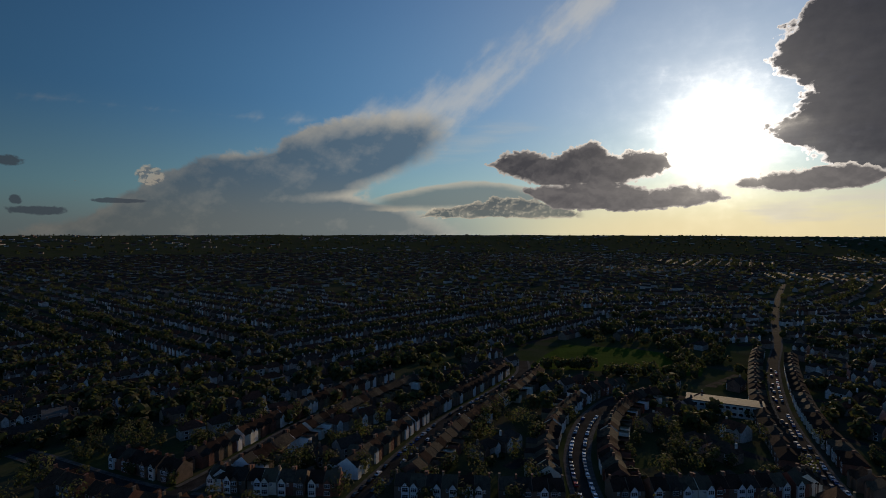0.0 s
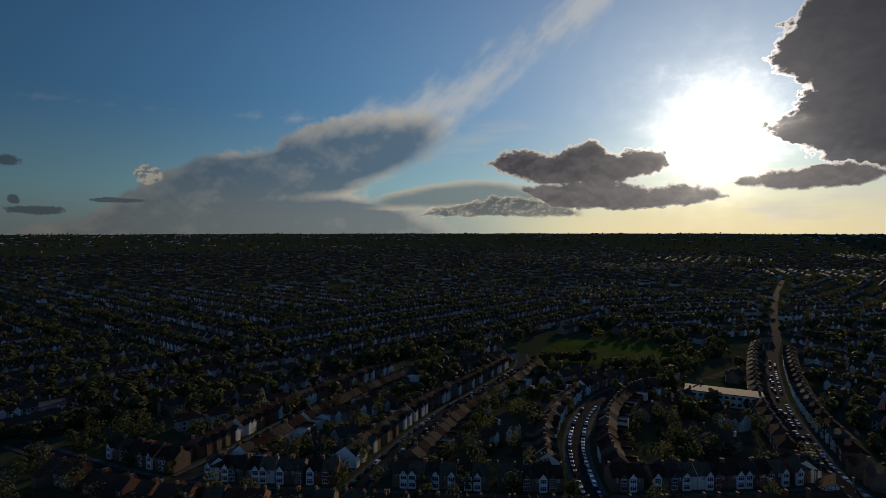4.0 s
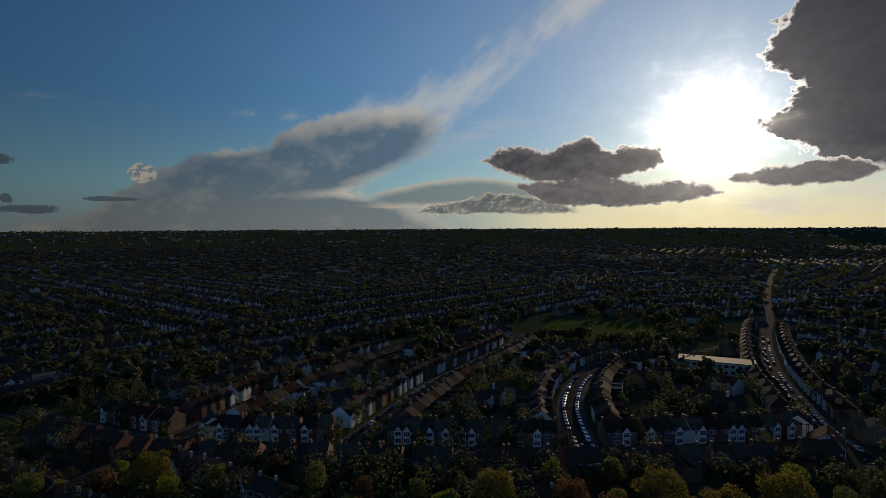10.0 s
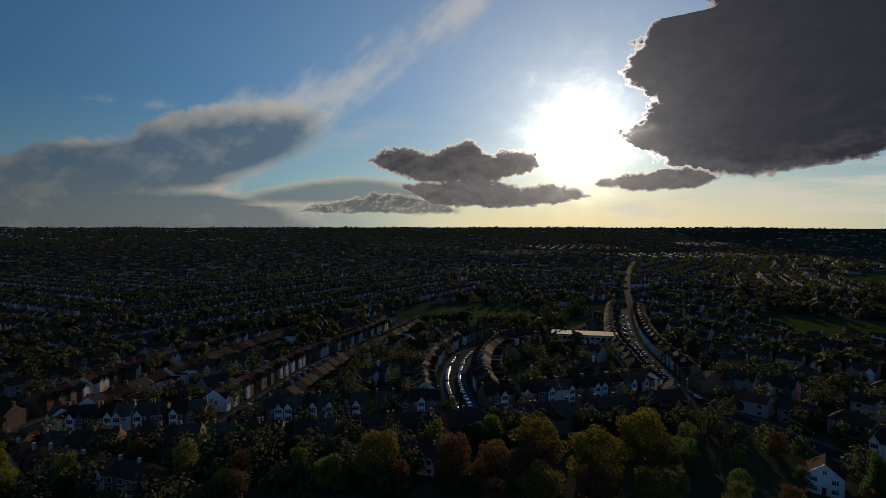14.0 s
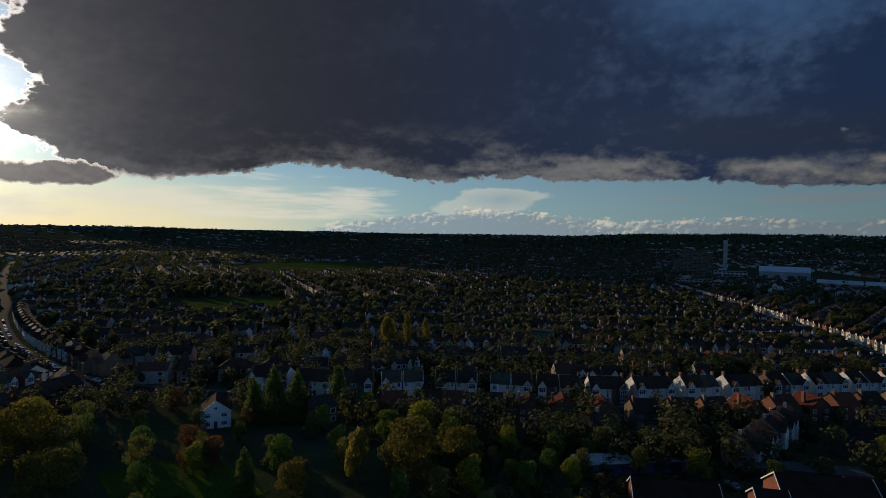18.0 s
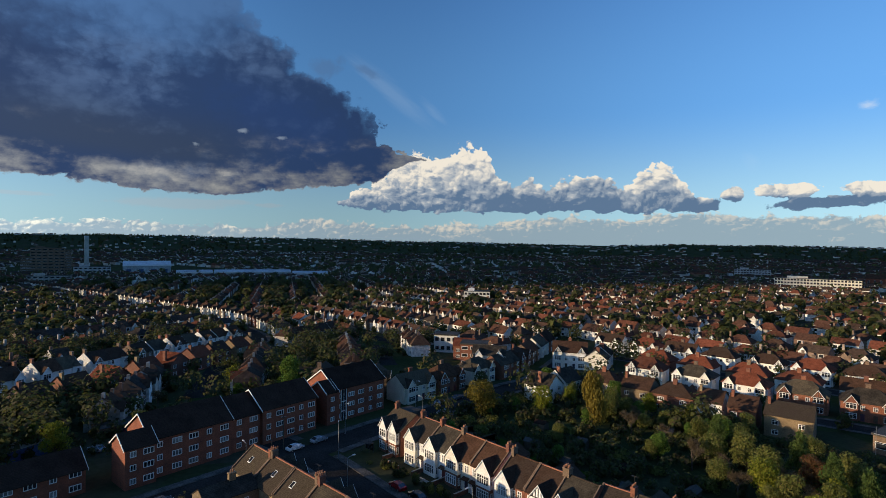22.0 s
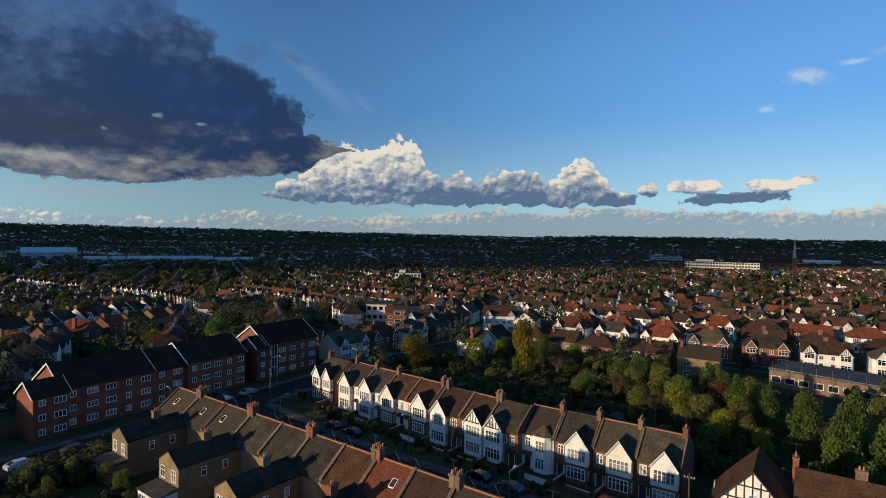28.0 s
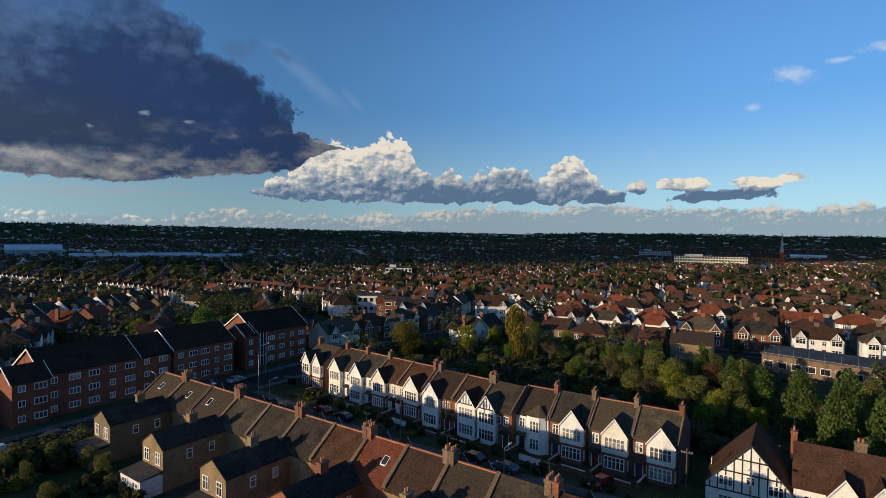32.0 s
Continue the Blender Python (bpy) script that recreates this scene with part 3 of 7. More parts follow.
CARS = {n: material("car_paint_" + n, [c, tuple(min(1, v * 1.15) for v in c)], 0.25, 0.2, scale=1, grain=2, spec=0.6)
        for n, c in (("white", (0.62, 0.63, 0.64)), ("silver", (0.34, 0.36, 0.38)), ("black", (0.012, 0.012, 0.014)), ("blue", (0.02, 0.05, 0.16)), ("red", (0.28, 0.015, 0.015)), ("grey", (0.09, 0.095, 0.10)))}


def leafy(name, colours):
    mt = material(name, colours, 0.75, scale=0.25, grain=2.0, island=True, mottle=0.3, spec=0.25)
    t = mt.node_tree
    b = t.nodes["Principled BSDF"]
    tr = t.nodes.new("ShaderNodeBsdfTranslucent")
    mix = t.nodes.new("ShaderNodeMixShader")
    mix.inputs[0].default_value = 0.5
    t.links.new(b.inputs["Base Color"].links[0].from_socket, tr.inputs["Color"])
    t.links.new(b.outputs[0], mix.inputs[1])
    t.links.new(tr.outputs[0], mix.inputs[2])
    t.links.new(mix.outputs[0], t.nodes["Material Output"].inputs["Surface"])
    return mt


LEAF = {
    "green": leafy("fresh_green_leaves", [(0.060, 0.120, 0.019), (0.108, 0.192, 0.030), (0.156, 0.228, 0.042)]),
    "lime": leafy("lime_green_leaves", [(0.15, 0.19, 0.02), (0.24, 0.26, 0.03), (0.30, 0.28, 0.035)]),
    "amber": leafy("amber_spring_leaves", [(0.12, 0.11, 0.02), (0.20, 0.17, 0.028), (0.24, 0.17, 0.03)]),
    "gold": leafy("golden_willow_leaves", [(0.20, 0.15, 0.025), (0.29, 0.22, 0.04), (0.25, 0.21, 0.05)]),
    "rust": leafy("rust_brown_leaves", [(0.132, 0.060, 0.030), (0.204, 0.096, 0.036), (0.144, 0.090, 0.036)]),
    "dark": leafy("dark_conifer_needles", [(0.052, 0.092, 0.023), (0.098, 0.149, 0.034), (0.138, 0.178, 0.046)]),
    "twig": leafy("bare_brown_twigs", [(0.168, 0.120, 0.072), (0.240, 0.174, 0.108), (0.192, 0.156, 0.072)]),
    "olive": leafy("olive_leaves", [(0.119, 0.144, 0.031), (0.181, 0.194, 0.044), (0.213, 0.188, 0.062)]),
}
# far town: walls and roofs that differ house by house
FAR_WALL = material("far_house_walls", [(0.17, 0.10, 0.065), (0.24, 0.18, 0.13), (0.44, 0.41, 0.37), (0.20, 0.085, 0.05), (0.14, 0.10, 0.075), (0.52, 0.50, 0.46), (0.18, 0.12, 0.085)], 0.85, scale=0.1, grain=1, island=True, mottle=0.05)
FAR_ROOF = material("far_house_roofs", [(0.050, 0.042, 0.035), (0.075, 0.042, 0.028), (0.06, 0.048, 0.038), (0.13, 0.048, 0.03), (0.06, 0.038, 0.028), (0.045, 0.04, 0.037)], 0.72, spec=0.008, scale=0.1, grain=1, island=True, mottle=0.05)
FAR_ROOF_RED = material("far_red_roofs", [(0.13, 0.046, 0.028), (0.085, 0.046, 0.032), (0.17, 0.056, 0.034), (0.065, 0.048, 0.036), (0.11, 0.05, 0.034), (0.055, 0.045, 0.036)], 0.8, scale=0.1, grain=1, island=True, mottle=0.05, spec=0.008)
FAR_GABLE = material("far_white_gables", [(0.62, 0.60, 0.55), (0.72, 0.70, 0.66), (0.55, 0.50, 0.42)], 0.8, scale=0.1, grain=1, island=True, mottle=0.05)
FAR_LEAF = leafy("far_tree_leaves", [(0.05, 0.07, 0.022), (0.08, 0.10, 0.028), (0.105, 0.08, 0.045), (0.065, 0.075, 0.032), (0.12, 0.125, 0.032), (0.055, 0.066, 0.028)])


def ground_material():
    mt = material("garden_and_scrub_ground", [(0.036, 0.046, 0.018), (0.050, 0.066, 0.022), (0.070, 0.062, 0.042), (0.055, 0.078, 0.024)], 0.95, scale=0.035, grain=0.8, per_object=False, spec=0.0)
    t = mt.node_tree
    b = t.nodes["Principled BSDF"]
    src = b.inputs["Base Color"].links[0].from_socket
    geo = t.nodes.new("ShaderNodeNewGeometry")
    vor = t.nodes.new("ShaderNodeTexVoronoi")
    vor.inputs["Scale"].default_value = 0.045
    t.links.new(geo.outputs["Position"], vor.inputs["Vector"])
    ramp = t.nodes.new("ShaderNodeValToRGB")
    cols = [(0.030, 0.040, 0.018), (0.046, 0.056, 0.024), (0.038, 0.048, 0.02), (0.065, 0.055, 0.042), (0.04, 0.052, 0.022), (0.055, 0.066, 0.028)]
    while len(ramp.color_ramp.elements) < len(cols):
        ramp.color_ramp.elements.new(0.5)
    for i, c in enumerate(cols):
        ramp.color_ramp.elements[i].position, ramp.color_ramp.elements[i].color = i / (len(cols) - 1), (*c, 1)
    sp = t.nodes.new("ShaderNodeSeparateXYZ")
    t.links.new(vor.outputs["Color"], sp.inputs[0])
    t.links.new(sp.outputs[0], ramp.inputs[0])
    mix = t.nodes.new("ShaderNodeMix")
    mix.data_type = "RGBA"
    mix.inputs[0].default_value = 0.6
    t.links.new(src, mix.inputs[6])
    t.links.new(ramp.outputs[0], mix.inputs[7])
    t.links.new(mix.outputs[2], b.inputs["Base Color"])
    return mt


GROUND = ground_material()
# only for the unseen cloud sheet that shades the distant town
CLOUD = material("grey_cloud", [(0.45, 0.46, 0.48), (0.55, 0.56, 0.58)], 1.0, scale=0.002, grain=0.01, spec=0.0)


# ---- building blocks ----
class Geo:
    """Faces gathered into one mesh."""

    def __init__(self):
        self.v, self.f, self.m, self.mats = [], [], [], []

    def slot(self, mt):
        if mt not in self.mats:
            self.mats.append(mt)
        return self.mats.index(mt)

    def face(self, pts, mt):
        n = len(self.v)
        self.v.extend(pts)
        self.f.append(tuple(range(n, n + len(pts))))
        self.m.append(self.slot(mt))
        return self

    def solid(self, pts, faces, mt):
        n = len(self.v)
        self.v.extend(pts)
        k = self.slot(mt)
        for f in faces:
            self.f.append(tuple(n + i for i in f))
            self.m.append(k)
        return self

    def box(self, x0, x1, y0, y1, z0, z1, mt):
        p = [(x0, y0, z0), (x1, y0, z0), (x1, y1, z0), (x0, y1, z0), (x0, y0, z1), (x1, y0, z1), (x1, y1, z1), (x0, y1, z1)]
        return self.solid(p, [(0, 3, 2, 1), (4, 5, 6, 7), (0, 1, 5, 4), (1, 2, 6, 5), (2, 3, 7, 6), (3, 0, 4, 7)], mt)

    def gable_x(self, x0, x1, y0, y1, z0, ze, zr, mt, ym=None):
        """A block with its ridge along x: walls up to ze, gable tops up to zr."""
        ym = (y0 + y1) / 2 if ym is None else ym
        p = [(x0, y0, z0), (x1, y0, z0), (x1, y1, z0), (x0, y1, z0), (x0, y0, ze), (x1, y0, ze), (x1, y1, ze), (x0, y1, ze), (x0, ym, zr), (x1, ym, zr)]
        return self.solid(p, [(0, 3, 2, 1), (0, 1, 5, 4), (2, 3, 7, 6), (1, 2, 6, 9, 5), (3, 0, 4, 8, 7), (4, 5, 9, 8), (6, 7, 8, 9)], mt)

    def gable_y(self, x0, x1, y0, y1, z0, ze, zr, mt):
        xm = (x0 + x1) / 2
        p = [(x0, y0, z0), (x1, y0, z0), (x1, y1, z0), (x0, y1, z0), (x0, y0, ze), (x1, y0, ze), (x1, y1, ze), (x0, y1, ze), (xm, y0, zr), (xm, y1, zr)]
        return self.solid(p, [(0, 3, 2, 1), (0, 1, 5, 8, 4), (2, 3, 7, 9, 6), (1, 2, 6, 5), (3, 0, 4, 7), (4, 8, 9, 7), (5, 6, 9, 8)], mt)

    def slab(self, a, b, c, d, t, mt):
        """A thick sheet on the four corners, t thick downwards."""
        top = [a, b, c, d]
        bot = [(p[0], p[1], p[2] - t) for p in top]
        return self.solid(top + bot, [(0, 1, 2, 3), (7, 6, 5, 4), (0, 4, 5, 1), (1, 5, 6, 2), (2, 6, 7, 3), (3, 7, 4, 0)], mt)

    def chevron(self, lo, top, hi, e0, e1, t, mt, along="x"):
        """A bent sheet over a ridge: three points across (place, height), drawn out from e0 to e1."""
        (a, za), (b, zb), (c, zc) = lo, top, hi
        prof = [(a, za), (b, zb), (c, zc), (c, zc - t), (b, zb - t), (a, za - t)]
        p = [((e, q, z) if along == "x" else (q, e, z)) for e in (e0, e1) for q, z in prof]
        f = [(i, (i + 1) % 6, 6 + (i + 1) % 6, 6 + i) for i in range(6)]
        f += [(5, 4, 1, 0), (4, 3, 2, 1), (6, 7, 10, 11), (7, 8, 9, 10)]
        if along == "x":
            f = [tuple(reversed(q)) for q in f]
        return self.solid(p, f, mt)

    def roof_x(self, x0, x1, y0, y1, ze, zr, mt, over=0.3, t=0.14, ox=0.0, ym=None):
        ym = (y0 + y1) / 2 if ym is None else ym
        k0, k1 = (zr - ze) / (ym - y0), (zr - ze) / (y1 - ym)
        return self.chevron((y0 - over, ze - over * k0 + 0.06), (ym, zr + 0.06), (y1 + over, ze - over * k1 + 0.06), x0 - ox, x1 + ox, t, mt)

    def roof_y(self, x0, x1, y0, y1, ze, zr, mt, over=0.25, t=0.12, o0=0.25, o1=0.0):
        k = (zr - ze) / ((x1 - x0) / 2)
        return self.chevron((x0 - over, ze - over * k + 0.06), ((x0 + x1) / 2, zr + 0.06), (x1 + over, ze - over * k + 0.06), y0 - o0, y1 + o1, t, mt, "y")

    def framed(self, a0, a1, z0, z1, nx, rail, plane, face, axis, mt, glass=None, t=0.09, depth=0.08):
        """A window frame as one grid with sunk panes."""
        xs, zs = [a0], [z0, z0 + t]
        w = (a1 - a0 - t * (nx + 1)) / nx
        for i in range(nx):
            xs += [a0 + t + i * (w + t), a0 + t + i * (w + t) + w]
        xs.append(a1)
        if rail:
            zr = z0 + (z1 - z0) * 0.62
            zs += [zr, zr + 0.07]
        zs += [z1 - t, z1]
        n0 = len(self.v)
        put = (lambda a, d, z: (a, plane + face * d, z)) if axis == "y" else (lambda a, d, z: (plane + face * d, a, z))
        nxs = len(xs)
        for z in zs:
            for x in xs:
                self.v.append(put(x, depth, z))
        flip = (face > 0) == (axis == "y")
        k = self.slot(mt)

        def quad(q, m):
            self.f.append(tuple(reversed(q)) if flip else q)
            self.m.append(m)
        for j in range(len(zs) - 1):
            for i in range(nxs - 1):
                q = (n0 + j * nxs + i, n0 + j * nxs + i + 1, n0 + (j + 1) * nxs + i + 1, n0 + (j + 1) * nxs + i)
                if i % 2 and j % 2:
                    b = len(self.v)
                    for x, z in ((xs[i], zs[j]), (xs[i + 1], zs[j]), (xs[i + 1], zs[j + 1]), (xs[i], zs[j + 1])):
                        self.v.append(put(x, 0.03, z))
                    for e in range(4):
                        quad((q[e], q[(e + 1) % 4], b + (e + 1) % 4, b + e), k)
                    if glass:
                        quad((b, b + 1, b + 2, b + 3), self.slot(glass))
                else:
                    quad(q, k)
        b = len(self.v)
        for x, z in ((a0, z0), (a1, z0), (a1, z1), (a0, z1)):
            self.v.append(put(x, -0.01, z))
        c = (n0, n0 + nxs - 1, n0 + len(zs) * nxs - 1, n0 + (len(zs) - 1) * nxs)
        for e in range(4):
            quad((c[(e + 1) % 4], c[e], b + e, b + (e + 1) % 4), k)
        return self

    def hip(self, x0, x1, y0, y1, ze, zr, mt, over=0.35, inset=None):
        x0, x1, y0, y1 = x0 - over, x1 + over, y0 - over, y1 + over
        w, d = x1 - x0, y1 - y0
        ins = (min(w, d) / 2 if inset is None else inset)
        if w >= d:
            r0, r1 = (x0 + ins, (y0 + y1) / 2, zr), (x1 - ins, (y0 + y1) / 2, zr)
        else:
            r0, r1 = ((x0 + x1) / 2, y0 + ins, zr), ((x0 + x1) / 2, y1 - ins, zr)
        p = [(x0, y0, ze), (x1, y0, ze), (x1, y1, ze), (x0, y1, ze), r0, r1, (x0, y0, ze - 0.15), (x1, y0, ze - 0.15), (x1, y1, ze - 0.15), (x0, y1, ze - 0.15)]
        tops = [(0, 1, 5, 4), (1, 2, 5), (2, 3, 4, 5), (3, 0, 4)] if w >= d else [(0, 1, 4), (1, 2, 5, 4), (2, 3, 5), (3, 0, 4, 5)]
        return self.solid(p, tops + [(0, 6, 7, 1), (1, 7, 8, 2), (2, 8, 9, 3), (3, 9, 6, 0), (9, 8, 7, 6)], mt)

    def tube(self, a, b, r0, r1, mt, n=7):
        a, b = Vector(a), Vector(b)
        ax = (b - a).normalized()
        u = ax.orthogonal().normalized()
        w = ax.cross(u)
        ring = [u * math.cos(6.2832 * i / n) + w * math.sin(6.2832 * i / n) for i in range(n)]
        p = [tuple(a + r * r0) for r in ring] + [tuple(b + r * r1) for r in ring]
        f = [(i, (i + 1) % n, n + (i + 1) % n, n + i) for i in range(n)] + [tuple(range(n - 1, -1, -1)), tuple(range(n, 2 * n))]
        return self.solid(p, f, mt)

    def prism(self, outline, z0, z1, mt):
        n = len(outline)
        p = [(x, y, z0) for x, y in outline] + [(x, y, z1) for x, y in outline]
        f = [(i, (i + 1) % n, n + (i + 1) % n, n + i) for i in range(n)] + [tuple(range(n - 1, -1, -1)), tuple(range(n, 2 * n))]
        return self.solid(p, f, mt)

    def mesh(self, name):
        me = bpy.data.meshes.new(name)
        me.from_pydata(self.v, [], self.f)
        for mt in self.mats:
            me.materials.append(mt)
        me.polygons.foreach_set("material_index", self.m)
        me.update()
        return me


def part(name, g, parent, label="", mt=None):
    ob = new(name, g.mesh(name) if isinstance(g, Geo) else g)
    if isinstance(parent, bpy.types.Object):
        ob.parent = parent
    if label:
        ob["label"] = label
    return ob


def thing(name, label, category, group="", m=None):
    e = new(name)
    e.empty_display_size = 0.5
    tagged(e, label, category, group)
    if m is not None:
        e.matrix_basis = m
    return e


def structure(name, g, label=""):
    return tagged(new(name, g.mesh(name)), label, name.replace("_", " "), kind="structure")

# ---- the land ----
def smooth(a, b, x):
    s = min(1.0, max(0.0, (x - a) / (b - a)))
    return s * s * (3 - 2 * s)


RING = [(-180, 62), (-60, 82), (-20, 82), (10, 83), (40, 74), (48, 70), (56, 60), (66, 54), (84, 54), (92, 80), (102, 88), (117, 80), (132, 66), (148, 56), (158, 70), (180, 62)]


def land(x, y):
    """Height of the ground: level round the camera, a shallow vale beyond, hills along the horizon."""
    r = math.hypot(x, y)
    z = -8 * smooth(200, 550, r)
    if r > 1500:
        az = math.degrees(math.atan2(x, y))
        for (a0, h0), (a1, h1) in zip(RING, RING[1:]):
            if a0 <= az <= a1:
                h = h0 + (h1 - h0) * smooth(a0, a1, az)
                break
        h += 4.0 * noise.noise((az * 0.35, 3.3, 0.0)) + 1.5 * noise.noise((az * 1.7, 7.7, 0.0))
        z += (h + 8) * smooth(1900, 4750, r) ** 1.25 + 5 * smooth(1500, 2400, r) * noise.noise((x * 0.0016, y * 0.0016, 1.0))
    return z


g = Geo()
rs = [0, 25, 50] + list(range(75, 700, 25)) + [700 * 1.07 ** i for i in range(29)] + [4850]
rs = [r for r in rs if r <= 4850]
naz = 240
for r in rs:
    for i in range(naz):
        a = 2 * math.pi * i / naz
        g.v.append((r * math.sin(a), r * math.cos(a), land(r * math.sin(a), r * math.cos(a))))
k = g.slot(GROUND)
for j in range(len(rs) - 1):
    for i in range(naz):
        a, b = j * naz + i, j * naz + (i + 1) % naz
        g.f.append((a, a + naz, b + naz, b))
        g.m.append(k)
ground = structure("ground", g, "dark garden ground and scrub reaching the wooded hills")
for p in ground.data.polygons:
    p.use_smooth = True


def resample(pts, step):
    out = []
    for (x0, y0), (x1, y1) in zip(pts, pts[1:]):
        n = max(1, int(math.hypot(x1 - x0, y1 - y0) / step))
        out += [(x0 + (x1 - x0) * i / n, y0 + (y1 - y0) * i / n) for i in range(n)]
    return out + [pts[-1]]


def curve(pts, n=8):
    """A smooth line through the points."""
    out = []
    for i in range(len(pts) - 1):
        p0, p1, p2, p3 = (np.array(pts[min(max(j, 0), len(pts) - 1)], float) for j in (i - 1, i, i + 1, i + 2))
        for s in range(n):
            t = s / n
            q = 0.5 * (2 * p1 + (p2 - p0) * t + (2 * p0 - 5 * p1 + 4 * p2 - p3) * t * t + (3 * p1 - p0 - 3 * p2 + p3) * t ** 3)
            out.append((float(q[0]), float(q[1])))
    return out + [tuple(pts[-1])]


def normals(pts):
    res = []
    for i in range(len(pts)):
        a, b = pts[max(0, i - 1)], pts[min(len(pts) - 1, i + 1)]
        L = math.hypot(b[0] - a[0], b[1] - a[1]) or 1
        res.append((-(b[1] - a[1]) / L, (b[0] - a[0]) / L))
    return res


def strip(g, pts, off0, off1, lift0, mt, skirt=0.0):
    """A ribbon along pts between two offsets, lying lift0 above the land."""
    ns = normals(pts)
    k = g.slot(mt)
    n0 = len(g.v)
    for (x, y), (nx, ny) in zip(pts, ns):
        for o in (off0, off1):
            px, py = x + nx * o, y + ny * o
            g.v.append((px, py, land(px, py) + lift0))
    for i in range(len(pts) - 1):
        a = n0 + 2 * i
        g.f.append((a, a + 1, a + 3, a + 2) if off1 < off0 else (a, a + 2, a + 3, a + 1))
        g.m.append(k)
    if skirt:
        n1 = len(g.v)
        for (x, y), (nx, ny) in zip(pts, ns):
            px, py = x + nx * off0, y + ny * off0
            z = land(px, py) + lift0
            g.v.extend([(px, py, z), (px, py, z - skirt)])
        for i in range(len(pts) - 1):
            a = n1 + 2 * i
            g.f.append((a, a + 1, a + 3, a + 2))
            g.m.append(k)


ROADS = []  # polylines with half widths


CARRIAGEWAYS = []  # polylines with half width and pavement width


def road(pts, half, pave=2.2):
    line = resample(curve(pts), 6.0)
    ROADS.append((line, half + pave))
    g = Geo()
    strip(g, line, -half, half, 0.06 + 0.004 * len(CARRIAGEWAYS), ASPHALT)
    CARRIAGEWAYS.append((line, half, pave))
    structure("road", g, "worn grey asphalt street")
    return line


def clear_runs(line, half, pave, side):
    """Stretches of a road's edge that no other carriageway crosses."""
    fine_line = resample(line, 2.0)
    runs, run = [], []
    for (x, y), (nx, ny) in zip(fine_line, normals(fine_line)):
        px, py = x + nx * side * (half + pave / 2), y + ny * side * (half + pave / 2)
        hit = any((px - qx) ** 2 + (py - qy) ** 2 < (h + 1.6) ** 2 for ln, h, _ in CARRIAGEWAYS if ln is not line for qx, qy in resample_near(ln, px, py))
        if hit:
            if len(run) > 2:
                runs.append(run)
            run = []
        else:
            run.append((x, y))
    return runs + ([run] if len(run) > 2 else [])


def resample_near(ln, px, py):
    """Points every metre or so on those pieces of a line that lie near a place."""
    out = []
    for (x0, y0), (x1, y1) in zip(ln, ln[1:]):
        if abs(x0 - px) < 14 and abs(y0 - py) < 14:
            out += [(x0 + (x1 - x0) * i / 5, y0 + (y1 - y0) * i / 5) for i in range(6)]
    return out


def pavements():
    for line, half, pave in CARRIAGEWAYS:
        g = Geo()
        for side in (1, -1):
            for run in clear_runs(line, half, pave, side):
                strip(g, run, side * half, side * (half + pave), 0.19, PAVING, 0.15)
        structure("pavement", g, "concrete pavement with a kerb")


def patch(name, pts, mt, label, lift=0.06):
    g = Geo()
    cx, cy = sum(p[0] for p in pts) / len(pts), sum(p[1] for p in pts) / len(pts)
    edge = resample(list(pts) + [pts[0]], 8.0)
    rings = 8
    for j in range(rings + 1):
        for x, y in edge:
            px, py = cx + (x - cx) * j / rings, cy + (y - cy) * j / rings
            g.v.append((px, py, land(px, py) + lift))
    n, k = len(edge), g.slot(mt)
    for j in range(rings):
        for i in range(n - 1):
            a = j * n + i
            g.f.append((a, a + n, a + n + 1, a + 1))
            g.m.append(k)
    return structure(name, g, label)


STREET_TERRACE = road([(170, -58), (120, -66), (108, -67), (80, -66), (50, -68), (20, -72), (-30, -78), (-90, -84)], 3.6)
STREET_CROSS = road([(98, 60), (106, 0), (112, -30), (116, -62), (120, -90), (122, -122), (124, -150), (126, -172), (150, -230)], 4.2)
STREET_RIGHT = road([(158, 190), (166, 130), (171, 95), (186, 60), (194, 25), (200, 0), (212, -26), (230, -60), (262, -115)], 3.6)
STREET_EAST = road([(-210, 262), (-110, 213), (-34, 203), (56, 197), (150, 205), (163, 224)], 3.6)
STREET_DIAG = road([(-36, 203), (-18, 253), (4, 307), (32, 358), (62, 420), (70, 470)], 3.8)
STREET_CURVE = road([(57, 197), (60, 231), (67, 263), (84, 306), (113, 349), (150, 372)], 4.2)
MAIN_ROAD = road([(158, 190), (166, 226), (179, 258), (194, 295), (222, 351), (281, 453), (345, 550), (438, 704), (577, 921), (757, 1188)], 3.4, 1.5)
STREET_LEFT = road([(-110, 213), (-95, 250), (-78, 300), (-40, 380), (10, 450)], 3.6)
STREET_RED = road([(134, -178), (90, -186), (50, -190), (10, -198), (-60, -210)], 3.2, 1.8)
STREET_RED_2 = road([(150, -228), (90, -232), (40, -236), (-10, -246)], 3.6)
STREET_FAR = road([(262, -115), (300, -132), (420, -141), (620, -105), (900, -40)], 4.0)
pavements()
pitch = patch("playing_field", [(70, 443), (96, 498), (123, 543), (188, 524), (238, 480), (203, 418), (140, 430)], GRASS, "green mown playing field with long tree shadows")
park = patch("park_lawn", [(92, 76), (92, 108), (100, 122), (112, 116), (116, 92), (108, 76)], GRASS, "green park lawn among trees")
field = patch("distant_field", [(800, 420), (820, 700), (1040, 740), (1030, 480)], GRASS, "bright green distant field")
field_2 = patch("distant_field", [(360, 320), (350, 400), (420, 400), (480, 340), (450, 300)], GRASS, "green recreation ground between streets")


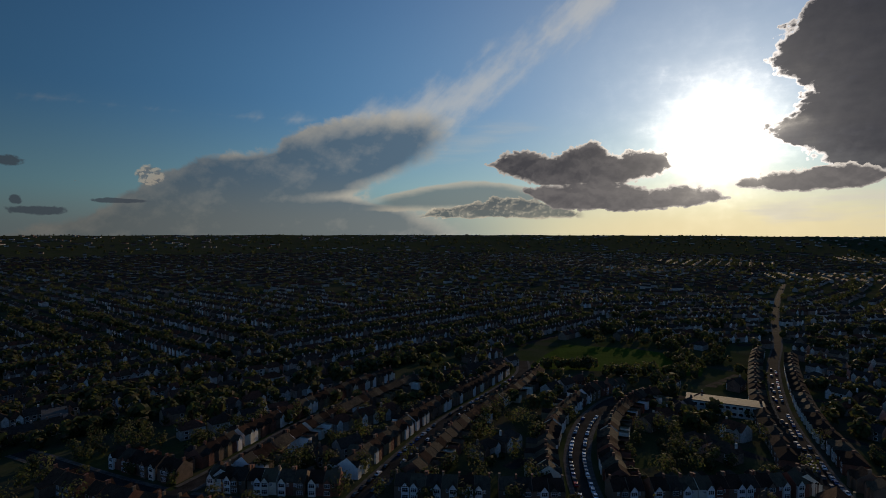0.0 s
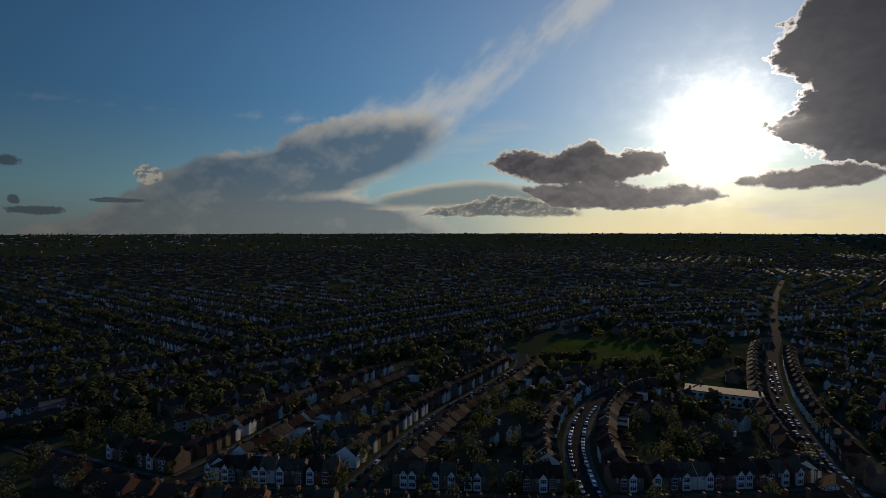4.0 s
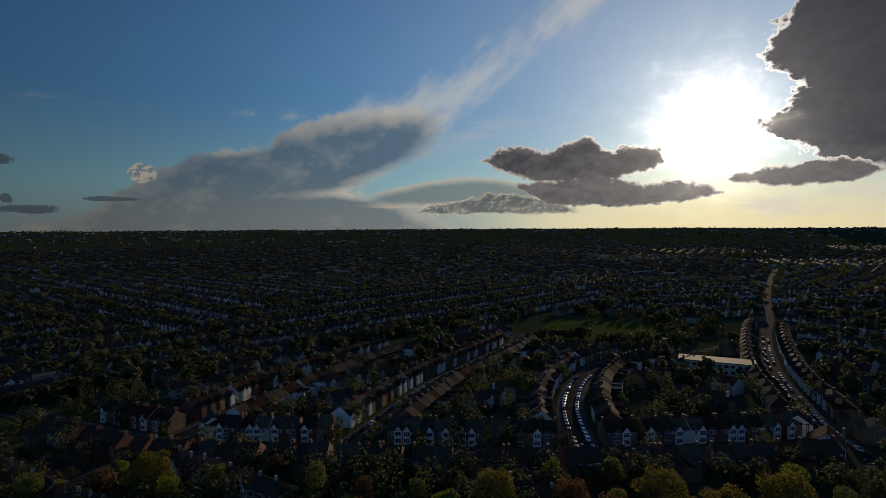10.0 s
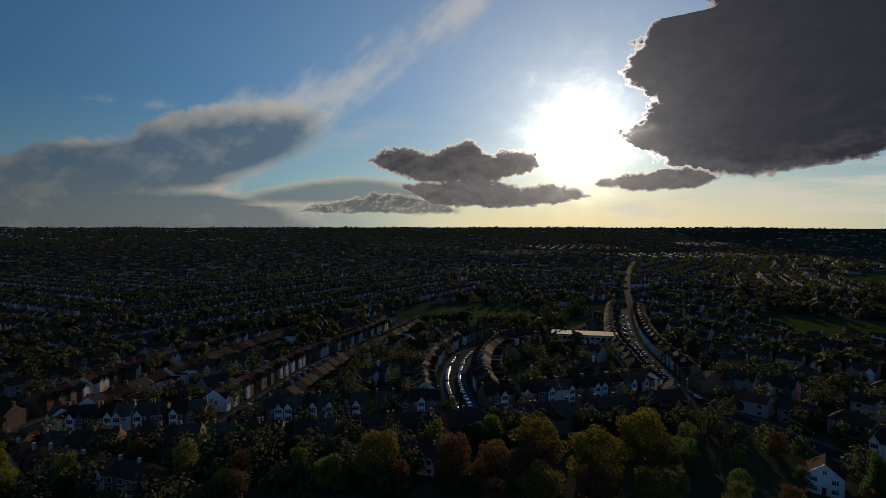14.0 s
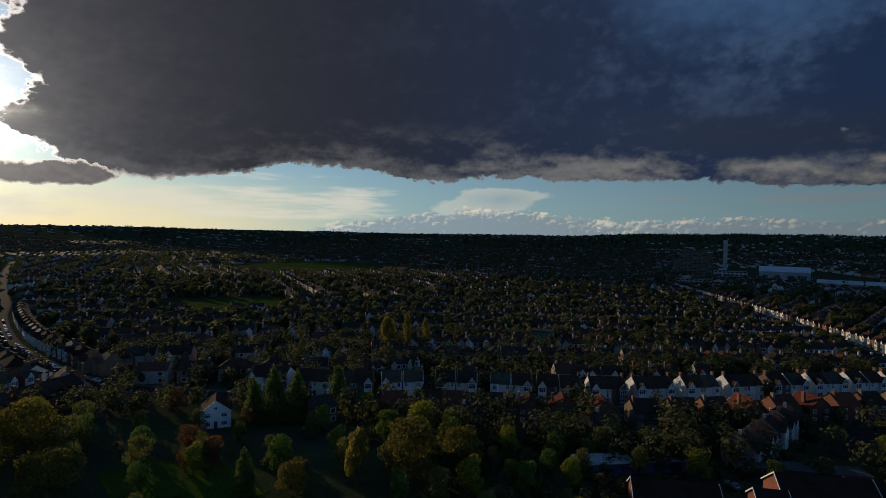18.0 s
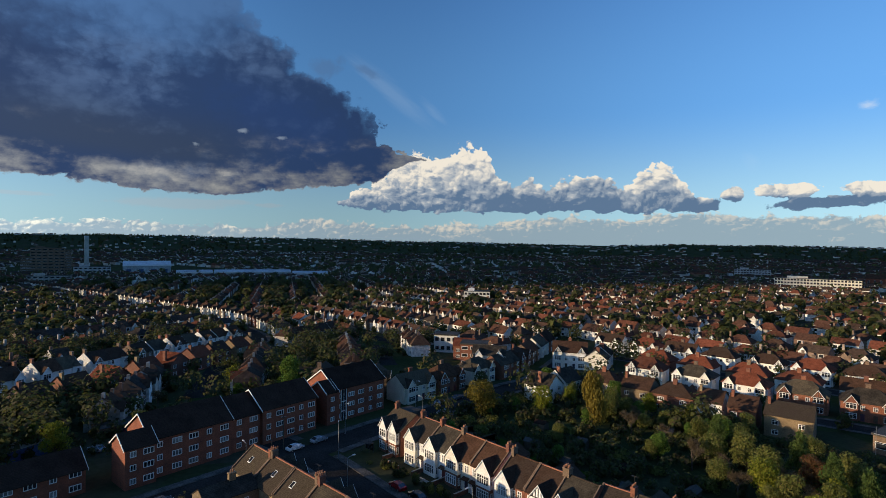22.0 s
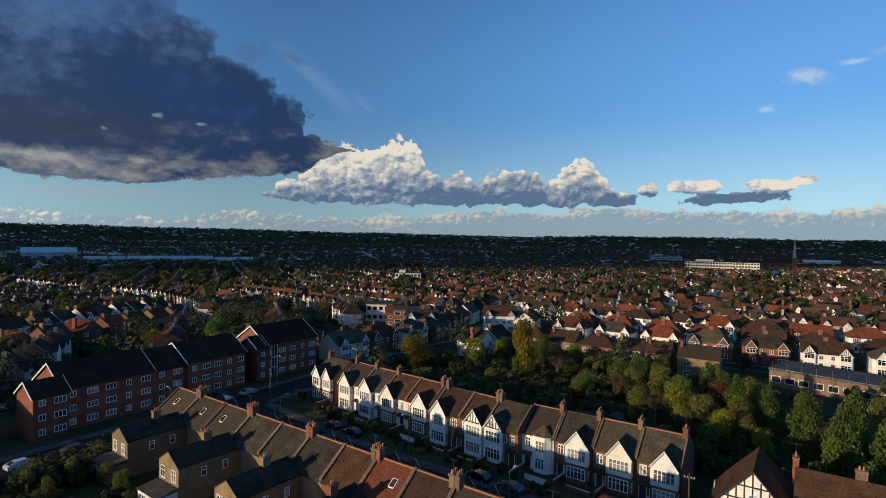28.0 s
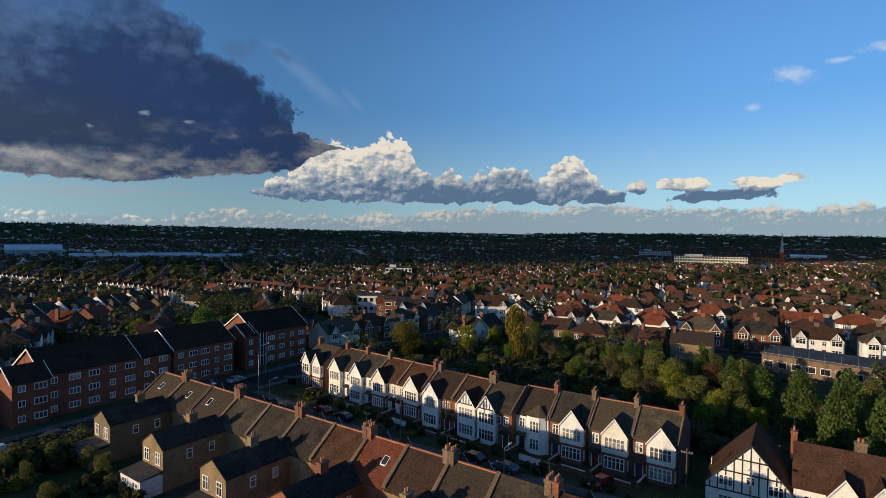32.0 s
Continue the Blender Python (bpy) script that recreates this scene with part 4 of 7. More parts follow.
# ---- unseen stand-in for the great cloud bank, far off towards the sun, added to shade the distant town ----
# past the camera's far limit; the bank in view is drawn in the sky
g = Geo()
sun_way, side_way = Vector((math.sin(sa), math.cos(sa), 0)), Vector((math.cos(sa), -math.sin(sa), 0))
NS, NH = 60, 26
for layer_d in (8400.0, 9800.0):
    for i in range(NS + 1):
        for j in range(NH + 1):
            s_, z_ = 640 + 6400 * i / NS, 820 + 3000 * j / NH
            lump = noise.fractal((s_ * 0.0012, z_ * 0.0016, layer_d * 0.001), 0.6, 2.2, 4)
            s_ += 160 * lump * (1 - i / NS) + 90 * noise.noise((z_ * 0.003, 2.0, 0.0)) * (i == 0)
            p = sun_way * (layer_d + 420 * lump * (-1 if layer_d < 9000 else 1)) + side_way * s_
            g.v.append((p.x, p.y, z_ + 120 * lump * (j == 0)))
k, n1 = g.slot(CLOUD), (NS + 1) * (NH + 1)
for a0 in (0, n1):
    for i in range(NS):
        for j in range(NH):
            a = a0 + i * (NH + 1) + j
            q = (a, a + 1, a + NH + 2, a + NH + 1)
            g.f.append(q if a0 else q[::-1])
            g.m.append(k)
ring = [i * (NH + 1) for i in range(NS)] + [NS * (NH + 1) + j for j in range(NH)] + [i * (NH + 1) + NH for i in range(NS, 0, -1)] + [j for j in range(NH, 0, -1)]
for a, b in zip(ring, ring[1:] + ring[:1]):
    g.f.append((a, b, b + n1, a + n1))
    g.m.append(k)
structure("cloud_bank", g, "unseen grey cloud sheet past the camera's range, added to shade the distant town")

# ---- houses ----
def window(parent, x, z, w, h, y=0.0, face=-1, axis="y", bars=1, detail=2, mt=None, rails=1):
    """A framed window on a wall in the plane y (or x, with axis 'x'); face: which way it looks."""
    fr = Geo().framed(x - w / 2, x + w / 2, z, z + h, bars + 1, rails, y, face, axis, mt or TRIM, GLASS if detail < 2 else None, t=0.12 if detail > 1 else 0.1)
    ob = part("window", fr, parent)
    if detail >= 2:
        gl = Geo()
        lo, hi = sorted((y + face * 0.002, y + face * 0.045))
        (gl.box(x - w / 2 + 0.03, x + w / 2 - 0.03, lo, hi, z + 0.03, z + h - 0.03, CURTAINED) if axis == "y" else gl.box(lo, hi, x - w / 2 + 0.03, x + w / 2 - 0.03, z + 0.03, z + h - 0.03, CURTAINED))
        part("pane", gl, ob)
    return ob


def chimney(parent, x, y, z0, z1, mt, pots=2, along="x", aerial=False):
    g = Geo()
    a, b = (0.62, 0.36) if along == "x" else (0.36, 0.62)
    g.box(x - a, x + a, y - b, y + b, z0, z1 - 0.25, mt)
    g.box(x - a - 0.07, x + a + 0.07, y - b - 0.07, y + b + 0.07, z1 - 0.25, z1, mt)
    c = part("chimney", g, parent)
    for i in range(pots):
        o = (i - (pots - 1) / 2) * 0.42
        px, py = (x + o, y) if along == "x" else (x, y + o)
        part("chimney_pot", Geo().tube((px, py, z1), (px, py, z1 + 0.5), 0.15, 0.12, POT, 6), c)
    if aerial:
        h = Geo().tube((x, y + 0.2, z1 - 0.3), (x, y + 0.2, z1 + 1.7), 0.03, 0.025, DARKMETAL, 4)
        h.box(x - 0.7, x + 0.7, y + 0.18, y + 0.22, z1 + 1.58, z1 + 1.62, DARKMETAL)
        for i in range(6):
            h.box(x - 0.6 + i * 0.24, x - 0.575 + i * 0.24, y - 0.1, y + 0.5, z1 + 1.58, z1 + 1.61, DARKMETAL)
        part("aerial", h, c)
    return c


def timber_gable(g, x0, x1, y, ze, zr, mt, n=5):
    """Black boards on a gable triangle in the plane y."""
    xm = (x0 + x1) / 2
    g.box(x0 + 0.1, x1 - 0.1, y - 0.05, y, ze + 0.02, ze + 0.20, mt)
    for i in range(1, n + 1):
        x = x0 + (x1 - x0) * i / (n + 1)
        top = ze + (zr - ze) * (1 - abs(x - xm) / (xm - x0)) - 0.25
        if top > ze + 0.3:
            g.box(x - 0.07, x + 0.07, y - 0.05, y, ze + 0.2, top, mt)


def barge(g, x0, x1, y, ze, zr, mt, over=0.25, w=0.22):
    """Boards along the two slopes of a gable."""
    k = (zr - ze) / ((x1 - x0) / 2)
    g.chevron((x0 - over, ze - over * k + 0.07), ((x0 + x1) / 2, zr + 0.07), (x1 + over, ze - over * k + 0.07), y - 0.06, y, w, mt, "y")


def bay(parent, x, w, depth, ze, zr, wall_m, roof_m, top="gable", timber=False, detail=2, floors=2, lower=None):
    """A two-storey bay on the front wall, with its own roof, windows and gable."""
    g = Geo()
    x0, x1, c = x - w / 2, x + w / 2, min(0.9, w * 0.26)
    if top == "hip":
        out = [(x0, 0.05), (x0, -0.25), (x0 + c, -depth), (x1 - c, -depth), (x1, -0.25), (x1, 0.05)]
        g.prism(out, 0, ze, wall_m)
    else:
        if lower:
            g.box(x0, x1, -depth, 0.05, 0, 3.0, lower)
            g.gable_y(x0 - 0.02, x1 + 0.02, -depth - 0.02, 1.6, 3.0, ze, zr, wall_m)
        else:
            g.gable_y(x0, x1, -depth, 1.6, 0, ze, zr, wall_m)
    b = part("bay", g, parent)
    r = Geo()
    if top == "hip":
        r.solid([(x0 - .25, 0.3, ze), (x0 - .25, -.35, ze), (x0 + c - .1, -depth - .25, ze), (x1 - c + .1, -depth - .25, ze), (x1 + .25, -.35, ze), (x1 + .25, 0.3, ze), (x - .1, 0.9, zr), (x + .1, 0.9, zr)],
                [(0, 1, 6), (1, 2, 6), (2, 3, 7, 6), (3, 4, 7), (4, 5, 7), (5, 4, 3, 2, 1, 0)], roof_m)
    else:
        r.roof_y(x0, x1, -depth, 2.4, ze, zr, roof_m, over=0.22, o0=0.22, o1=0.6)
    part("bay_roof", r, b)
    if top != "hip":
        tr = Geo()
        barge(tr, x0, x1, -depth - 0.22, ze, zr, TRIM, 0.22)
        part("bargeboard", tr, b)
        if timber:
            tg = Geo()
            timber_gable(tg, x0, x1, -depth - 0.03, ze, zr, BLACKWOOD, 5)
            part("timber_frame", tg, b, "black timber boards")
    for fl in range(floors):
        window(b, x, 0.7 + fl * 2.9, w * (0.50 if top == "hip" else 0.82), 1.9 if detail > 1 else 1.7, -depth - (0.02 if lower else 0), -1, bars=4 if w > 3.3 and top != "hip" and detail > 1 else (2 if w > 2.6 else 1), detail=detail)
        if detail >= 2 and depth > 0.5 and top != "hip":
            for sx, xx in ((-1, x0 - (0.02 if lower else 0)), (1, x1 + (0.02 if lower else 0))):
                window(b, -depth * 0.55, 0.75 + fl * 2.95, depth * 0.6, 1.6, xx, sx, axis="x", bars=0, detail=detail)
    return b


def terrace_house(m, rng, w=7.0, d=9.0, ze=6.2, zr=9.6, wall_m=None, roof_m=None, top="gable", timber=False, detail=2, side=1, ends=(False, False), label="", group="terraced houses", bw=3.3, lower=None, aerial=False, ext=True, bay_wall=None, rear_wall=None, front=True, rear=True):
    """A terraced house: front at y = 0 looking to -y, ridge along x."""
    wall_m, roof_m = wall_m or RENDER, roof_m or SLATE
    h = thing("terraced_house", label or "two-storey terraced house with a gabled bay and slate roof", "house", group, m)
    g = Geo()
    g.gable_x(-w / 2, w / 2, 0, d, 0, ze, zr - 0.05, wall_m)
    part("wall", g, h)
    part("roof", Geo().roof_x(-w / 2 + 0.12, w / 2 - 0.12, 0, d, ze, zr, roof_m, over=0.35), h)
    if detail >= 2:
        rg = Geo().box(-w / 2, w / 2, d / 2 - 0.12, d / 2 + 0.12, zr - 0.02, zr + 0.16, RIDGE if rng.random() < 0.6 else roof_m)
        part("ridge", rg, h)
    if detail >= 2:
        for s in (-1, 1):
            x0, x1 = sorted((s * w / 2, s * (w / 2 - 0.24)))
            part("parapet", Geo().chevron((-0.2, ze + 0.25), (d / 2, zr + 0.3), (d + 0.2, ze + 0.25), x0, x1, 0.45, BRICK_BROWN), h)
    bx = -side * (w / 2 - bw / 2 - 0.35)
    bay(h, bx, bw, 0.95, ze - 0.1 if top != "hip" else ze + 0.1, ze + bw * 0.62 if top != "hip" else ze + 1.6, bay_wall or wall_m, roof_m, top, timber, detail, lower=lower, floors=2 if front else 0)
    ox = side * (w / 2 - 1.15)
    if front:
        window(h, ox, 3.7, 1.05, 1.65, 0, -1, bars=1, detail=detail)
    window(h, side * (w / 2 - 2.45) if w > 6.6 else ox - side * 0.2, 3.8, 0.7, 1.35, 0, -1, bars=0, detail=detail) if w > 6.4 and detail > 1 and front else None
    dg = Geo().box(ox - 0.5, ox + 0.5, -0.05, 0.02, 0.1, 2.25, DOORS)
    dg.box(ox - 0.62, ox - 0.5, -0.09, 0.02, 0, 2.5, TRIM).box(ox + 0.5, ox + 0.62, -0.09, 0.02, 0, 2.5, TRIM).box(ox - 0.5, ox + 0.5, -0.09, 0.02, 2.25, 2.5, TRIM)
    if front:
        part("door", dg, h)
    if detail >= 2:
        pr = Geo().slab((ox - 0.9, -0.9, 2.55), (ox + 0.9, -0.9, 2.55), (ox + 0.9, 0, 2.95), (ox - 0.9, 0, 2.95), 0.1, roof_m)
        part("porch_roof", pr, h)
    chimney(h, -side * (w / 2 - 0.4) * 1.0, d * 0.5, zr - 1.2, zr + 1.25, BRICK_RED if rng.random() < 0.6 else BRICK_BROWN, rng.choice((2, 3, 4)) if detail > 1 else 0, "y", aerial)
    # rear
    rw = rear_wall or wall_m
    if ext:
        ew, el = w * 0.5, 5.5
        ex = side * (w / 2 - ew / 2)
        eg = Geo().box(ex - ew / 2, ex + ew / 2, d - 0.02, d + el, 0, 5.2, rw)
        e = part("rear_extension", eg, h)
        xa, xb = (ex - ew / 2 - 0.15, ex + ew / 2 + 0.02) if side > 0 else (ex - ew / 2 - 0.02, ex + ew / 2 + 0.15)
        hi, lo_ = 6.9, 5.2
        za, zb = (lo_, hi) if side > 0 else (hi, lo_)
        rr = Geo().slab((xa, d - 0.02, za), (xa, d + el + 0.2, za), (xb, d + el + 0.2, zb), (xb, d - 0.02, zb), 0.14, roof_m)
        rr.solid([(xa + .15, d + el, 5.15), (xb - .02, d + el, 5.15), (xb - .02, d + el, zb - .1), (xa + .15, d + el, za - .1)], [(3, 2, 1, 0), (0, 1, 2, 3)], rw)
        part("extension_roof", rr, e)
        if rear:
          window(e, ex, 3.2, 1.1, 1.35, d + el, 1, bars=1, detail=detail)
          window(e, ex, 0.9, 1.4, 1.3, d + el, 1, bars=1, detail=detail)
        if detail >= 2:
            window(e, d + el * 0.5, 3.1, 0.9, 1.3, ex - side * ew / 2, -side, axis="x", bars=0, detail=detail)
    if rear:
        window(h, -side * w * 0.24, 3.5, 1.3, 1.5, d, 1, bars=1, detail=detail)
    if detail >= 2:
        window(h, -side * w * 0.24, 0.8, 1.6, 1.7, d, 1, bars=1, detail=detail)
    return h


def semi_pair(m, rng, w=14.0, d=8.5, ze=5.6, zr=8.9, wall_m=None, roof_m=None, timber=False, detail=1, label="", group="semi-detached houses", hip=True, gables=True, front=True, rear=True, bay_x=0.0):
    """A pair of semi-detached houses under one hipped roof: front looks to -y."""
    wall_m, roof_m = wall_m or RENDER, roof_m or TILE_RED
    h = thing("semi_detached_house", label or "pair of rendered semi-detached houses under a hipped tiled roof", "house", group, m)
    g = Geo()
    (g.box(-w / 2, w / 2, 0, d, 0, ze, wall_m) if hip else g.gable_x(-w / 2, w / 2, 0, d, 0, ze, zr - 0.05, wall_m))
    part("wall", g, h)
    r = Geo()
    (r.hip(-w / 2, w / 2, 0, d, ze, zr, roof_m, 0.4, d * 0.55) if hip else r.roof_x(-w / 2, w / 2, 0, d, ze, zr, roof_m, 0.4, ox=0.2))
    part("roof", r, h)
    for s in (-1, 1):
        bx = s * (w / 2 - 2.1 - (0.0 if rng.random() < 0.5 else 0.4))
        bx = s * bay_x if bay_x else bx
        bay(h, bx, 3.2, 0.8, ze - 0.15, ze + (2.1 if gables else 1.2), wall_m, roof_m, "gable" if gables else "hip", timber, detail, floors=2 if front else 0)
        ox = s * (1.5 if not bay_x else w / 2 - 1.6)
        window(h, ox, 3.4, 1.1, 1.3, 0, -1, bars=1, detail=1)
        part("door", Geo().box(ox - 0.5, ox + 0.5, -0.06, 0.02, 0.1, 2.2, DOORS), h)
        for z in (0.9, 3.4) if rear else ():
            window(h, s * w * 0.27, z, 1.9, 1.3, d, 1, bars=2, detail=1)
        if s > 0:
            window(h, d * 0.5, 3.4, 0.9, 1.2, s * w / 2, s, axis="x", bars=0, detail=1)
    chimney(h, 0, d / 2 + 0.6, zr - 1.6, zr + 1.2, BRICK_RED if rng.random() < 0.5 else BRICK_BROWN, 2 if detail > 1 else 0, "x")
    return h


def cottage(m, rng, w=8.0, d=9.0, ze=5.6, zr=9.0, wall_m=None, roof_m=None, label="", gable_front=False, timber=False, detail=1, name="detached_house"):
    """A detached house; with gable_front its gable looks to -y."""
    wall_m, roof_m = wall_m or RENDER, roof_m or TILE_BROWN
    h = thing(name, label or "detached two-storey house with a tiled gable roof", "house", "detached houses", m)
    g = Geo()
    (g.gable_y if gable_front else g.gable_x)(-w / 2, w / 2, 0, d, 0, ze, zr - 0.05, wall_m)
    part("wall", g, h)
    r = Geo()
    (r.roof_y(-w / 2, w / 2, 0, d, ze, zr, roof_m, 0.35, 0.14, 0.3, 0.3) if gable_front else r.roof_x(-w / 2, w / 2, 0, d, ze, zr, roof_m, 0.35, ox=0.25))
    part("roof", r, h)
    if gable_front:
        tg = Geo()
        barge(tg, -w / 2, w / 2, -0.3, ze, zr, TRIM if not timber else BLACKWOOD, 0.35)
        part("bargeboard", tg, h)
    if timber:
        tg = Geo()
        for i in range(11):
            x = -w / 2 + w * (i + 0.5) / 11
            top = ze + (zr - ze) * (1 - abs(x) / (w / 2)) - 0.4 if gable_front else ze
            tg.box(x - 0.08, x + 0.08, -0.05, 0, 2.9, top, BLACKWOOD)
        for z in (2.8, 5.4, 7.2):
            hw = w / 2 if z < ze else (w / 2) * (zr - z) / (zr - ze) - 0.1
            tg.box(-hw, hw, -0.06, 0, z, z + 0.18, BLACKWOOD)
        part("timber_frame", tg, h, "black half-timbering on white render")
    for x in (-w * 0.27, w * 0.27):
        for z in (0.85, 3.45):
            window(h, x, z, 1.7, 1.4, 0 - (0.04 if timber else 0), -1, bars=2, detail=detail)
            window(h, x, z, 1.5, 1.3, d, 1, bars=1, detail=1)
    if gable_front and zr - ze > 2.5:
        window(h, 0, ze + 0.5, 1.1, 1.1, -(0.04 if timber else 0), -1, bars=1, detail=detail)
    part("door", Geo().box(-0.5, 0.5, -0.06, 0.02, 0.1, 2.2, DOORS), h)
    for s in (-1, 1) if detail > 1 else (1,):
        window(h, d * 0.6, 3.4, 0.9, 1.2, s * w / 2, s, axis="x", bars=0, detail=1)
    chimney(h, w / 2 - 0.7, d * 0.6, zr - 2.5, zr + 1.1, BRICK_RED if rng.random() < 0.5 else BRICK_STOCK, 2 if detail > 1 else 0, "y", detail > 1)
    return h


def at(x, y, front_deg, lift=0.0):
    """A pose on the land at (x, y) whose front (-y) looks along the compass bearing front_deg (0 is +y, 90 is +x)."""
    return pose(x, y, land(x, y) + lift - 0.02, 0, 0, 180 - front_deg)


def bearing(dx, dy):
    return math.degrees(math.atan2(dx, dy))

# ---- the white terrace across the street ----
rng = random.Random(4)
TAKEN = []  # discs kept free of other houses


def keep(x, y, r):
    TAKEN.append((x, y, r))


FRONTS = [(20.0, -85.8), (26.0, -85.2), (40.0, -83.9), (48.0, -82.9), (52.0, -81.4), (66.0, -81.3), (72.0, -82.0), (86.0, -82.2), (98.0, -82.4), (108.0, -82.6)]


def on_row(x):
    """Front line of the white terrace at x."""
    return float(np.interp(x, [q[0] for q in FRONTS], [q[1] for q in FRONTS]))


spec = [
    # x, width, wall, roof, top, timber, lower, bay wall, side
    (94.4, 7.0, RENDER, SLATE, "gable", False, None, None, 1),
    (87.4, 7.0, RENDER, SLATE, "gable", False, None, None, 1),
    (80.4, 7.0, CREAM, TILE_BROWN, "gable", False, BRICK_RED, None, 1),
    (73.6, 6.6, PINK, TILE_BROWN, "gable", False, BRICK_RED, RENDER, -1),
    (65.8, 6.8, BRICK_RED, TILE_BROWN, "gable", False, None, RENDER, 1),
    (59.4, 6.0, BRICK_RED, TILE_BROWN, "gable", True, None, RENDER, -1),
    (53.2, 6.8, BRICK_RED, SLATE, "gable", True, None, RENDER, 1),
    (46.9, 5.8, RENDER, SLATE, "hip", False, None, None, -1),
    (40.8, 6.4, BRICK_RED, SLATE, "gable", False, BRICK_RED, RENDER, -1),
    (34.2, 6.6, BRICK_BROWN, SLATE, "gable", False, BRICK_RED, CREAM, -1),
    (27.6, 6.6, BRICK_RED, SLATE, "gable", False, BRICK_RED, RENDER, -1),
]
for i, (x, w, wm, rm, top, tim, low_m, bm_, side) in enumerate(spec):
    y = on_row(x)
    deg = bearing(-0.09, 1.0) if x < 48 else 0.0
    hh = terrace_house(at(x, y, deg), rng, w, 9.4, 6.1, 9.5, wm, rm, top, tim, 2, side,
                       label="white-fronted terraced house with a gabled two-storey bay and dark roof" if top == "gable" else "white terraced house with a hipped two-storey bay",
                       group="white terrace", bw=3.8 if top == "gable" else 3.4, lower=low_m, aerial=i in (1, 5, 7, 9, 10), bay_wall=bm_, rear_wall=BRICK_BROWN)
    keep(x, y - 5, 9)
# the corner house with two narrow gabled bays
crn = thing("corner_house", "corner house in white and red brick with two narrow gabled bays", "house", "white terrace", at(104.4, -82.6, 0))
part("wall", Geo().gable_x(-3.9, 3.9, 0, 9.4, 0, 6.2, 9.1, BRICK_RED), crn)
part("roof", Geo().roof_x(-3.9, 3.9, 0, 9.4, 6.2, 9.2, SLATE, 0.35, ox=0.2), crn)
part("roof_terrace", Geo().box(-3.6, 1.0, 5.6, 9.0, 7.4, 8.8, LEAD), crn, "flat grey roof terrace")
for bx in (-1.95, 1.95):
    bay(crn, bx, 2.9, 0.95, 6.1, 8.3, RENDER, SLATE, "gable", False, 2, lower=BRICK_RED)
chimney(crn, -3.4, 4.7, 8.2, 10.4, BRICK_RED, 3, "y")
window(crn, 4.0, 3.6, 1.2, 1.6, 3.9, 1, axis="x", bars=1)
window(crn, 4.0, 0.8, 1.2, 1.6, 3.9, 1, axis="x", bars=1)
keep(104, -88, 9)
ROW_DEG = bearing(-0.09, 1.0)
cottage(at(14.8, -82.6, ROW_DEG), rng, 10.4, 10, 3.7, 9.5, RENDER, TILE_BROWN, "half-timbered house with a tall black and white front gable", True, True, 2)
keep(14.5, -88, 9)
semi_pair(at(3.4, -83.4, ROW_DEG), rng, 13.6, 9.5, 5.8, 9.6, RENDER, TILE_BROWN, False, 2, "white semi-detached houses with paired gabled bays and brown tiled roof", hip=False, bay_x=1.75)
semi_pair(at(-12.0, -84.6, ROW_DEG), rng, 13.6, 9.5, 5.8, 9.6, RENDER, TILE_BROWN, False, 1, "white semi-detached houses with paired gabled bays and brown tiled roof", hip=False, bay_x=1.75)
keep(2, -88, 10)
keep(-12, -89, 10)

# ---- the brick row with its back to the park ----
BACK_DEG = bearing(0.065, -1.0)


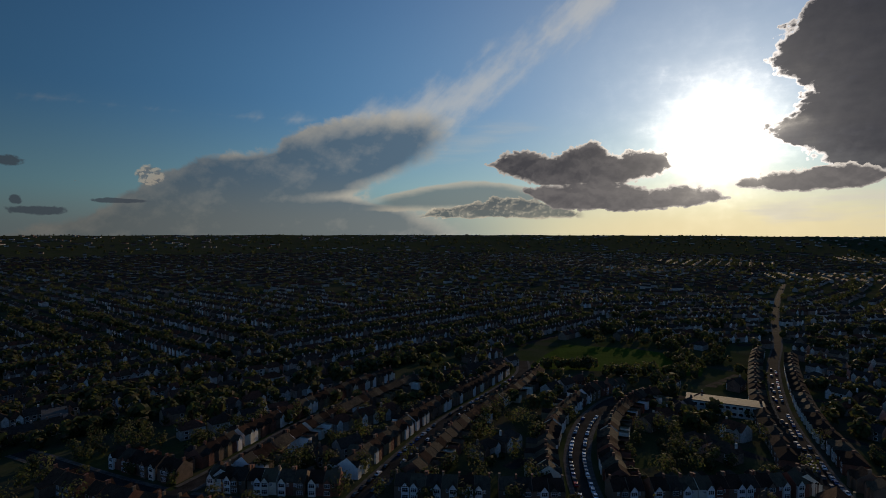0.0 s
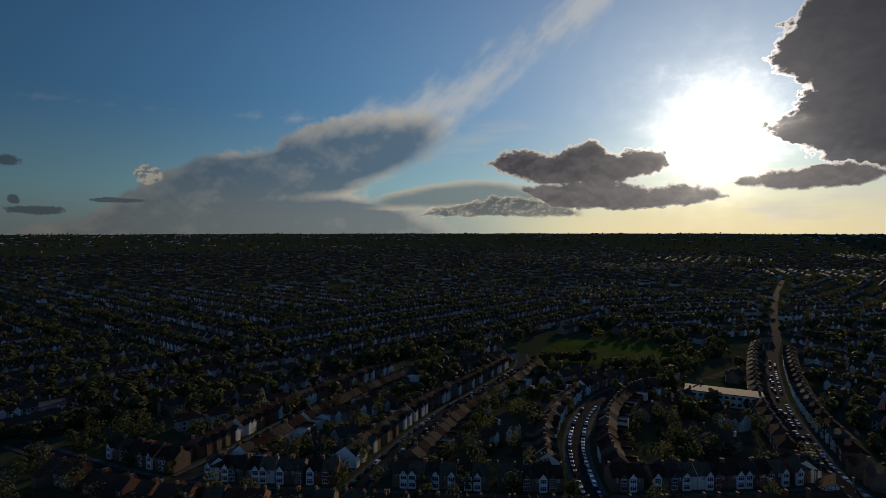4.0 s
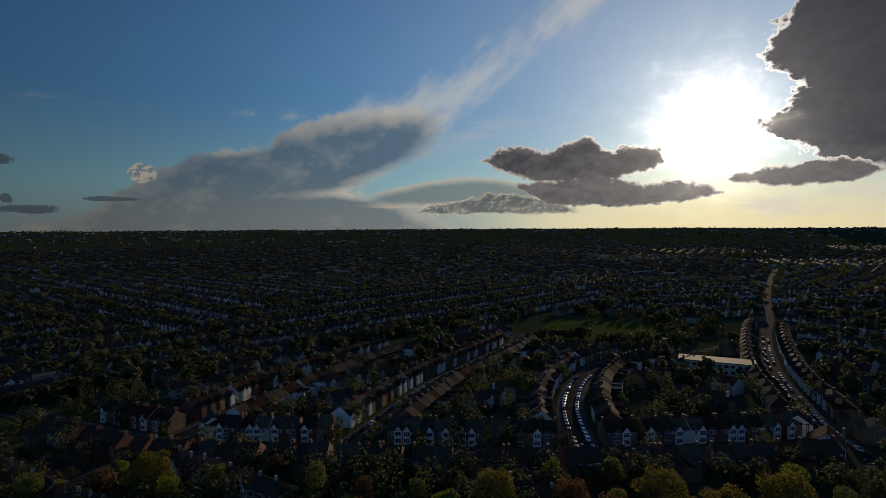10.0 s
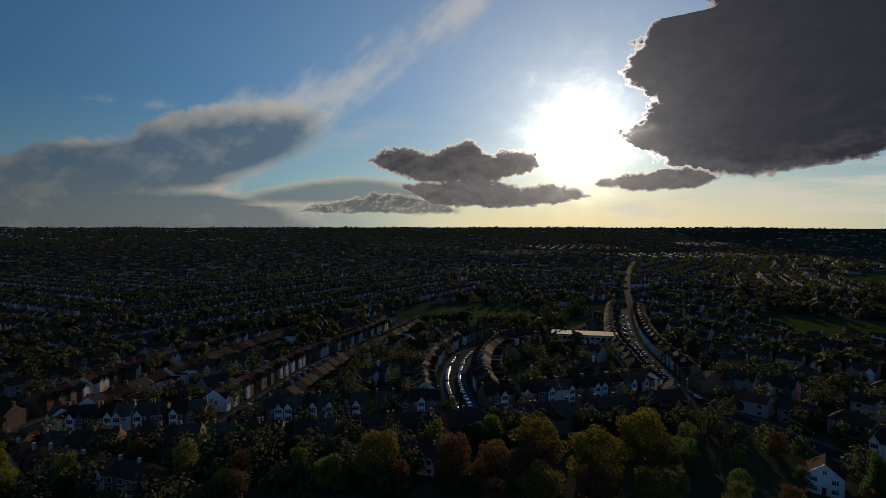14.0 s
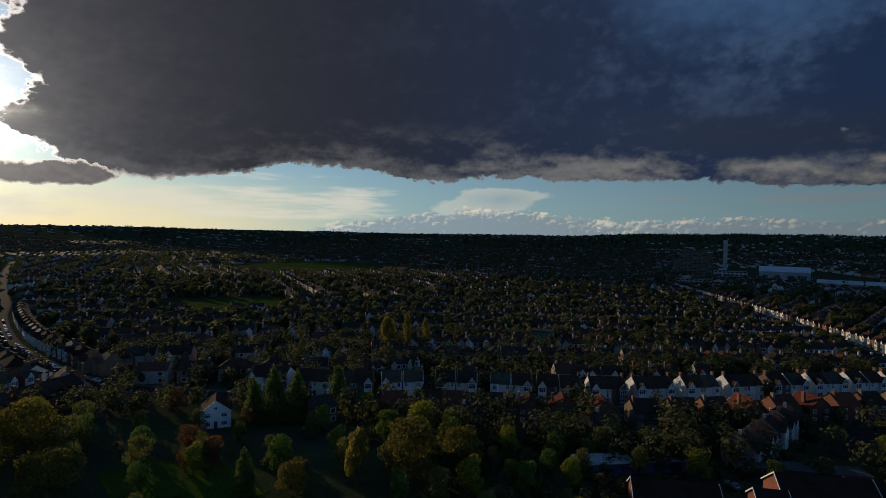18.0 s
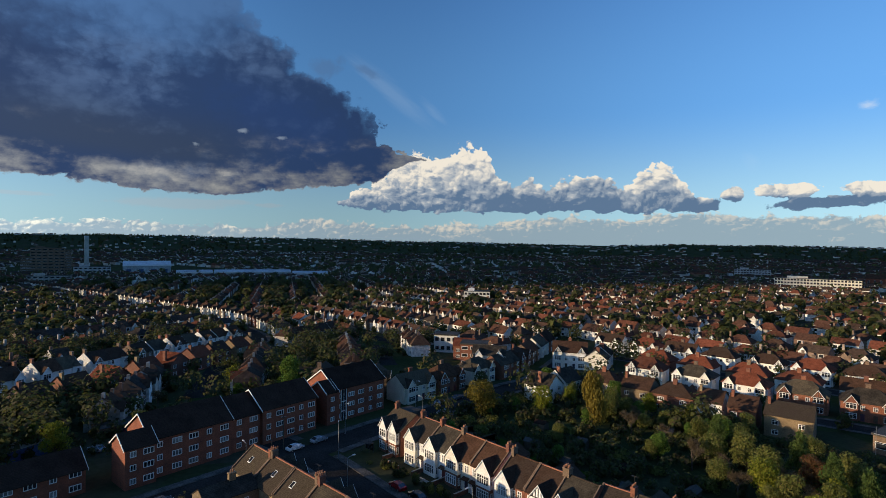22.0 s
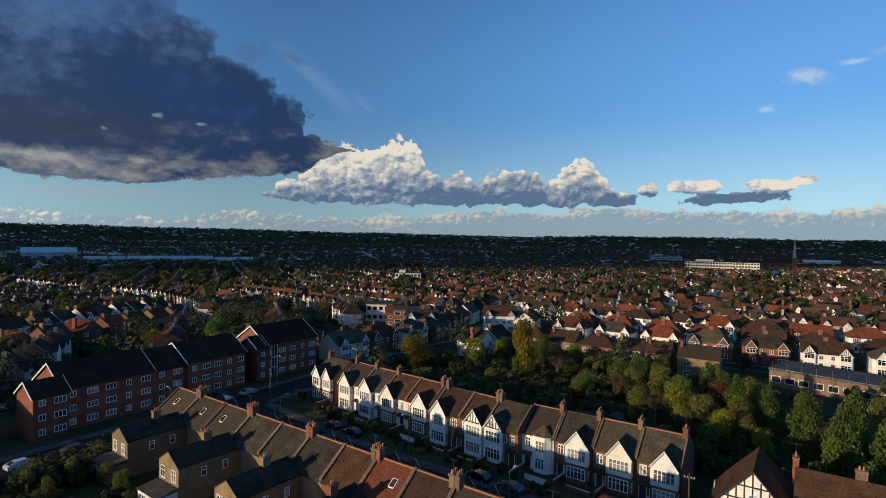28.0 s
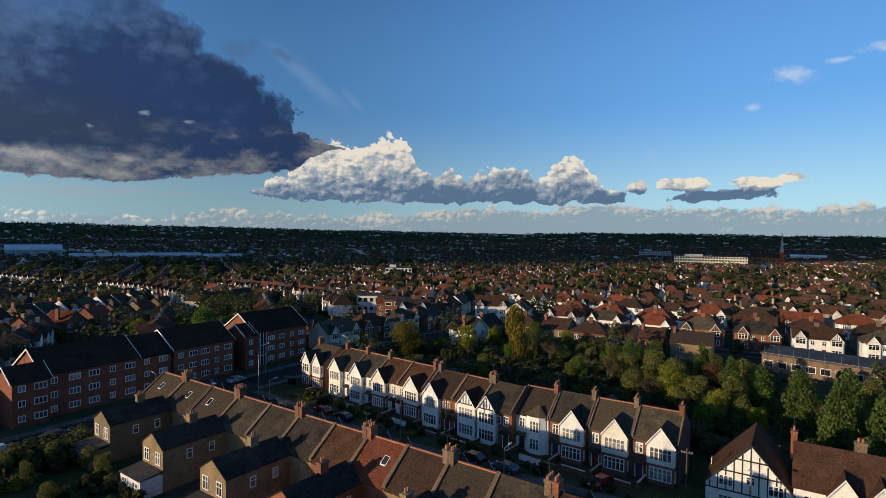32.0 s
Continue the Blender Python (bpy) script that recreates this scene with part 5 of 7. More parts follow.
def back_pair(x, y, w, wall_m, roofs, rng, ext_roof, lean_m):
    """Two brick terraced houses sharing one gabled rear wing."""
    for s in (-1, 1):
        hh = terrace_house(at(x + s * w / 2, y + s * w / 2 * 0.065, BACK_DEG), rng, w, 8.6, 6.3, 9.7, wall_m, roofs[0 if s < 0 else 1], "gable", False, 2, s,
                           label="yellow brick terraced house seen from its back garden", group="brick row", bw=3.0, ext=False, aerial=s > 0)
        if rng.random() < 0.4:
            f = Geo()
            xs = rng.uniform(-1.5, 1.5)
            yy = 5.9
            k = (9.7 - 6.3) / 4.3
            z = 9.7 - (yy - 4.3) * k + 0.14
            f.slab((xs + .45, yy + 1.0, z - k), (xs - .45, yy + 1.0, z - k), (xs - .45, yy, z), (xs + .45, yy, z), 0.1, TRIM)
            f.slab((xs + .36, yy + .92, z - k * .92 + .02), (xs - .36, yy + .92, z - k * .92 + .02), (xs - .36, yy + .08, z - k * .08 + .02), (xs + .36, yy + .08, z - k * .08 + .02), 0.05, GLASS)
            part("skylight", f, hh, "small roof window")
    keep(x, y + 4, 10)
    wing = thing("rear_wing", "brick rear wing with a gable end and white windows", "house wing", "rear wings", at(x, y, BACK_DEG))
    ew, el = 5.6, 9.6
    part("wall", Geo().gable_y(-ew / 2, ew / 2, 8.62, 8.6 + el, 0, 6.0, 7.7, wall_m), wing)
    part("roof", Geo().roof_y(-ew / 2, ew / 2, 8.62, 8.6 + el, 6.0, 7.75, ext_roof, 0.2, 0.12, 0.0, 0.15), wing)
    for s in (-1, 1):
        window(wing, s * 1.5, 3.5, 1.3, 1.8, 8.6 + el, 1, bars=1, detail=2)
        window(wing, s * 1.5, 0.8, 1.5, 1.6, 8.6 + el, 1, bars=1, detail=2)
        window(wing, 11.0, 3.6, 0.9, 1.4, s * ew / 2, s, axis="x", bars=0, detail=2)
        window(wing, 14.4, 3.6, 0.9, 1.4, s * ew / 2, s, axis="x", bars=0, detail=2)
    chimney(wing, 0, 12.4, 6.8, 9.0, wall_m, 2, "y")
    lean = part("lean_to", Geo().box(-ew / 2, ew / 2, 8.62 + el, 11.6 + el, 0, 2.6, lean_m), wing, "low white-walled back addition")
    part("lean_to_roof", Geo().slab((-ew / 2 - .1, 8.65 + el, 3.1), (-ew / 2 - .1, 11.8 + el, 2.7), (ew / 2 + .1, 11.8 + el, 2.7), (ew / 2 + .1, 8.65 + el, 3.1), 0.1, LEAD), lean)
    for s in (-1, 1):
        window(lean, s * 1.5, 0.3, 1.6, 1.9, 11.6 + el, 1, bars=1, detail=2)


for i, (x, w) in enumerate(((98.0, 7.8), (82.2, 7.8), (67.4, 7.0), (54.0, 6.4), (41.2, 6.4), (28.4, 6.4), (15.4, 6.5))):
    back_pair(x, -56.3 + (x - 64) * 0.065, w, (BRICK_STOCK, BRICK_STOCK, BRICK_STOCK, BRICK_RED, BRICK_STOCK, BRICK_RED, BRICK_STOCK)[i],
              ((SLATE, SLATE), (SLATE, SLATE), (SLATE, SLATE), (TILE_RED, TILE_BROWN), (SLATE, TILE_BROWN), (TILE_BROWN, SLATE), (SLATE, SLATE))[i], rng, SLATE, RENDER if i == 1 else BRICK_STOCK)


# ---- the brick flats on the cross street ----
def flats_block(m, length, depth, ze, zr, rng, floors=3, gables=(), cols=6, bays=(), name="apartment_block", label=""):
    """A long block with its ridge along x and its front looking to -y; gables: places of cross gables."""
    h = thing(name, label or "three-storey red brick flats with a dark tiled roof", "apartment block", "brick flats", m)
    part("wall", Geo().gable_x(0, length, 0, depth, 0, ze, zr - 0.06, BRICK_FLAT), h)
    part("roof", Geo().roof_x(0, length, 0, depth, ze, zr, TILE_FLATS, 0.4, ox=0.35), h)
    for s, x in ((-1, -0.36), (1, length + 0.36)):
        z0 = ze - 0.4 * (zr - ze) / (depth / 2)
        g = Geo().chevron((-0.4, z0 + 0.10), (depth / 2, zr + 0.10), (depth + 0.4, z0 + 0.10), x - 0.05, x + 0.05, 0.36, TRIM)
        part("bargeboard", g, h, "white bargeboard")
    for x, w, dep, zg in gables:
        gb = part("cross_gable", Geo().gable_y(x - w / 2, x + w / 2, -dep, depth / 2, 0, ze, zg - 0.05, BRICK_FLAT), h)
        part("gable_roof", Geo().roof_y(x - w / 2, x + w / 2, -dep, depth / 2, ze, zg, TILE_FLATS, 0.3, 0.14, 0.35, 0.0), gb)
        g = Geo()
        barge(g, x - w / 2, x + w / 2, -dep - 0.35, ze, zg, TRIM, 0.3, 0.3)
        part("bargeboard", g, gb, "white bargeboard")
        for fl in range(floors):
            window(gb, x, 0.9 + fl * 2.75, 2.2, 1.25, -dep, -1, bars=2, detail=2, rails=0)
    for fl in range(floors):
        for i in range(cols):
            x = length * (i + 0.5) / cols
            if any(abs(x - q[0]) < q[1] / 2 + 0.8 for q in gables):
                continue
            window(h, x, 0.9 + fl * 2.75, 2.1 if (i % 3) else 1.2, 1.25, 0, -1, bars=2 if (i % 3) else 1, detail=2, rails=0)
            window(h, x, 0.9 + fl * 2.75, 1.7, 1.25, depth, 1, bars=1, detail=1, rails=0)
    for x in bays:
        part("stair_window", Geo().box(x - 0.9, x + 0.9, -0.12, 0, 0.2, ze - 0.6, GLASS).box(x - 1.0, x - 0.86, -0.2, 0, 0.1, ze - 0.5, TRIM).box(x + 0.86, x + 1.0, -0.2, 0, 0.1, ze - 0.5, TRIM).box(x - 0.05, x + 0.05, -0.2, 0, 0.1, ze - 0.5, TRIM).box(x - 1, x + 1, -0.2, 0, 2.7, 2.9, TRIM).box(x - 1, x + 1, -0.2, 0, 5.4, 5.6, TRIM), h, "tall stair window with white frame")
    return h


flats_block(at(125.0, -35.5, 262.0), 18.0, 12.5, 8.6, 12.7, rng, 3, (), 5)
flats_block(at(122.6, -30.2, 262.0), 6.0, 7.0, 8.4, 10.8, rng, 3, (), 2)
flats_block(at(128.0, -53.5, 262.0), 7.6, 12.0, 8.3, 12.2, rng, 3, (), 2)
flats_block(at(128.4, -61.4, 262.0), 16.0, 12.5, 8.8, 12.8, rng, 3, (), 5)
flats_block(at(131.6, -84.0, 264.0), 18.0, 13.5, 9.4, 13.8, rng, 3, (), 5, (2.6,))
flats_block(at(130.6, -80.6, 264.0), 3.6, 8.0, 9.0, 11.6, rng, 3, (), 1)
for q in ((131, -36), (131, -46), (134, -57), (136, -70), (139, -92)):
    keep(*q, 10)
flats_block(at(124.6, -6.5, 262.0), 18.0, 9.0, 5.0, 8.0, rng, 2, (), 5, name="low_apartment_block", label="two-storey brick flats with a dark roof")
keep(128, -13, 12)
for q in ((40, -138, 24), (85, -132, 20), (8, -140, 24), (60, -118, 16), (-20, -130, 20), (150, -45, 8)):
    keep(*q)

# ---- trees ----
def crown_quads(g, rng, blobs, n, size, mt, flat=0.5, droop=0.0):
    """Leaf clumps scattered through and over a set of ellipsoids."""
    tot = sum(b[3] * b[4] * b[5] for b in blobs)
    for cx, cy, cz, rx, ry, rz in blobs:
        for _ in range(int(n * rx * ry * rz / tot)):
            while True:
                d = Vector((rng.uniform(-1, 1), rng.uniform(-1, 1), rng.uniform(-1, 1)))
                if 0.05 < d.length < 1:
                    break
            d = d.normalized() * (rng.random() ** 0.33 * 0.55 + 0.5)
            p = Vector((cx + d.x * rx, cy + d.y * ry, cz + d.z * rz))
            nrm = (d + Vector((rng.uniform(-1, 1), rng.uniform(-1, 1), rng.uniform(-0.6, 1.2))) * 0.9).normalized()
            u = nrm.orthogonal().normalized()
            u.rotate(Matrix.Rotation(rng.uniform(0, 6.28), 3, nrm))
            w = nrm.cross(u)
            s = size * rng.uniform(0.6, 1.4)
            if droop:
                w = Vector((w.x * 0.4, w.y * 0.4, -1 - droop)).normalized() * (1 + droop)
            q = nrm * s * 0.25
            g.face([tuple(p - u * s - w * s * 0.3), tuple(p - w * s + q), tuple(p + u * s * 0.9 - q), tuple(p + w * s * 0.9 + q * 0.5)], mt)


def branches(g, rng, p, d, length, r, depth, out, mt):
    q = p + d * length
    g.tube(p, q, r, r * 0.6, mt, 5 if depth < 2 else 4)
    out.append(q)
    if depth >= 3:
        return
    for _ in range(3 if depth else 4):
        nd = (d + Vector((rng.uniform(-1, 1), rng.uniform(-1, 1), rng.uniform(-0.2, 0.7))) * 0.85).normalized()
        branches(g, rng, p + d * length * rng.uniform(0.55, 1.0), nd, length * rng.uniform(0.5, 0.75), r * 0.5, depth + 1, out, mt)


def tree_meshes(kind, seed):
    """Trunk and crown meshes of one tree about 10 m high."""
    rng = random.Random(seed)
    tg, cg = Geo(), Geo()
    ends = []
    if kind == "conifer":
        tg.tube((0, 0, 0), (0, 0, 9.3), 0.28, 0.05, BARK, 7)
        blobs = []
        for i in range(9):
            z = 0.9 + i * 1.02
            r = 2.5 * (1 - i / 9.6) ** 0.62 + 0.15
            for k in range(9):
                a, o = rng.uniform(0, 6.28), rng.uniform(0.35, 0.85)
                blobs.append((math.cos(a) * r * o, math.sin(a) * r * o, z + rng.uniform(-0.5, 0.5), r * 0.34 + 0.12, r * 0.34 + 0.12, rng.uniform(0.7, 1.2)))
        crown_quads(cg, rng, blobs, 6500, 0.15, LEAF["dark"], droop=0.15)
    elif kind == "bare":
        branches(tg, rng, Vector((0, 0, 0)), Vector((0, 0, 1)), 3.2, 0.22, 0, ends, BARK)
        blobs = [(e.x, e.y, e.z + 0.2, 0.9, 0.9, 0.8) for e in ends if e.z > 3]
        for cx, cy, cz, *_ in blobs:
            for _ in range(14):
                a = Vector((cx, cy, cz)) + Vector((rng.uniform(-.5, .5), rng.uniform(-.5, .5), rng.uniform(-.3, .3)))
                b = a + Vector((rng.uniform(-1, 1), rng.uniform(-1, 1), rng.uniform(0, 1.1))) * 0.9
                w = 0.035
                cg.face([(a.x - w, a.y, a.z), (a.x + w, a.y, a.z), (b.x + w * 0.3, b.y, b.z), (b.x - w * 0.3, b.y, b.z)], LEAF["twig"])
                cg.face([(a.x, a.y - w, a.z), (a.x, a.y + w, a.z), (b.x, b.y + w * 0.3, b.z), (b.x, b.y - w * 0.3, b.z)], LEAF["twig"])
    else:
        leaf, spread, n, size, hgt = {"green": ("green", 1.0, 2900, 0.19, 1.0), "lime": ("lime", 1.0, 2900, 0.18, 1.0), "rust": ("rust", 1.0, 2500, 0.18, 1.0), "olive": ("olive", 1.0, 2500, 0.19, 1.0),
                                        "willow": ("gold", 0.72, 3200, 0.16, 1.15), "poplar": ("gold", 0.36, 1300, 0.2, 1.2), "shrub": ("olive", 1.5, 900, 0.28, 0.8), "great lime": ("amber", 1.5, 5200, 0.17, 1.0), "great rust": ("rust", 1.45, 4600, 0.17, 0.95)}[kind]
        branches(tg, rng, Vector((0, 0, 0)), Vector((rng.uniform(-.08, .08), rng.uniform(-.08, .08), 1)), 2.6 if kind != "shrub" else 0.8, 0.26, 0, ends, BARK)
        blobs = [(0, 0, 6.2 * hgt, 2.3 * spread, 2.3 * spread, 2.7 * hgt)]
        for i in range(17):
            a, r = rng.uniform(0, 6.28), rng.uniform(1.3, 2.9) * spread
            z = rng.uniform(1.9, 8.6) * hgt
            r *= 1.0 - abs(z / hgt - 5.0) / 7.5
            s = rng.uniform(0.9, 1.6)
            blobs.append((math.cos(a) * r, math.sin(a) * r, z, s * spread ** 0.5, s * spread ** 0.5, s * (0.85 if kind not in ("willow", "poplar") else 1.5)))
        if kind == "shrub":
            blobs = [(x * 1.2, y * 1.2, max(1.2, z * 0.55), a, b, c * 0.8) for x, y, z, a, b, c in blobs]
        crown_quads(cg, rng, blobs, n, size, LEAF[leaf], droop=0.9 if kind == "willow" else 0.0)
    return tg.mesh("trunk"), cg.mesh("crown")


TREE_KINDS = {}
for kind, cnt in (("green", 3), ("lime", 3), ("rust", 2), ("olive", 3), ("willow", 1), ("poplar", 1), ("shrub", 2), ("conifer", 2), ("bare", 3), ("great lime", 2), ("great rust", 1)):
    TREE_KINDS[kind] = [tree_meshes(kind, 40 + i * 7 + len(kind)) for i in range(cnt)]
TREE_TEXT = {"green": "broad tree in fresh green leaf", "lime": "broad tree in yellow-green spring leaf", "rust": "tree with rust-brown young leaves", "olive": "olive-green garden tree with gaps in its crown",
             "great lime": "great spreading tree in amber-green spring leaf", "great rust": "great spreading tree with rust-brown leaves", "willow": "drooping golden willow tree", "poplar": "tall narrow golden poplar", "shrub": "low spreading olive-green shrub", "conifer": "dark green conifer with dense needles", "bare": "bare brown tree with fine twigs"}
tree_rng = random.Random(11)


def tree(kind, x, y, height, width=1.0):
    tm, cm = tree_rng.choice(TREE_KINDS[kind])
    s = height / 10.0
    t = thing("tree" if kind != "shrub" else "shrub", TREE_TEXT[kind], "tree" if kind != "shrub" else "shrub", kind + " trees", None)
    t.matrix_basis = pose(x, y, land(x, y) - 0.05, 0, 0, tree_rng.uniform(0, 360)) @ Matrix.Diagonal((s * width, s * width, s, 1))
    part("trunk", tm, t)
    part("crown", cm, t)
    return t


# ---- vehicles ----
def car_meshes(paint, van=False):
    L, Wd = (4.3, 1.75) if not van else (5.2, 1.95)
    prof = [(0, 0.35), (0.05, 0.75), (0.9, 0.92), (1.45, 1.42), (3.2, 1.44), (4.0, 0.98), (4.28, 0.9), (4.3, 0.35)] if not van else [(0, 0.4), (0.05, 1.0), (0.6, 1.2), (1.1, 2.1), (5.1, 2.15), (5.2, 0.4)]
    g = Geo()
    n = len(prof)
    ps = []
    for y, inset in ((-Wd / 2, 1), (-Wd / 2 + 0.12, 0), (Wd / 2 - 0.12, 0), (Wd / 2, 1)):
        for x, z in prof:
            zz = z if not inset or z < 1.0 else z - 0.06
            ps.append((x - L / 2, y * (0.88 if z > 1.2 else 1.0), zz))
    f = []
    for k in range(3):
        for i in range(n - 1):
            a = k * n + i
            f.append((a, a + 1, a + n + 1, a + n))
        f.append((k * n + n - 1, k * n, k * n + n, k * n + 2 * n - 1))
    f.append(tuple(range(n - 1, -1, -1)))
    f.append(tuple(range(3 * n, 4 * n)))
    g.solid(ps, f, CARS[paint])
    w = Geo()
    if van:
        w.box(-2.12, -1.52, -0.99, 0.99, 1.35, 1.9, GLASS)
    else:
        for s in (-1, 1):
            y = s * (Wd / 2 * 0.88 + 0.012)
            q = [(-0.95, y * 1.03, 0.98), (1.55, y * 1.03, 1.0), (1.05, y, 1.34), (-0.62, y, 1.33)]
            w.face(q if s < 0 else q[::-1], GLASS)
        w.face([(-1.21, -0.72, 0.97), (-0.74, -0.66, 1.40), (-0.74, 0.66, 1.40), (-1.21, 0.72, 0.97)][::-1], GLASS)
        w.face([(1.78, -0.72, 1.02), (1.12, -0.66, 1.43), (1.12, 0.66, 1.43), (1.78, 0.72, 1.02)], GLASS)
    t = Geo().tube((0, -0.1, 0.32), (0, 0.1, 0.32), 0.32, 0.32, TYRE, 12)
    r = Geo().tube((0, -0.11, 0.32), (0, 0.11, 0.32), 0.19, 0.19, METALGREY, 8)
    lamp = Geo().box(-0.06, 0.06, -0.18, 0.18, 0.62, 0.76, LAMP_GLASS)
    return g.mesh("body"), w.mesh("windows"), t.mesh("tyre"), r.mesh("rim"), lamp.mesh("headlight")


CAR_MESH = {p: car_meshes(p) for p in CARS}
VAN_MESH = {p: car_meshes(p, True) for p in ("white", "blue")}
car_rng = random.Random(21)


def car(x, y, heading, paint=None, van=False, detail=2, lift=0.07):
    paint = paint or car_rng.choice(("white", "silver", "black", "blue", "red", "grey", "silver", "black", "grey"))
    b, w, t, r, lampm = (VAN_MESH if van else CAR_MESH)[paint]
    c = thing("van" if van else "car", f"{paint} {'panel van' if van else 'hatchback car'} parked at the kerb", "van" if van else "car", "parked cars", pose(x, y, land(x, y) + lift, 0, 0, 90 - heading + 180))
    part("body", b, c)
    part("windscreen", w, c, "dark glass")
    if detail > 1:
        for px in (-1.35, 1.3):
            for py in (-0.78, 0.78):
                o = part("wheel", t, c)
                o.location = (px * (1.2 if van else 1), py, 0)
                rr = part("rim", r, o)
        for s in (-1, 1):
            o = part("headlight", lampm, c)
            o.location = (-2.13 if not van else -2.58, s * 0.6, 0)
    return c


def park_cars(line, off, rng, gap=6.2, prob=0.7, detail=1, start=0.0, end=1e9):
    pts = resample(line, gap)
    ns = normals(pts)
    run = 0.0
    for i in range(1, len(pts) - 1):
        run += gap
        if run < start or run > end or rng.random() > prob:
            continue
        (x, y), (nx, ny) = pts[i], ns[i]
        h = bearing(ny, -nx) + (0 if off > 0 else 180)
        car(x + nx * off, y + ny * off, h + rng.uniform(-2, 2), detail=detail)


# ---- rows of houses along the streets ----
def free(x, y, r=4.0):
    if any((x - a) ** 2 + (y - b) ** 2 < (c + r) ** 2 for a, b, c in TAKEN):
        return False
    for line, half in ROADS:
        for px, py in line:
            if (x - px) ** 2 + (y - py) ** 2 < (half + r) ** 2:
                return False
    return True


def row_house(m, rng, w, wall_m, roof_m, style, timber, front, rear):
    """A house of the more distant rows: walls and roof with a gabled bay, windows and a chimney."""
    semi = style == "semi"
    d, ze, zr = 9.0, 5.7, 8.8 + rng.uniform(-.15, .2)
    h = thing("semi_detached_house" if semi else "terraced_house", "pair of semi-detached houses with gabled bays and a tiled roof" if semi else "two-storey terraced house with a gabled bay and dark roof", "house", "houses along the streets", m)
    side = rng.choice((-1, 1))
    g, r, wn = Geo(), Geo(), Geo()
    if semi:
        g.box(-w / 2, w / 2, 0, d, 0, ze, wall_m)
        r.hip(-w / 2, w / 2, 0, d, ze, zr, roof_m, 0.4, d * 0.55)
        bays = (-w / 2 + 2.2, w / 2 - 2.2)
    else:
        g.gable_x(-w / 2, w / 2, 0, d, 0, ze, zr - 0.05, wall_m)
        r.roof_x(-w / 2 + 0.1, w / 2 - 0.1, 0, d, ze, zr, roof_m, over=0.35)
        bays = (side * (w / 2 - 1.8),)
    bay_m = RENDER if rng.random() < 0.4 else wall_m
    for bx in bays:
        g.gable_y(bx - 1.5, bx + 1.5, -0.9, 1.6, 0, ze - 0.1, ze + 1.8, bay_m)
        r.roof_y(bx - 1.5, bx + 1.5, -0.9, 2.4, ze - 0.1, ze + 1.8, roof_m, over=0.22, o0=0.22, o1=0.6)
        if timber:
            timber_gable(wn, bx - 1.5, bx + 1.5, -0.93, ze, ze + 1.8, BLACKWOOD, 3)
        if front:
            for z in (0.8, 3.6):
                wn.framed(bx - 1.2, bx + 1.2, z, z + 1.7, 3, 1, -0.9, -1, "y", TRIM, GLASS)
            wn.framed(bx * -0.62 - .5, bx * -0.62 + .5, 3.7, 5.1, 2, 1, 0, -1, "y", TRIM, GLASS)
    if rear:
        for xx in (-w * 0.26, w * 0.26):
            for z in (0.9, 3.5):
                wn.framed(xx - .75, xx + .75, z, z + 1.4, 2, 1, d, 1, "y", TRIM, GLASS)
    if not semi and rng.random() < 0.7:
        ex = side * (w / 2 - w / 4)
        g.box(ex - w / 4, ex + w / 4, d - 0.02, d + 5.2, 0, 5.0, wall_m)
        r.slab((ex - w / 4 - .1, d, 5.1), (ex - w / 4 - .1, d + 5.3, 5.1), (ex + w / 4 + .1, d + 5.3, 6.4), (ex + w / 4 + .1, d, 6.4), 0.14, roof_m)
    part("wall", g, h)
    part("roof", r, h)
    part("glazing", wn, h)
    chimney(h, 0 if semi else -side * (w / 2 - 0.4), d * 0.5, zr - 1.3, zr + 1.2, BRICK_RED if rng.random() < 0.6 else BRICK_BROWN, 0, "y")
    return h


WALLS = (RENDER, BRICK_BROWN, BRICK_RED, BRICK_BROWN, CREAM, BRICK_STOCK, BRICK_RED)
ROOFS = (SLATE, TILE_FLATS, TILE_BROWN, SLATE, TILE_FLATS)
count = 0


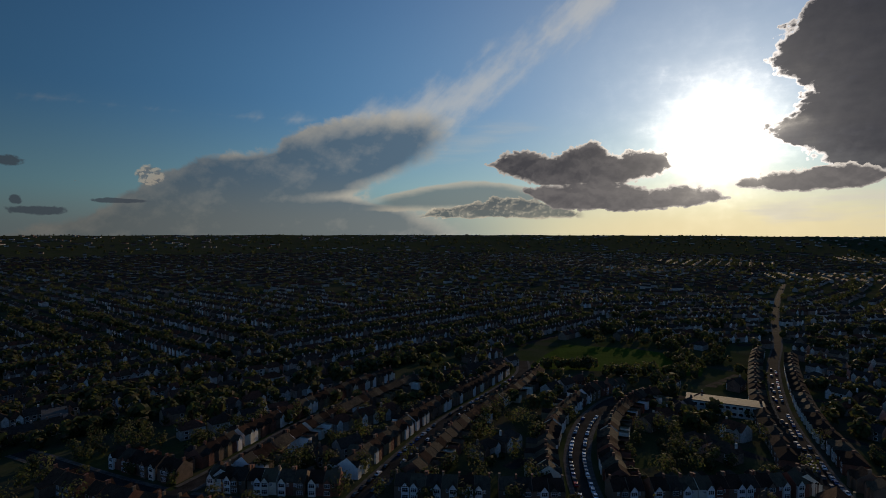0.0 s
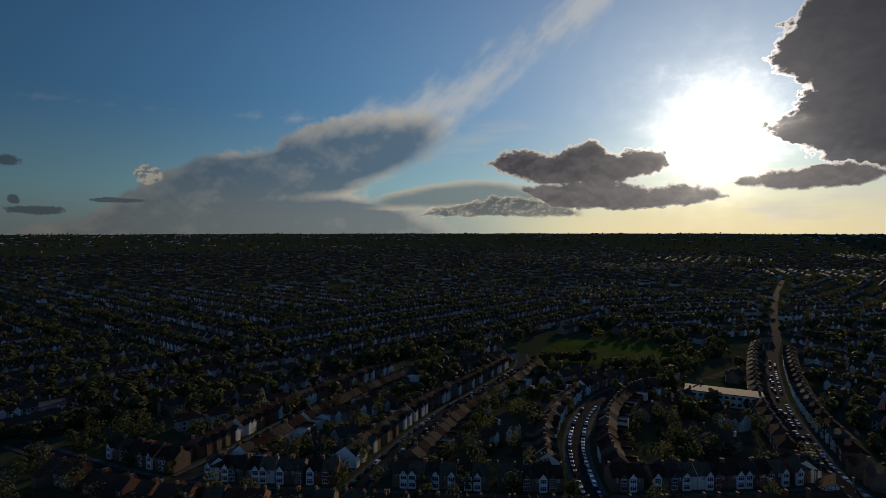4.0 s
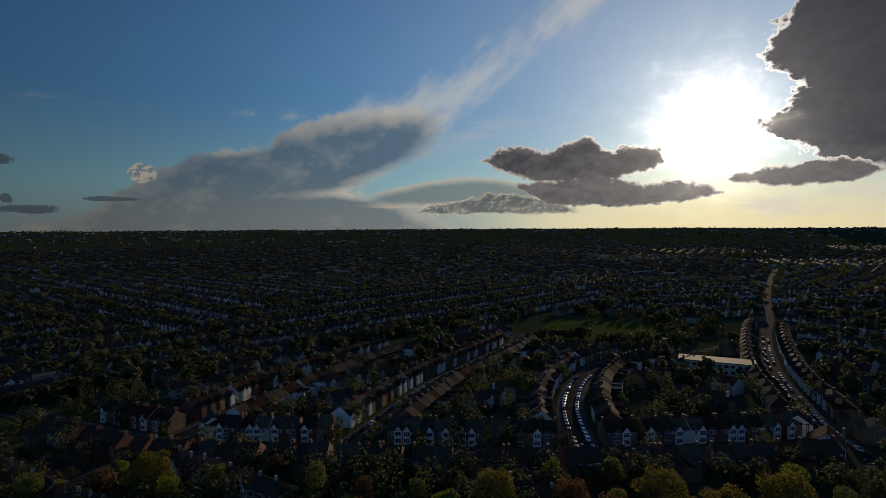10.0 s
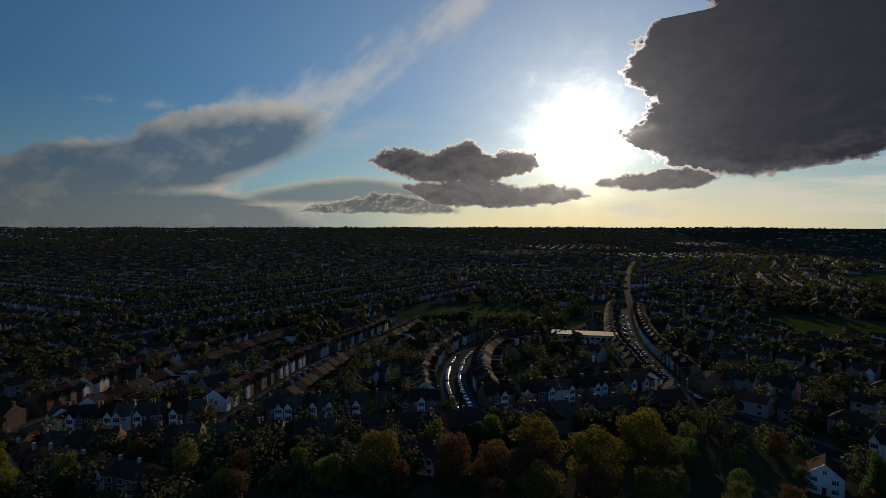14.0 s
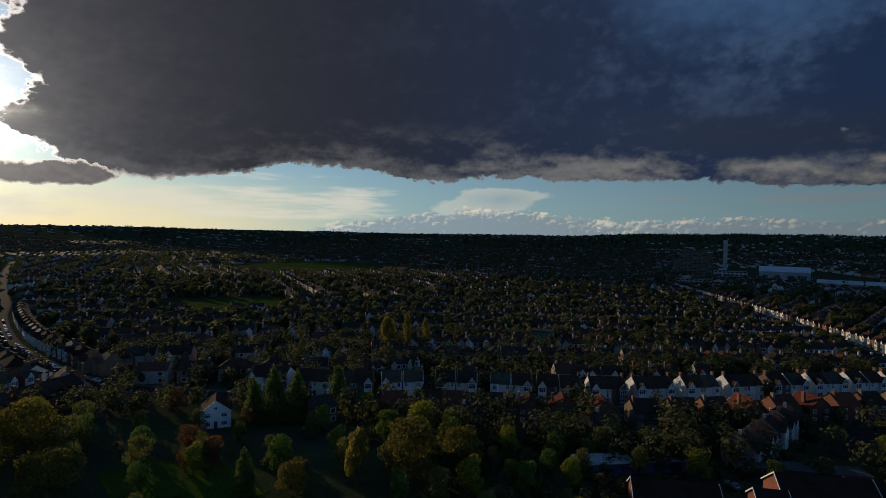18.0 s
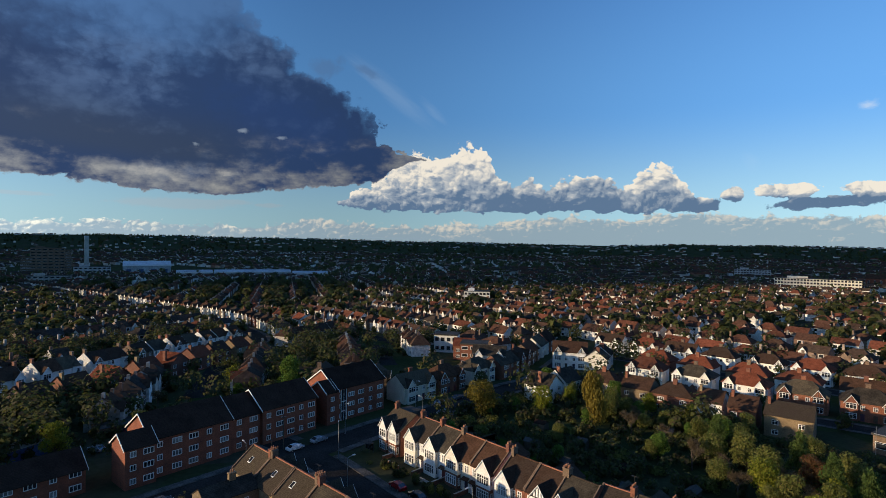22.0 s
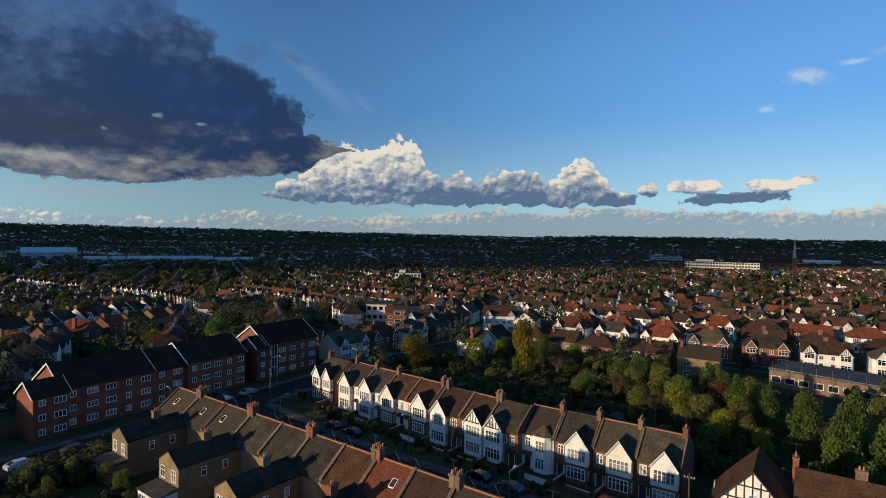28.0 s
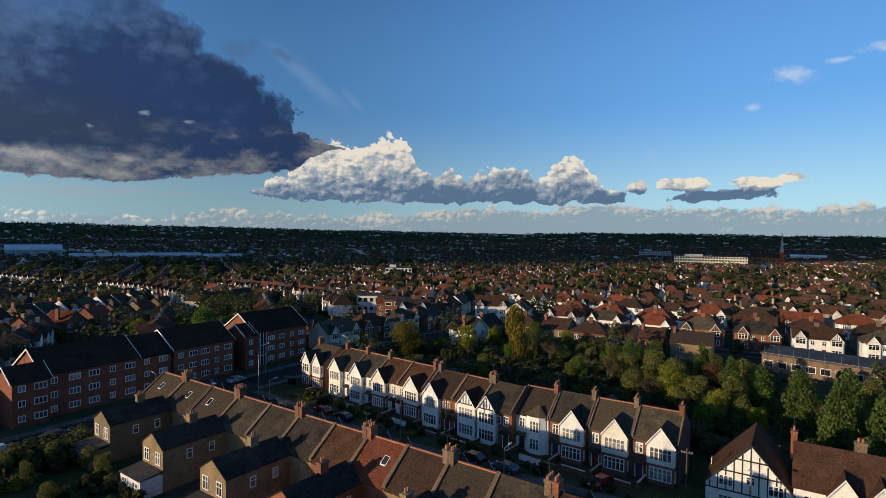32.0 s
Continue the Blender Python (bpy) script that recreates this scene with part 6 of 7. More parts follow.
def build_row(line, side, setback, rng, style="terrace", start=0, end=1e9, w=6.8, detail=1, walls=WALLS, roofs=ROOFS, gap_every=0, timber=0.3, front=True, rear=True):
    """Houses along one side of a street, fronts to the street."""
    global count
    step = w if style == "terrace" else (16.5 if style == "semi" else 12.0)
    pts = resample(line, 1.5)
    ns = normals(pts)
    run, nxt, i = 0.0, start + step / 2, 0
    others = list(TAKEN)
    for j in range(1, len(pts)):
        run += math.hypot(pts[j][0] - pts[j - 1][0], pts[j][1] - pts[j - 1][1])
        if run < nxt or run > end:
            continue
        nxt += step
        i += 1
        if gap_every and i % gap_every == 0:
            nxt += 3.5
        (x, y), (nx, ny) = pts[j], ns[j]
        x, y = x + nx * side * setback, y + ny * side * setback
        d = -side
        if any((x + nx * side * 4.5 - a) ** 2 + (y + ny * side * 4.5 - b) ** 2 < (c + 3) ** 2 for a, b, c in others):
            continue
        if any((x + nx * side * 5 - px) ** 2 + (y + ny * side * 5 - py) ** 2 < (half + 4.5) ** 2 for ln, half in ROADS if ln is not line for px, py in ln):
            continue
        m = at(x, y, bearing(nx * d, ny * d))
        wm, rm = rng.choice(walls), rng.choice(roofs)
        if detail == 0:
            row_house(m, rng, w if style == "terrace" else 13.4, wm, rm, style, rng.random() < timber, front, rear)
        elif style == "terrace":
            terrace_house(m, rng, w, 9.0, 5.8, 9.0, wm, rm, "gable" if rng.random() < 0.75 else "hip", rng.random() < timber, detail, 1 if i % 2 else -1, bw=3.0, ext=rng.random() < 0.7, bay_wall=RENDER if rng.random() < 0.6 else None, front=front, rear=rear)
        elif style == "semi":
            semi_pair(m, rng, 13.4, 8.6, 5.5, 8.8 + rng.uniform(-.3, .5), wm, rm, rng.random() < timber, detail, hip=rng.random() < 0.75, gables=rng.random() < 0.7, front=front, rear=rear)
        else:
            cottage(m, rng, 8.5, 9, 5.4, 8.8, wm, rm, gable_front=rng.random() < 0.5, timber=rng.random() < timber * 0.6)
        keep(x + nx * side * 4.5, y + ny * side * 4.5, 5.5 if style != "semi" else 8.0)
        count += 1


hr = random.Random(33)
PALE = (RENDER, BRICK_BROWN, CREAM, BRICK_RED, BRICK_BROWN)
# gabled houses along the street to the right: white fronts beyond it, brick backs before it
build_row(STREET_RIGHT, 1, 8.6, hr, "terrace", 55, 330, 7.8, 1, (RENDER, RENDER, BRICK_BROWN, CREAM), (SLATE, TILE_BROWN, TILE_BROWN), 2, 0.5, rear=False)
build_row(STREET_RIGHT, -1, 8.6, hr, "det", 110, 320, 8, 1, (BRICK_RED, BRICK_BROWN, BRICK_STOCK, BRICK_RED), (TILE_BROWN, TILE_RED, TILE_BROWN), 0, 0.0)
build_row(STREET_EAST, 1, 9.0, hr, "terrace", 60, 400, 6.4, 0, (BRICK_BROWN, BRICK_BROWN, BRICK_RED, CREAM), (SLATE, TILE_FLATS), 9, 0.3, rear=False)
build_row(STREET_EAST, -1, 9.0, hr, "terrace", 60, 400, 7.4, 0, (BRICK_RED, BRICK_BROWN, BRICK_RED), (TILE_BROWN, TILE_BROWN, SLATE), 3, 0.3, front=False)
build_row(STREET_CURVE, 1, 10.0, hr, "terrace", 22, 190, 6.8, 0, WALLS, ROOFS, 4, rear=False)
build_row(STREET_CURVE, -1, 10.0, hr, "terrace", 22, 190, 6.8, 0, WALLS, ROOFS, 4, front=False)
build_row(STREET_DIAG, 1, 9.5, hr, "terrace", 22, 240, 6.6, 0, WALLS, ROOFS, 8, front=False)
build_row(STREET_DIAG, -1, 9.5, hr, "terrace", 22, 240, 6.6, 0, WALLS, ROOFS, 8, rear=False)
build_row(STREET_LEFT, -1, 9.0, hr, "terrace", 10, 200, 6.6, 0, (BRICK_BROWN, BRICK_STOCK, RENDER), (TILE_FLATS, SLATE), 9, rear=False)
build_row(STREET_LEFT, 1, 9.0, hr, "terrace", 10, 200, 6.6, 0, WALLS, ROOFS, 6, front=False)
build_row(MAIN_ROAD, 1, 8.6, hr, "semi", 40, 330, 8, 0, WALLS, ROOFS, front=False)
build_row(MAIN_ROAD, -1, 8.6, hr, "semi", 30, 330, 8, 0, PALE, ROOFS, rear=False)
REDS = (TILE_RED, TILE_RED, TILE_BROWN)
build_row(STREET_RED, 1, 8.5, hr, "semi", 30, 200, 8, 1, (RENDER, RENDER, BRICK_RED, RENDER), (SLATE, TILE_RED, TILE_BROWN), rear=False)
SOUTH = bearing(0.15, -0.985)
for x, w, wm, rm, hip in ((98, 9, BRICK_STOCK, TILE_BROWN, 1), (86, 9, BRICK_STOCK, TILE_BROWN, 0), (75, 9.5, BRICK_RED, TILE_BROWN, 1), (64.5, 7, RENDER, TILE_BROWN, 0), (56, 7, BRICK_RED, TILE_BROWN, 0), (45, 11, BRICK_STOCK, SLATE, 0)):
    y = -176.6 + (x - 50) * 0.1
    if hip:
        semi_pair(at(x, y, SOUTH), hr, w + 2.5, 9, 5.6, 8.8, wm, rm, False, 1, "brick house with a brown hipped roof behind the gardens", front=False)
    else:
        cottage(at(x, y, SOUTH), hr, w, 10, 6.0, 8.8, wm, rm, "house seen from its back garden, with a tiled roof")
    keep(x, y + 4, 7)
keep(16, -180, 16)
build_row(STREET_CROSS, 1, 11.0, hr, "semi", 168, 300, 8, 1, WALLS, ROOFS)
build_row(STREET_CROSS, -1, 11.0, hr, "det", 190, 300, 8, 1, PALE, ROOFS)
build_row(STREET_FAR, -1, 8.5, hr, "semi", 20, 600, 7.2, 0, (RENDER, BRICK_RED, CREAM, BRICK_BROWN), (TILE_BROWN, SLATE, TILE_BROWN), 0, 0.3, rear=False)
build_row(STREET_RED_2, 1, 9.5, hr, "semi", 4, 200, 8, 1, (RENDER, RENDER, BRICK_RED), REDS, rear=False)
build_row(STREET_RED_2, -1, 9.5, hr, "semi", 4, 200, 8, 1, (BRICK_RED, RENDER, BRICK_STOCK), REDS, front=False)

# ---- the town beyond, as massed houses and trees ----
TOWN_STEP = 330.0
cells = []
cr = random.Random(5)
for i in range(-9, 10):
    for j in range(-9, 10):
        cells.append((i * TOWN_STEP + cr.uniform(-110, 110), j * TOWN_STEP + cr.uniform(-110, 110), cr.choice((-38, -24, 12, 40, 48, 65, 100, 130)) + cr.uniform(-6, 6), cr.random()))
OPEN = [((150, -162), 20), ((172, -172), 22), ((128, -196), 12), ((153, -107), 16), ((386, -402), 26), ((164, -140), 16), ((155, 480), 95), ((920, 580), 170), ((410, 355), 62), ((85, 100), 70), ((1180, -240), 190), ((190, 350), 30), ((375, 1113), 40)]
for i, (cx, cy, ang, kind) in enumerate(cells):
    if cy < -100 and -150 < cx < 500:
        cells[i] = (cx, cy, -9 + kind * 8, 0.5 + kind / 2)
    elif cx > 180 and -200 < cy < 260:
        cells[i] = (cx, cy, -70 + kind * 14, kind)
    elif cx < 40 and cy > 200:
        cells[i] = (cx, cy, 46 if kind < 0.6 else -40, kind * 0.6)
cell_xy = np.array([(c[0], c[1]) for c in cells])
taken = np.array(TAKEN)
roads = np.array([(px, py, half) for line, half in ROADS for px, py in resample(line, 9.0)])


def town_free(x, y, r):
    if any((x - a) ** 2 + (y - b) ** 2 < c * c for (a, b), c in OPEN):
        return False
    if np.any((taken[:, 0] - x) ** 2 + (taken[:, 1] - y) ** 2 < (taken[:, 2] + r) ** 2):
        return False
    return not np.any((roads[:, 0] - x) ** 2 + (roads[:, 1] - y) ** 2 < (roads[:, 2] + r) ** 2)


def far_house(g, tr, m, w, d, ze, zr, level, roof_m):
    """One massed house: walls, roof, chimney, gabled bay and windows, fewer of them further off."""
    c, s, x0, y0, z0 = m

    def place(ps):
        return [(x0 + c * x - s * y, y0 + s * x + c * y, z0 + z) for x, y, z in ps]
    n0 = len(g.v)
    hip = tr.random() < 0.45
    wall_m = FAR_GABLE if y0 < -90 and tr.random() < 0.4 else FAR_WALL
    if hip:
        g.box(-w / 2, w / 2, 0, d, 0, ze, wall_m).hip(-w / 2, w / 2, 0, d, ze, zr, roof_m, 0.4)
    else:
        g.gable_x(-w / 2, w / 2, 0, d, 0, ze, zr - 0.1, wall_m)
        g.solid([(-w / 2, -.3, ze - .1), (w / 2, -.3, ze - .1), (w / 2, d / 2, zr), (-w / 2, d / 2, zr), (w / 2, d + .3, ze - .1), (-w / 2, d + .3, ze - .1)], [(0, 1, 2, 3), (3, 2, 4, 5)], roof_m)
    if level > 0:
        x = -w / 2 + 0.5
        g.box(x, x + 0.9, d / 2 - 0.4, d / 2 + 0.4, zr - 1.5, zr + 1.1, FAR_WALL)
        for bx in ((-w * 0.29, w * 0.29) if w > 10 and w < 14 else (tr.choice((-1, 1)) * w * 0.2,)):
            if tr.random() > 0.75:
                continue
            g.gable_y(bx - 1.6, bx + 1.6, -0.8, 2.2, 0, ze - 0.1, ze + 1.9, FAR_GABLE if tr.random() < 0.5 else FAR_WALL)
            g.solid([(bx - 1.9, -1, ze - .25), (bx, -1, ze + 2.05), (bx, 3, ze + 2.05), (bx - 1.9, 3, ze - .25), (bx + 1.9, -1, ze - .25), (bx + 1.9, 3, ze - .25)], [(0, 1, 2, 3), (1, 4, 5, 2)], roof_m)
    if level > 1:
        for yy, sg in ((-0.05, -1), (d + 0.05, 1)):
            for zz in (0.9, 3.5):
                for xx in (-w * 0.28, w * 0.28):
                    q = [(xx - .8, yy, zz), (xx + .8, yy, zz), (xx + .8, yy, zz + 1.4), (xx - .8, yy, zz + 1.4)]
                    g.face(q if sg < 0 else q[::-1], GLASS)
                    q = [(xx - .95, yy * 0.6 + (d * 0.4 if sg > 0 else 0), zz - .15), (xx + .95, yy * 0.6 + (d * 0.4 if sg > 0 else 0), zz - .15), (xx + .95, yy * 0.6 + (d * 0.4 if sg > 0 else 0), zz + 1.55), (xx - .95, yy * 0.6 + (d * 0.4 if sg > 0 else 0), zz + 1.55)]
                    g.face(q if sg < 0 else q[::-1], TRIM)
    g.v[n0:] = place(g.v[n0:])


def leaf_mesh(name, rows, seed):
    """One mesh of leaf clumps for many trees: rows of x, y, height, clumps, clump size."""
    rg = np.random.default_rng(seed)
    q = np.array([(x, y, land(x, y), h, size or 0.0) for x, y, h, n, size in rows])
    counts = np.array([r[3] for r in rows])
    wide = q[:, 3] * rg.uniform(0.32, 0.46, len(q))
    lean = rg.uniform(-0.12, 0.12, (len(q), 2))
    q, wide, lean = np.repeat(q, counts, 0), np.repeat(wide, counts), np.repeat(lean, counts, 0)
    n = len(q)
    t, u, r = rg.uniform(0, 2 * math.pi, n), rg.uniform(-1, 1, n), rg.uniform(0.55, 1.0, n)
    c = np.sqrt(1 - u * u)
    h = q[:, 3]
    r = r * (1 + 0.25 * np.sin(3 * t + q[:, 0]) * c)
    mid = np.stack([q[:, 0] + wide * c * np.cos(t) * r + lean[:, 0] * h * u, q[:, 1] + wide * c * np.sin(t) * r + lean[:, 1] * h * u, q[:, 2] + h * 0.56 + h * 0.42 * u * r], 1)
    size = np.where(q[:, 4] > 0, q[:, 4], 0.34 * wide) * rg.uniform(0.7, 1.5, n)
    nrm = np.stack([c * np.cos(t) + rg.uniform(-.6, .6, n), c * np.sin(t) + rg.uniform(-.6, .6, n), u + rg.uniform(-.2, .9, n)], 1)
    nrm /= np.linalg.norm(nrm, axis=1, keepdims=True)
    o = np.cross(nrm, rg.normal(size=(n, 3)))
    o /= np.linalg.norm(o, axis=1, keepdims=True)
    w = np.cross(nrm, o) * size[:, None]
    o, v = o * size[:, None], nrm * size[:, None] * 0.3
    pts = np.stack([mid - o - w * 0.4, mid - w + v, mid + o, mid + w], 1).reshape(-1, 3)
    me = bpy.data.meshes.new(name)
    me.vertices.add(4 * n)
    me.vertices.foreach_set("co", pts.astype(np.float32).ravel())
    me.loops.add(4 * n)
    me.loops.foreach_set("vertex_index", np.arange(4 * n, dtype=np.int32))
    me.polygons.add(n)
    me.polygons.foreach_set("loop_start", np.arange(0, 4 * n, 4, dtype=np.int32))
    me.materials.append(FAR_LEAF)
    me.update()
    return me


tr = random.Random(77)
bins = {}
SECT = (-48.0, 192.0)


def seen(x, y):
    a = math.degrees(math.atan2(x, y))
    return SECT[0] < a < SECT[1] or a + 360 < SECT[1]


road_geo = Geo()
mid_trees = []
for ci, (cx, cy, ang, kind) in enumerate(cells):
    ca, sa_ = math.cos(radians(ang)), math.sin(radians(ang))
    if not seen(cx * 1.2, cy * 1.2) and math.hypot(cx, cy) > 600:
        continue
    rows, y = [], -260.0
    while y < 260:
        rows += [(y, -1), (y + 24, 1)]
        y += 24 + 9 * 2 + (26 if kind < 0.7 else 36)
    for ry, front in rows:
        x = -260.0
        if front < 0:
            mid = [(cx + ca * xx - sa_ * (ry + 12), cy + sa_ * xx + ca * (ry + 12)) for xx in range(-250, 251, 12)]
            mid = [q for q in mid if np.argmin(((cell_xy - q) ** 2).sum(1)) == ci and 150 < math.hypot(*q) < 1000 and town_free(*q, 3)]
            for q in mid:
                z = land(*q) + 0.06
                road_geo.face([(q[0] + ca * a - sa_ * b, q[1] + sa_ * a + ca * b, z) for a, b in ((-6.1, -3.5), (6.1, -3.5), (6.1, 3.5), (-6.1, 3.5))], ASPHALT)
        semi = kind > 0.45
        while x < 260:
            r0 = math.hypot(cx + ca * x - sa_ * ry, cy + sa_ * x + ca * ry)
            w = (tr.choice((6.4, 6.8)) if not semi else 12.5) * (1.0 if r0 < 1000 else (3.0 if not semi else 1.6))
            wx, wy = cx + ca * (x + w / 2) - sa_ * ry, cy + sa_ * (x + w / 2) + ca * ry
            x += w + (0 if not semi else 3.5)
            r = math.hypot(wx, wy)
            if r < 165 or r > 2700 or not seen(wx, wy) or tr.random() < (0.06 if r < 700 else (0.2 if r < 1000 else 0.45)):
                continue
            if np.argmin(((cell_xy - (wx, wy)) ** 2).sum(1)) != ci or not town_free(wx, wy, 7):
                continue
            level = 2 if r < 520 else (1 if r < 1100 else 0)
            key = (int(math.degrees(math.atan2(wx, wy)) // 20), 0 if r < 420 else (1 if r < 900 else 2))
            g = bins.setdefault(key, Geo())
            fd = front
            # fronts look away from the row's road side
            c_, s_ = (ca, sa_) if fd > 0 else (-ca, -sa_)
            far_house(g, tr, (c_, s_, wx, wy, land(wx, wy) - 0.1), w, 8.6, 5.5 + tr.uniform(-.3, .3), 8.6 + tr.uniform(-.5, .6), level, FAR_ROOF_RED if wy < -150 and wx < 330 and r < 800 and kind > 0.55 else FAR_ROOF)
            for _ in range(5):
                if tr.random() < (0.9 if wy > -60 else 0.55):
                    o, q = tr.uniform(12, 27), tr.uniform(-0.5, 0.5) * w
                    if tr.random() < 0.22:
                        o = tr.uniform(-4.5, -2.5)
                    mid_trees.append((wx - s_ * o + c_ * q, wy + c_ * o + s_ * q, tr.uniform(3, 11.5) if o > 0 else tr.uniform(2, 4.5), r))
for _ in range(2600):
    a, r = radians(tr.uniform(*SECT)), math.sqrt(tr.uniform(2500 ** 2, 4500 ** 2))
    x, y = r * math.sin(a), r * math.cos(a)
    if noise.noise((x * 0.0022, y * 0.0022, 5.0)) > 0.05:
        continue
    ang = radians(40 * round(3 * noise.noise((x * 0.002, y * 0.002, 9.0))))
    far_house(bins.setdefault((int(math.degrees(a) // 20), 2), Geo()), tr, (math.cos(ang), math.sin(ang), x, y, land(x, y) - 0.3), tr.choice((14, 20, 30)), 9, 6, 9.5, 0, FAR_ROOF)
for (a, lv), g in sorted(bins.items()):
    o = new("terraced_town", g.mesh("terraced_town"))
    tagged(o, "rows of brick and rendered houses with tiled roofs", "houses", kind="stuff")
if road_geo.f:
    structure("road", road_geo, "grey side streets between rows of houses")
for i in range(6400):
    a, r = radians(tr.uniform(*SECT)), 150 * (2600 / 150) ** tr.random()
    x, y = r * math.sin(a), r * math.cos(a)
    if a > radians(100) and tr.random() < 0.5:
        continue
    mid_trees.append((x, y, tr.uniform(5, 13), r))
for i in range(5500):
    a, r = radians(tr.uniform(40, SECT[1])), tr.uniform(480, 2700)
    if a > radians(95) and tr.random() < 0.5:
        continue
    mid_trees.append((r * math.sin(a), r * math.cos(a), tr.uniform(7, 14), r))
tb = {}
for x, y, h, r in mid_trees:
    if not town_free(x, y, 0.5 if r < 600 else 0.0):
        continue
    tb.setdefault((int(math.degrees(math.atan2(x, y)) // 30), r > 600), []).append((x, y, h, 150 if r < 330 else (60 if r < 800 else 16), 0.45 if r < 330 else None))
# wooded belts and the wooded hills
for i in range(8000):
    a, r = radians(tr.uniform(*SECT)), 4780 * math.sqrt(tr.uniform(0.09, 1.0))
    if a < radians(42) and tr.random() < 0.5:
        continue
    x, y = r * math.sin(a), r * math.cos(a)
    if noise.noise((x * 0.0022, y * 0.0022, 5.0)) > (-0.12 if r > 2600 else 0.12):
        tb.setdefault((int(math.degrees(a) // 30), 2), []).append((x, y, tr.uniform(9, 16) if r < 3800 else tr.uniform(5, 9), 12, 4.6 if r < 3800 else 3.4))
for key, rows in sorted(tb.items(), key=str):
    o = new("distant_trees", leaf_mesh("distant_trees", rows, 300 + len(rows)))
    tagged(o, "mixed garden and park trees among the houses", "trees", kind="stuff")

# ---- trees of the park and gardens ----
PLANTED = [
    ("great lime", -90, 168, 16), ("rust", -104, 166, 13), ("olive", -122, 160, 14), ("olive", -70, 168, 12), ("olive", -37, 163, 14), ("rust", -22, 160, 11), ("olive", -5, 158, 11),
    ("great lime", 17, 151, 17), ("rust", 22, 144, 11), ("green", 4, 150, 11), ("great rust", 39, 150, 15), ("rust", 36, 142, 11), ("great lime", 65, 149, 18), ("great rust", 60, 138, 16), ("great rust", 48, 140, 15), ("rust", 60, 144, 12), ("olive", 52, 150, 12),
    ("great lime", 97, 143, 19), ("olive", 104, 136, 14), ("lime", 109, 158, 15), ("great lime", 78, 137, 18), ("olive", 118, 150, 12), ("green", 110, 140, 11), ("olive", -140, 165, 12), ("rust", -155, 168, 11),
    ("great lime", 124, 46, 17), ("great lime", 134, 36, 13), ("lime", 145, 52, 15), ("lime", 138, 40, 13), ("willow", 118, 58, 12), ("green", 112, 44, 9), ("lime", 121, 30, 11), ("olive", 116, 36, 10), ("great lime", 108, 70, 9), ("olive", 124, 64, 10), ("conifer", 104, 80, 11), ("green", 96, 104, 9), ("olive", 84, 92, 8), ("olive", 112, 24, 8), ("bare", 118, 22, 9), ("green", 128, 18, 9), ("great lime", 84, 118, 14), ("great rust", 70, 122, 15), ("great lime", 56, 126, 14), ("olive", 92, 122, 12), ("olive", 104, 112, 11), ("rust", 44, 126, 12), ("olive", 112, 100, 9), ("green", 142, 60, 12), ("olive", 150, 44, 12), ("olive", 128, 54, 9), ("lime", 108, 99, 9), ("green", 118, 80, 11), ("conifer", 148, 104, 18), ("conifer", 152, 98, 16), ("conifer", 144, 109, 15),
    ("poplar", 262, 105, 18), ("poplar", 272, 98, 15), ("willow", 254, 112, 17),
    ("great lime", 109, -119, 11.5), ("lime", 97, -133, 10.5), ("willow", 81, -134, 14), ("bare", 72, -138, 10), ("green", 60, -128, 7), ("olive", 50, -134, 9), ("bare", 52, -128, 10),
    ("conifer", 7, -113, 13), ("conifer", 1, -108, 13.5), ("conifer", -6, -106, 13), ("conifer", -12, -110, 14), ("conifer", 13, -119, 12.5), ("conifer", 6, -123, 12.5), ("conifer", -3, -119, 13.5), ("conifer", -16, -102, 13), ("conifer", -22, -112, 14), ("conifer", -10, -122, 13), ("conifer", 20, -126, 11), ("conifer", 26, -130, 11),
    ("olive", 31, -120, 9), ("lime", 36, -123, 10), ("bare", 40, -121, 9), ("lime", 26, -116, 8), ("olive", 44, -122, 8), ("lime", 24, -124, 9), ("bare", 33, -127, 10), ("bare", 28, -122, 9), ("olive", 38, -132, 10), ("olive", 44, -136, 10), ("rust", 30, -134, 9), ("olive", 22, -118, 7), ("lime", 19, -115, 6), ("bare", 45, -126, 9), ("conifer", 52, -142, 10), ("olive", 57, -145, 8), ("conifer", 34, -140, 11), ("olive", 48, -146, 9), ("olive", 24, -138, 10), ("olive", 14, -132, 10),
    ("lime", 150, -22, 10), ("olive", 152, -40, 8), ("olive", 148, -8, 9), ("green", 168, -88, 13), ("green", 160, -84, 10), ("bare", 176, -50, 9), ("lime", 182, -74, 9), ("olive", 174, -98, 9), ("bare", 186, -100, 11), ("lime", 190, -84, 8), ("olive", 158, -104, 9), ("bare", 150, -112, 9),
    ("conifer", 168, 92, 15), ("olive", 150, 100, 11), ("rust", 158, 70, 9), ("rust", 152, 28, 9), ("bare", 155, 12, 9), ("rust", 160, 20, 8), ("olive", 156, 2, 10), ("green", 150, 14, 9), ("lime", 146, 26, 10), ("bare", 140, 20, 9), ("olive", 162, -10, 9), ("green", 158, -18, 8), ("lime", 134, 8, 9), ("bare", 136, 28, 8), ("lime", 130, 22, 8), ("olive", 144, 6, 8), ("green", 138, 14, 9),
]
for kind, x, y, h in PLANTED:
    tree(kind, x, y, h)
pr = random.Random(91)
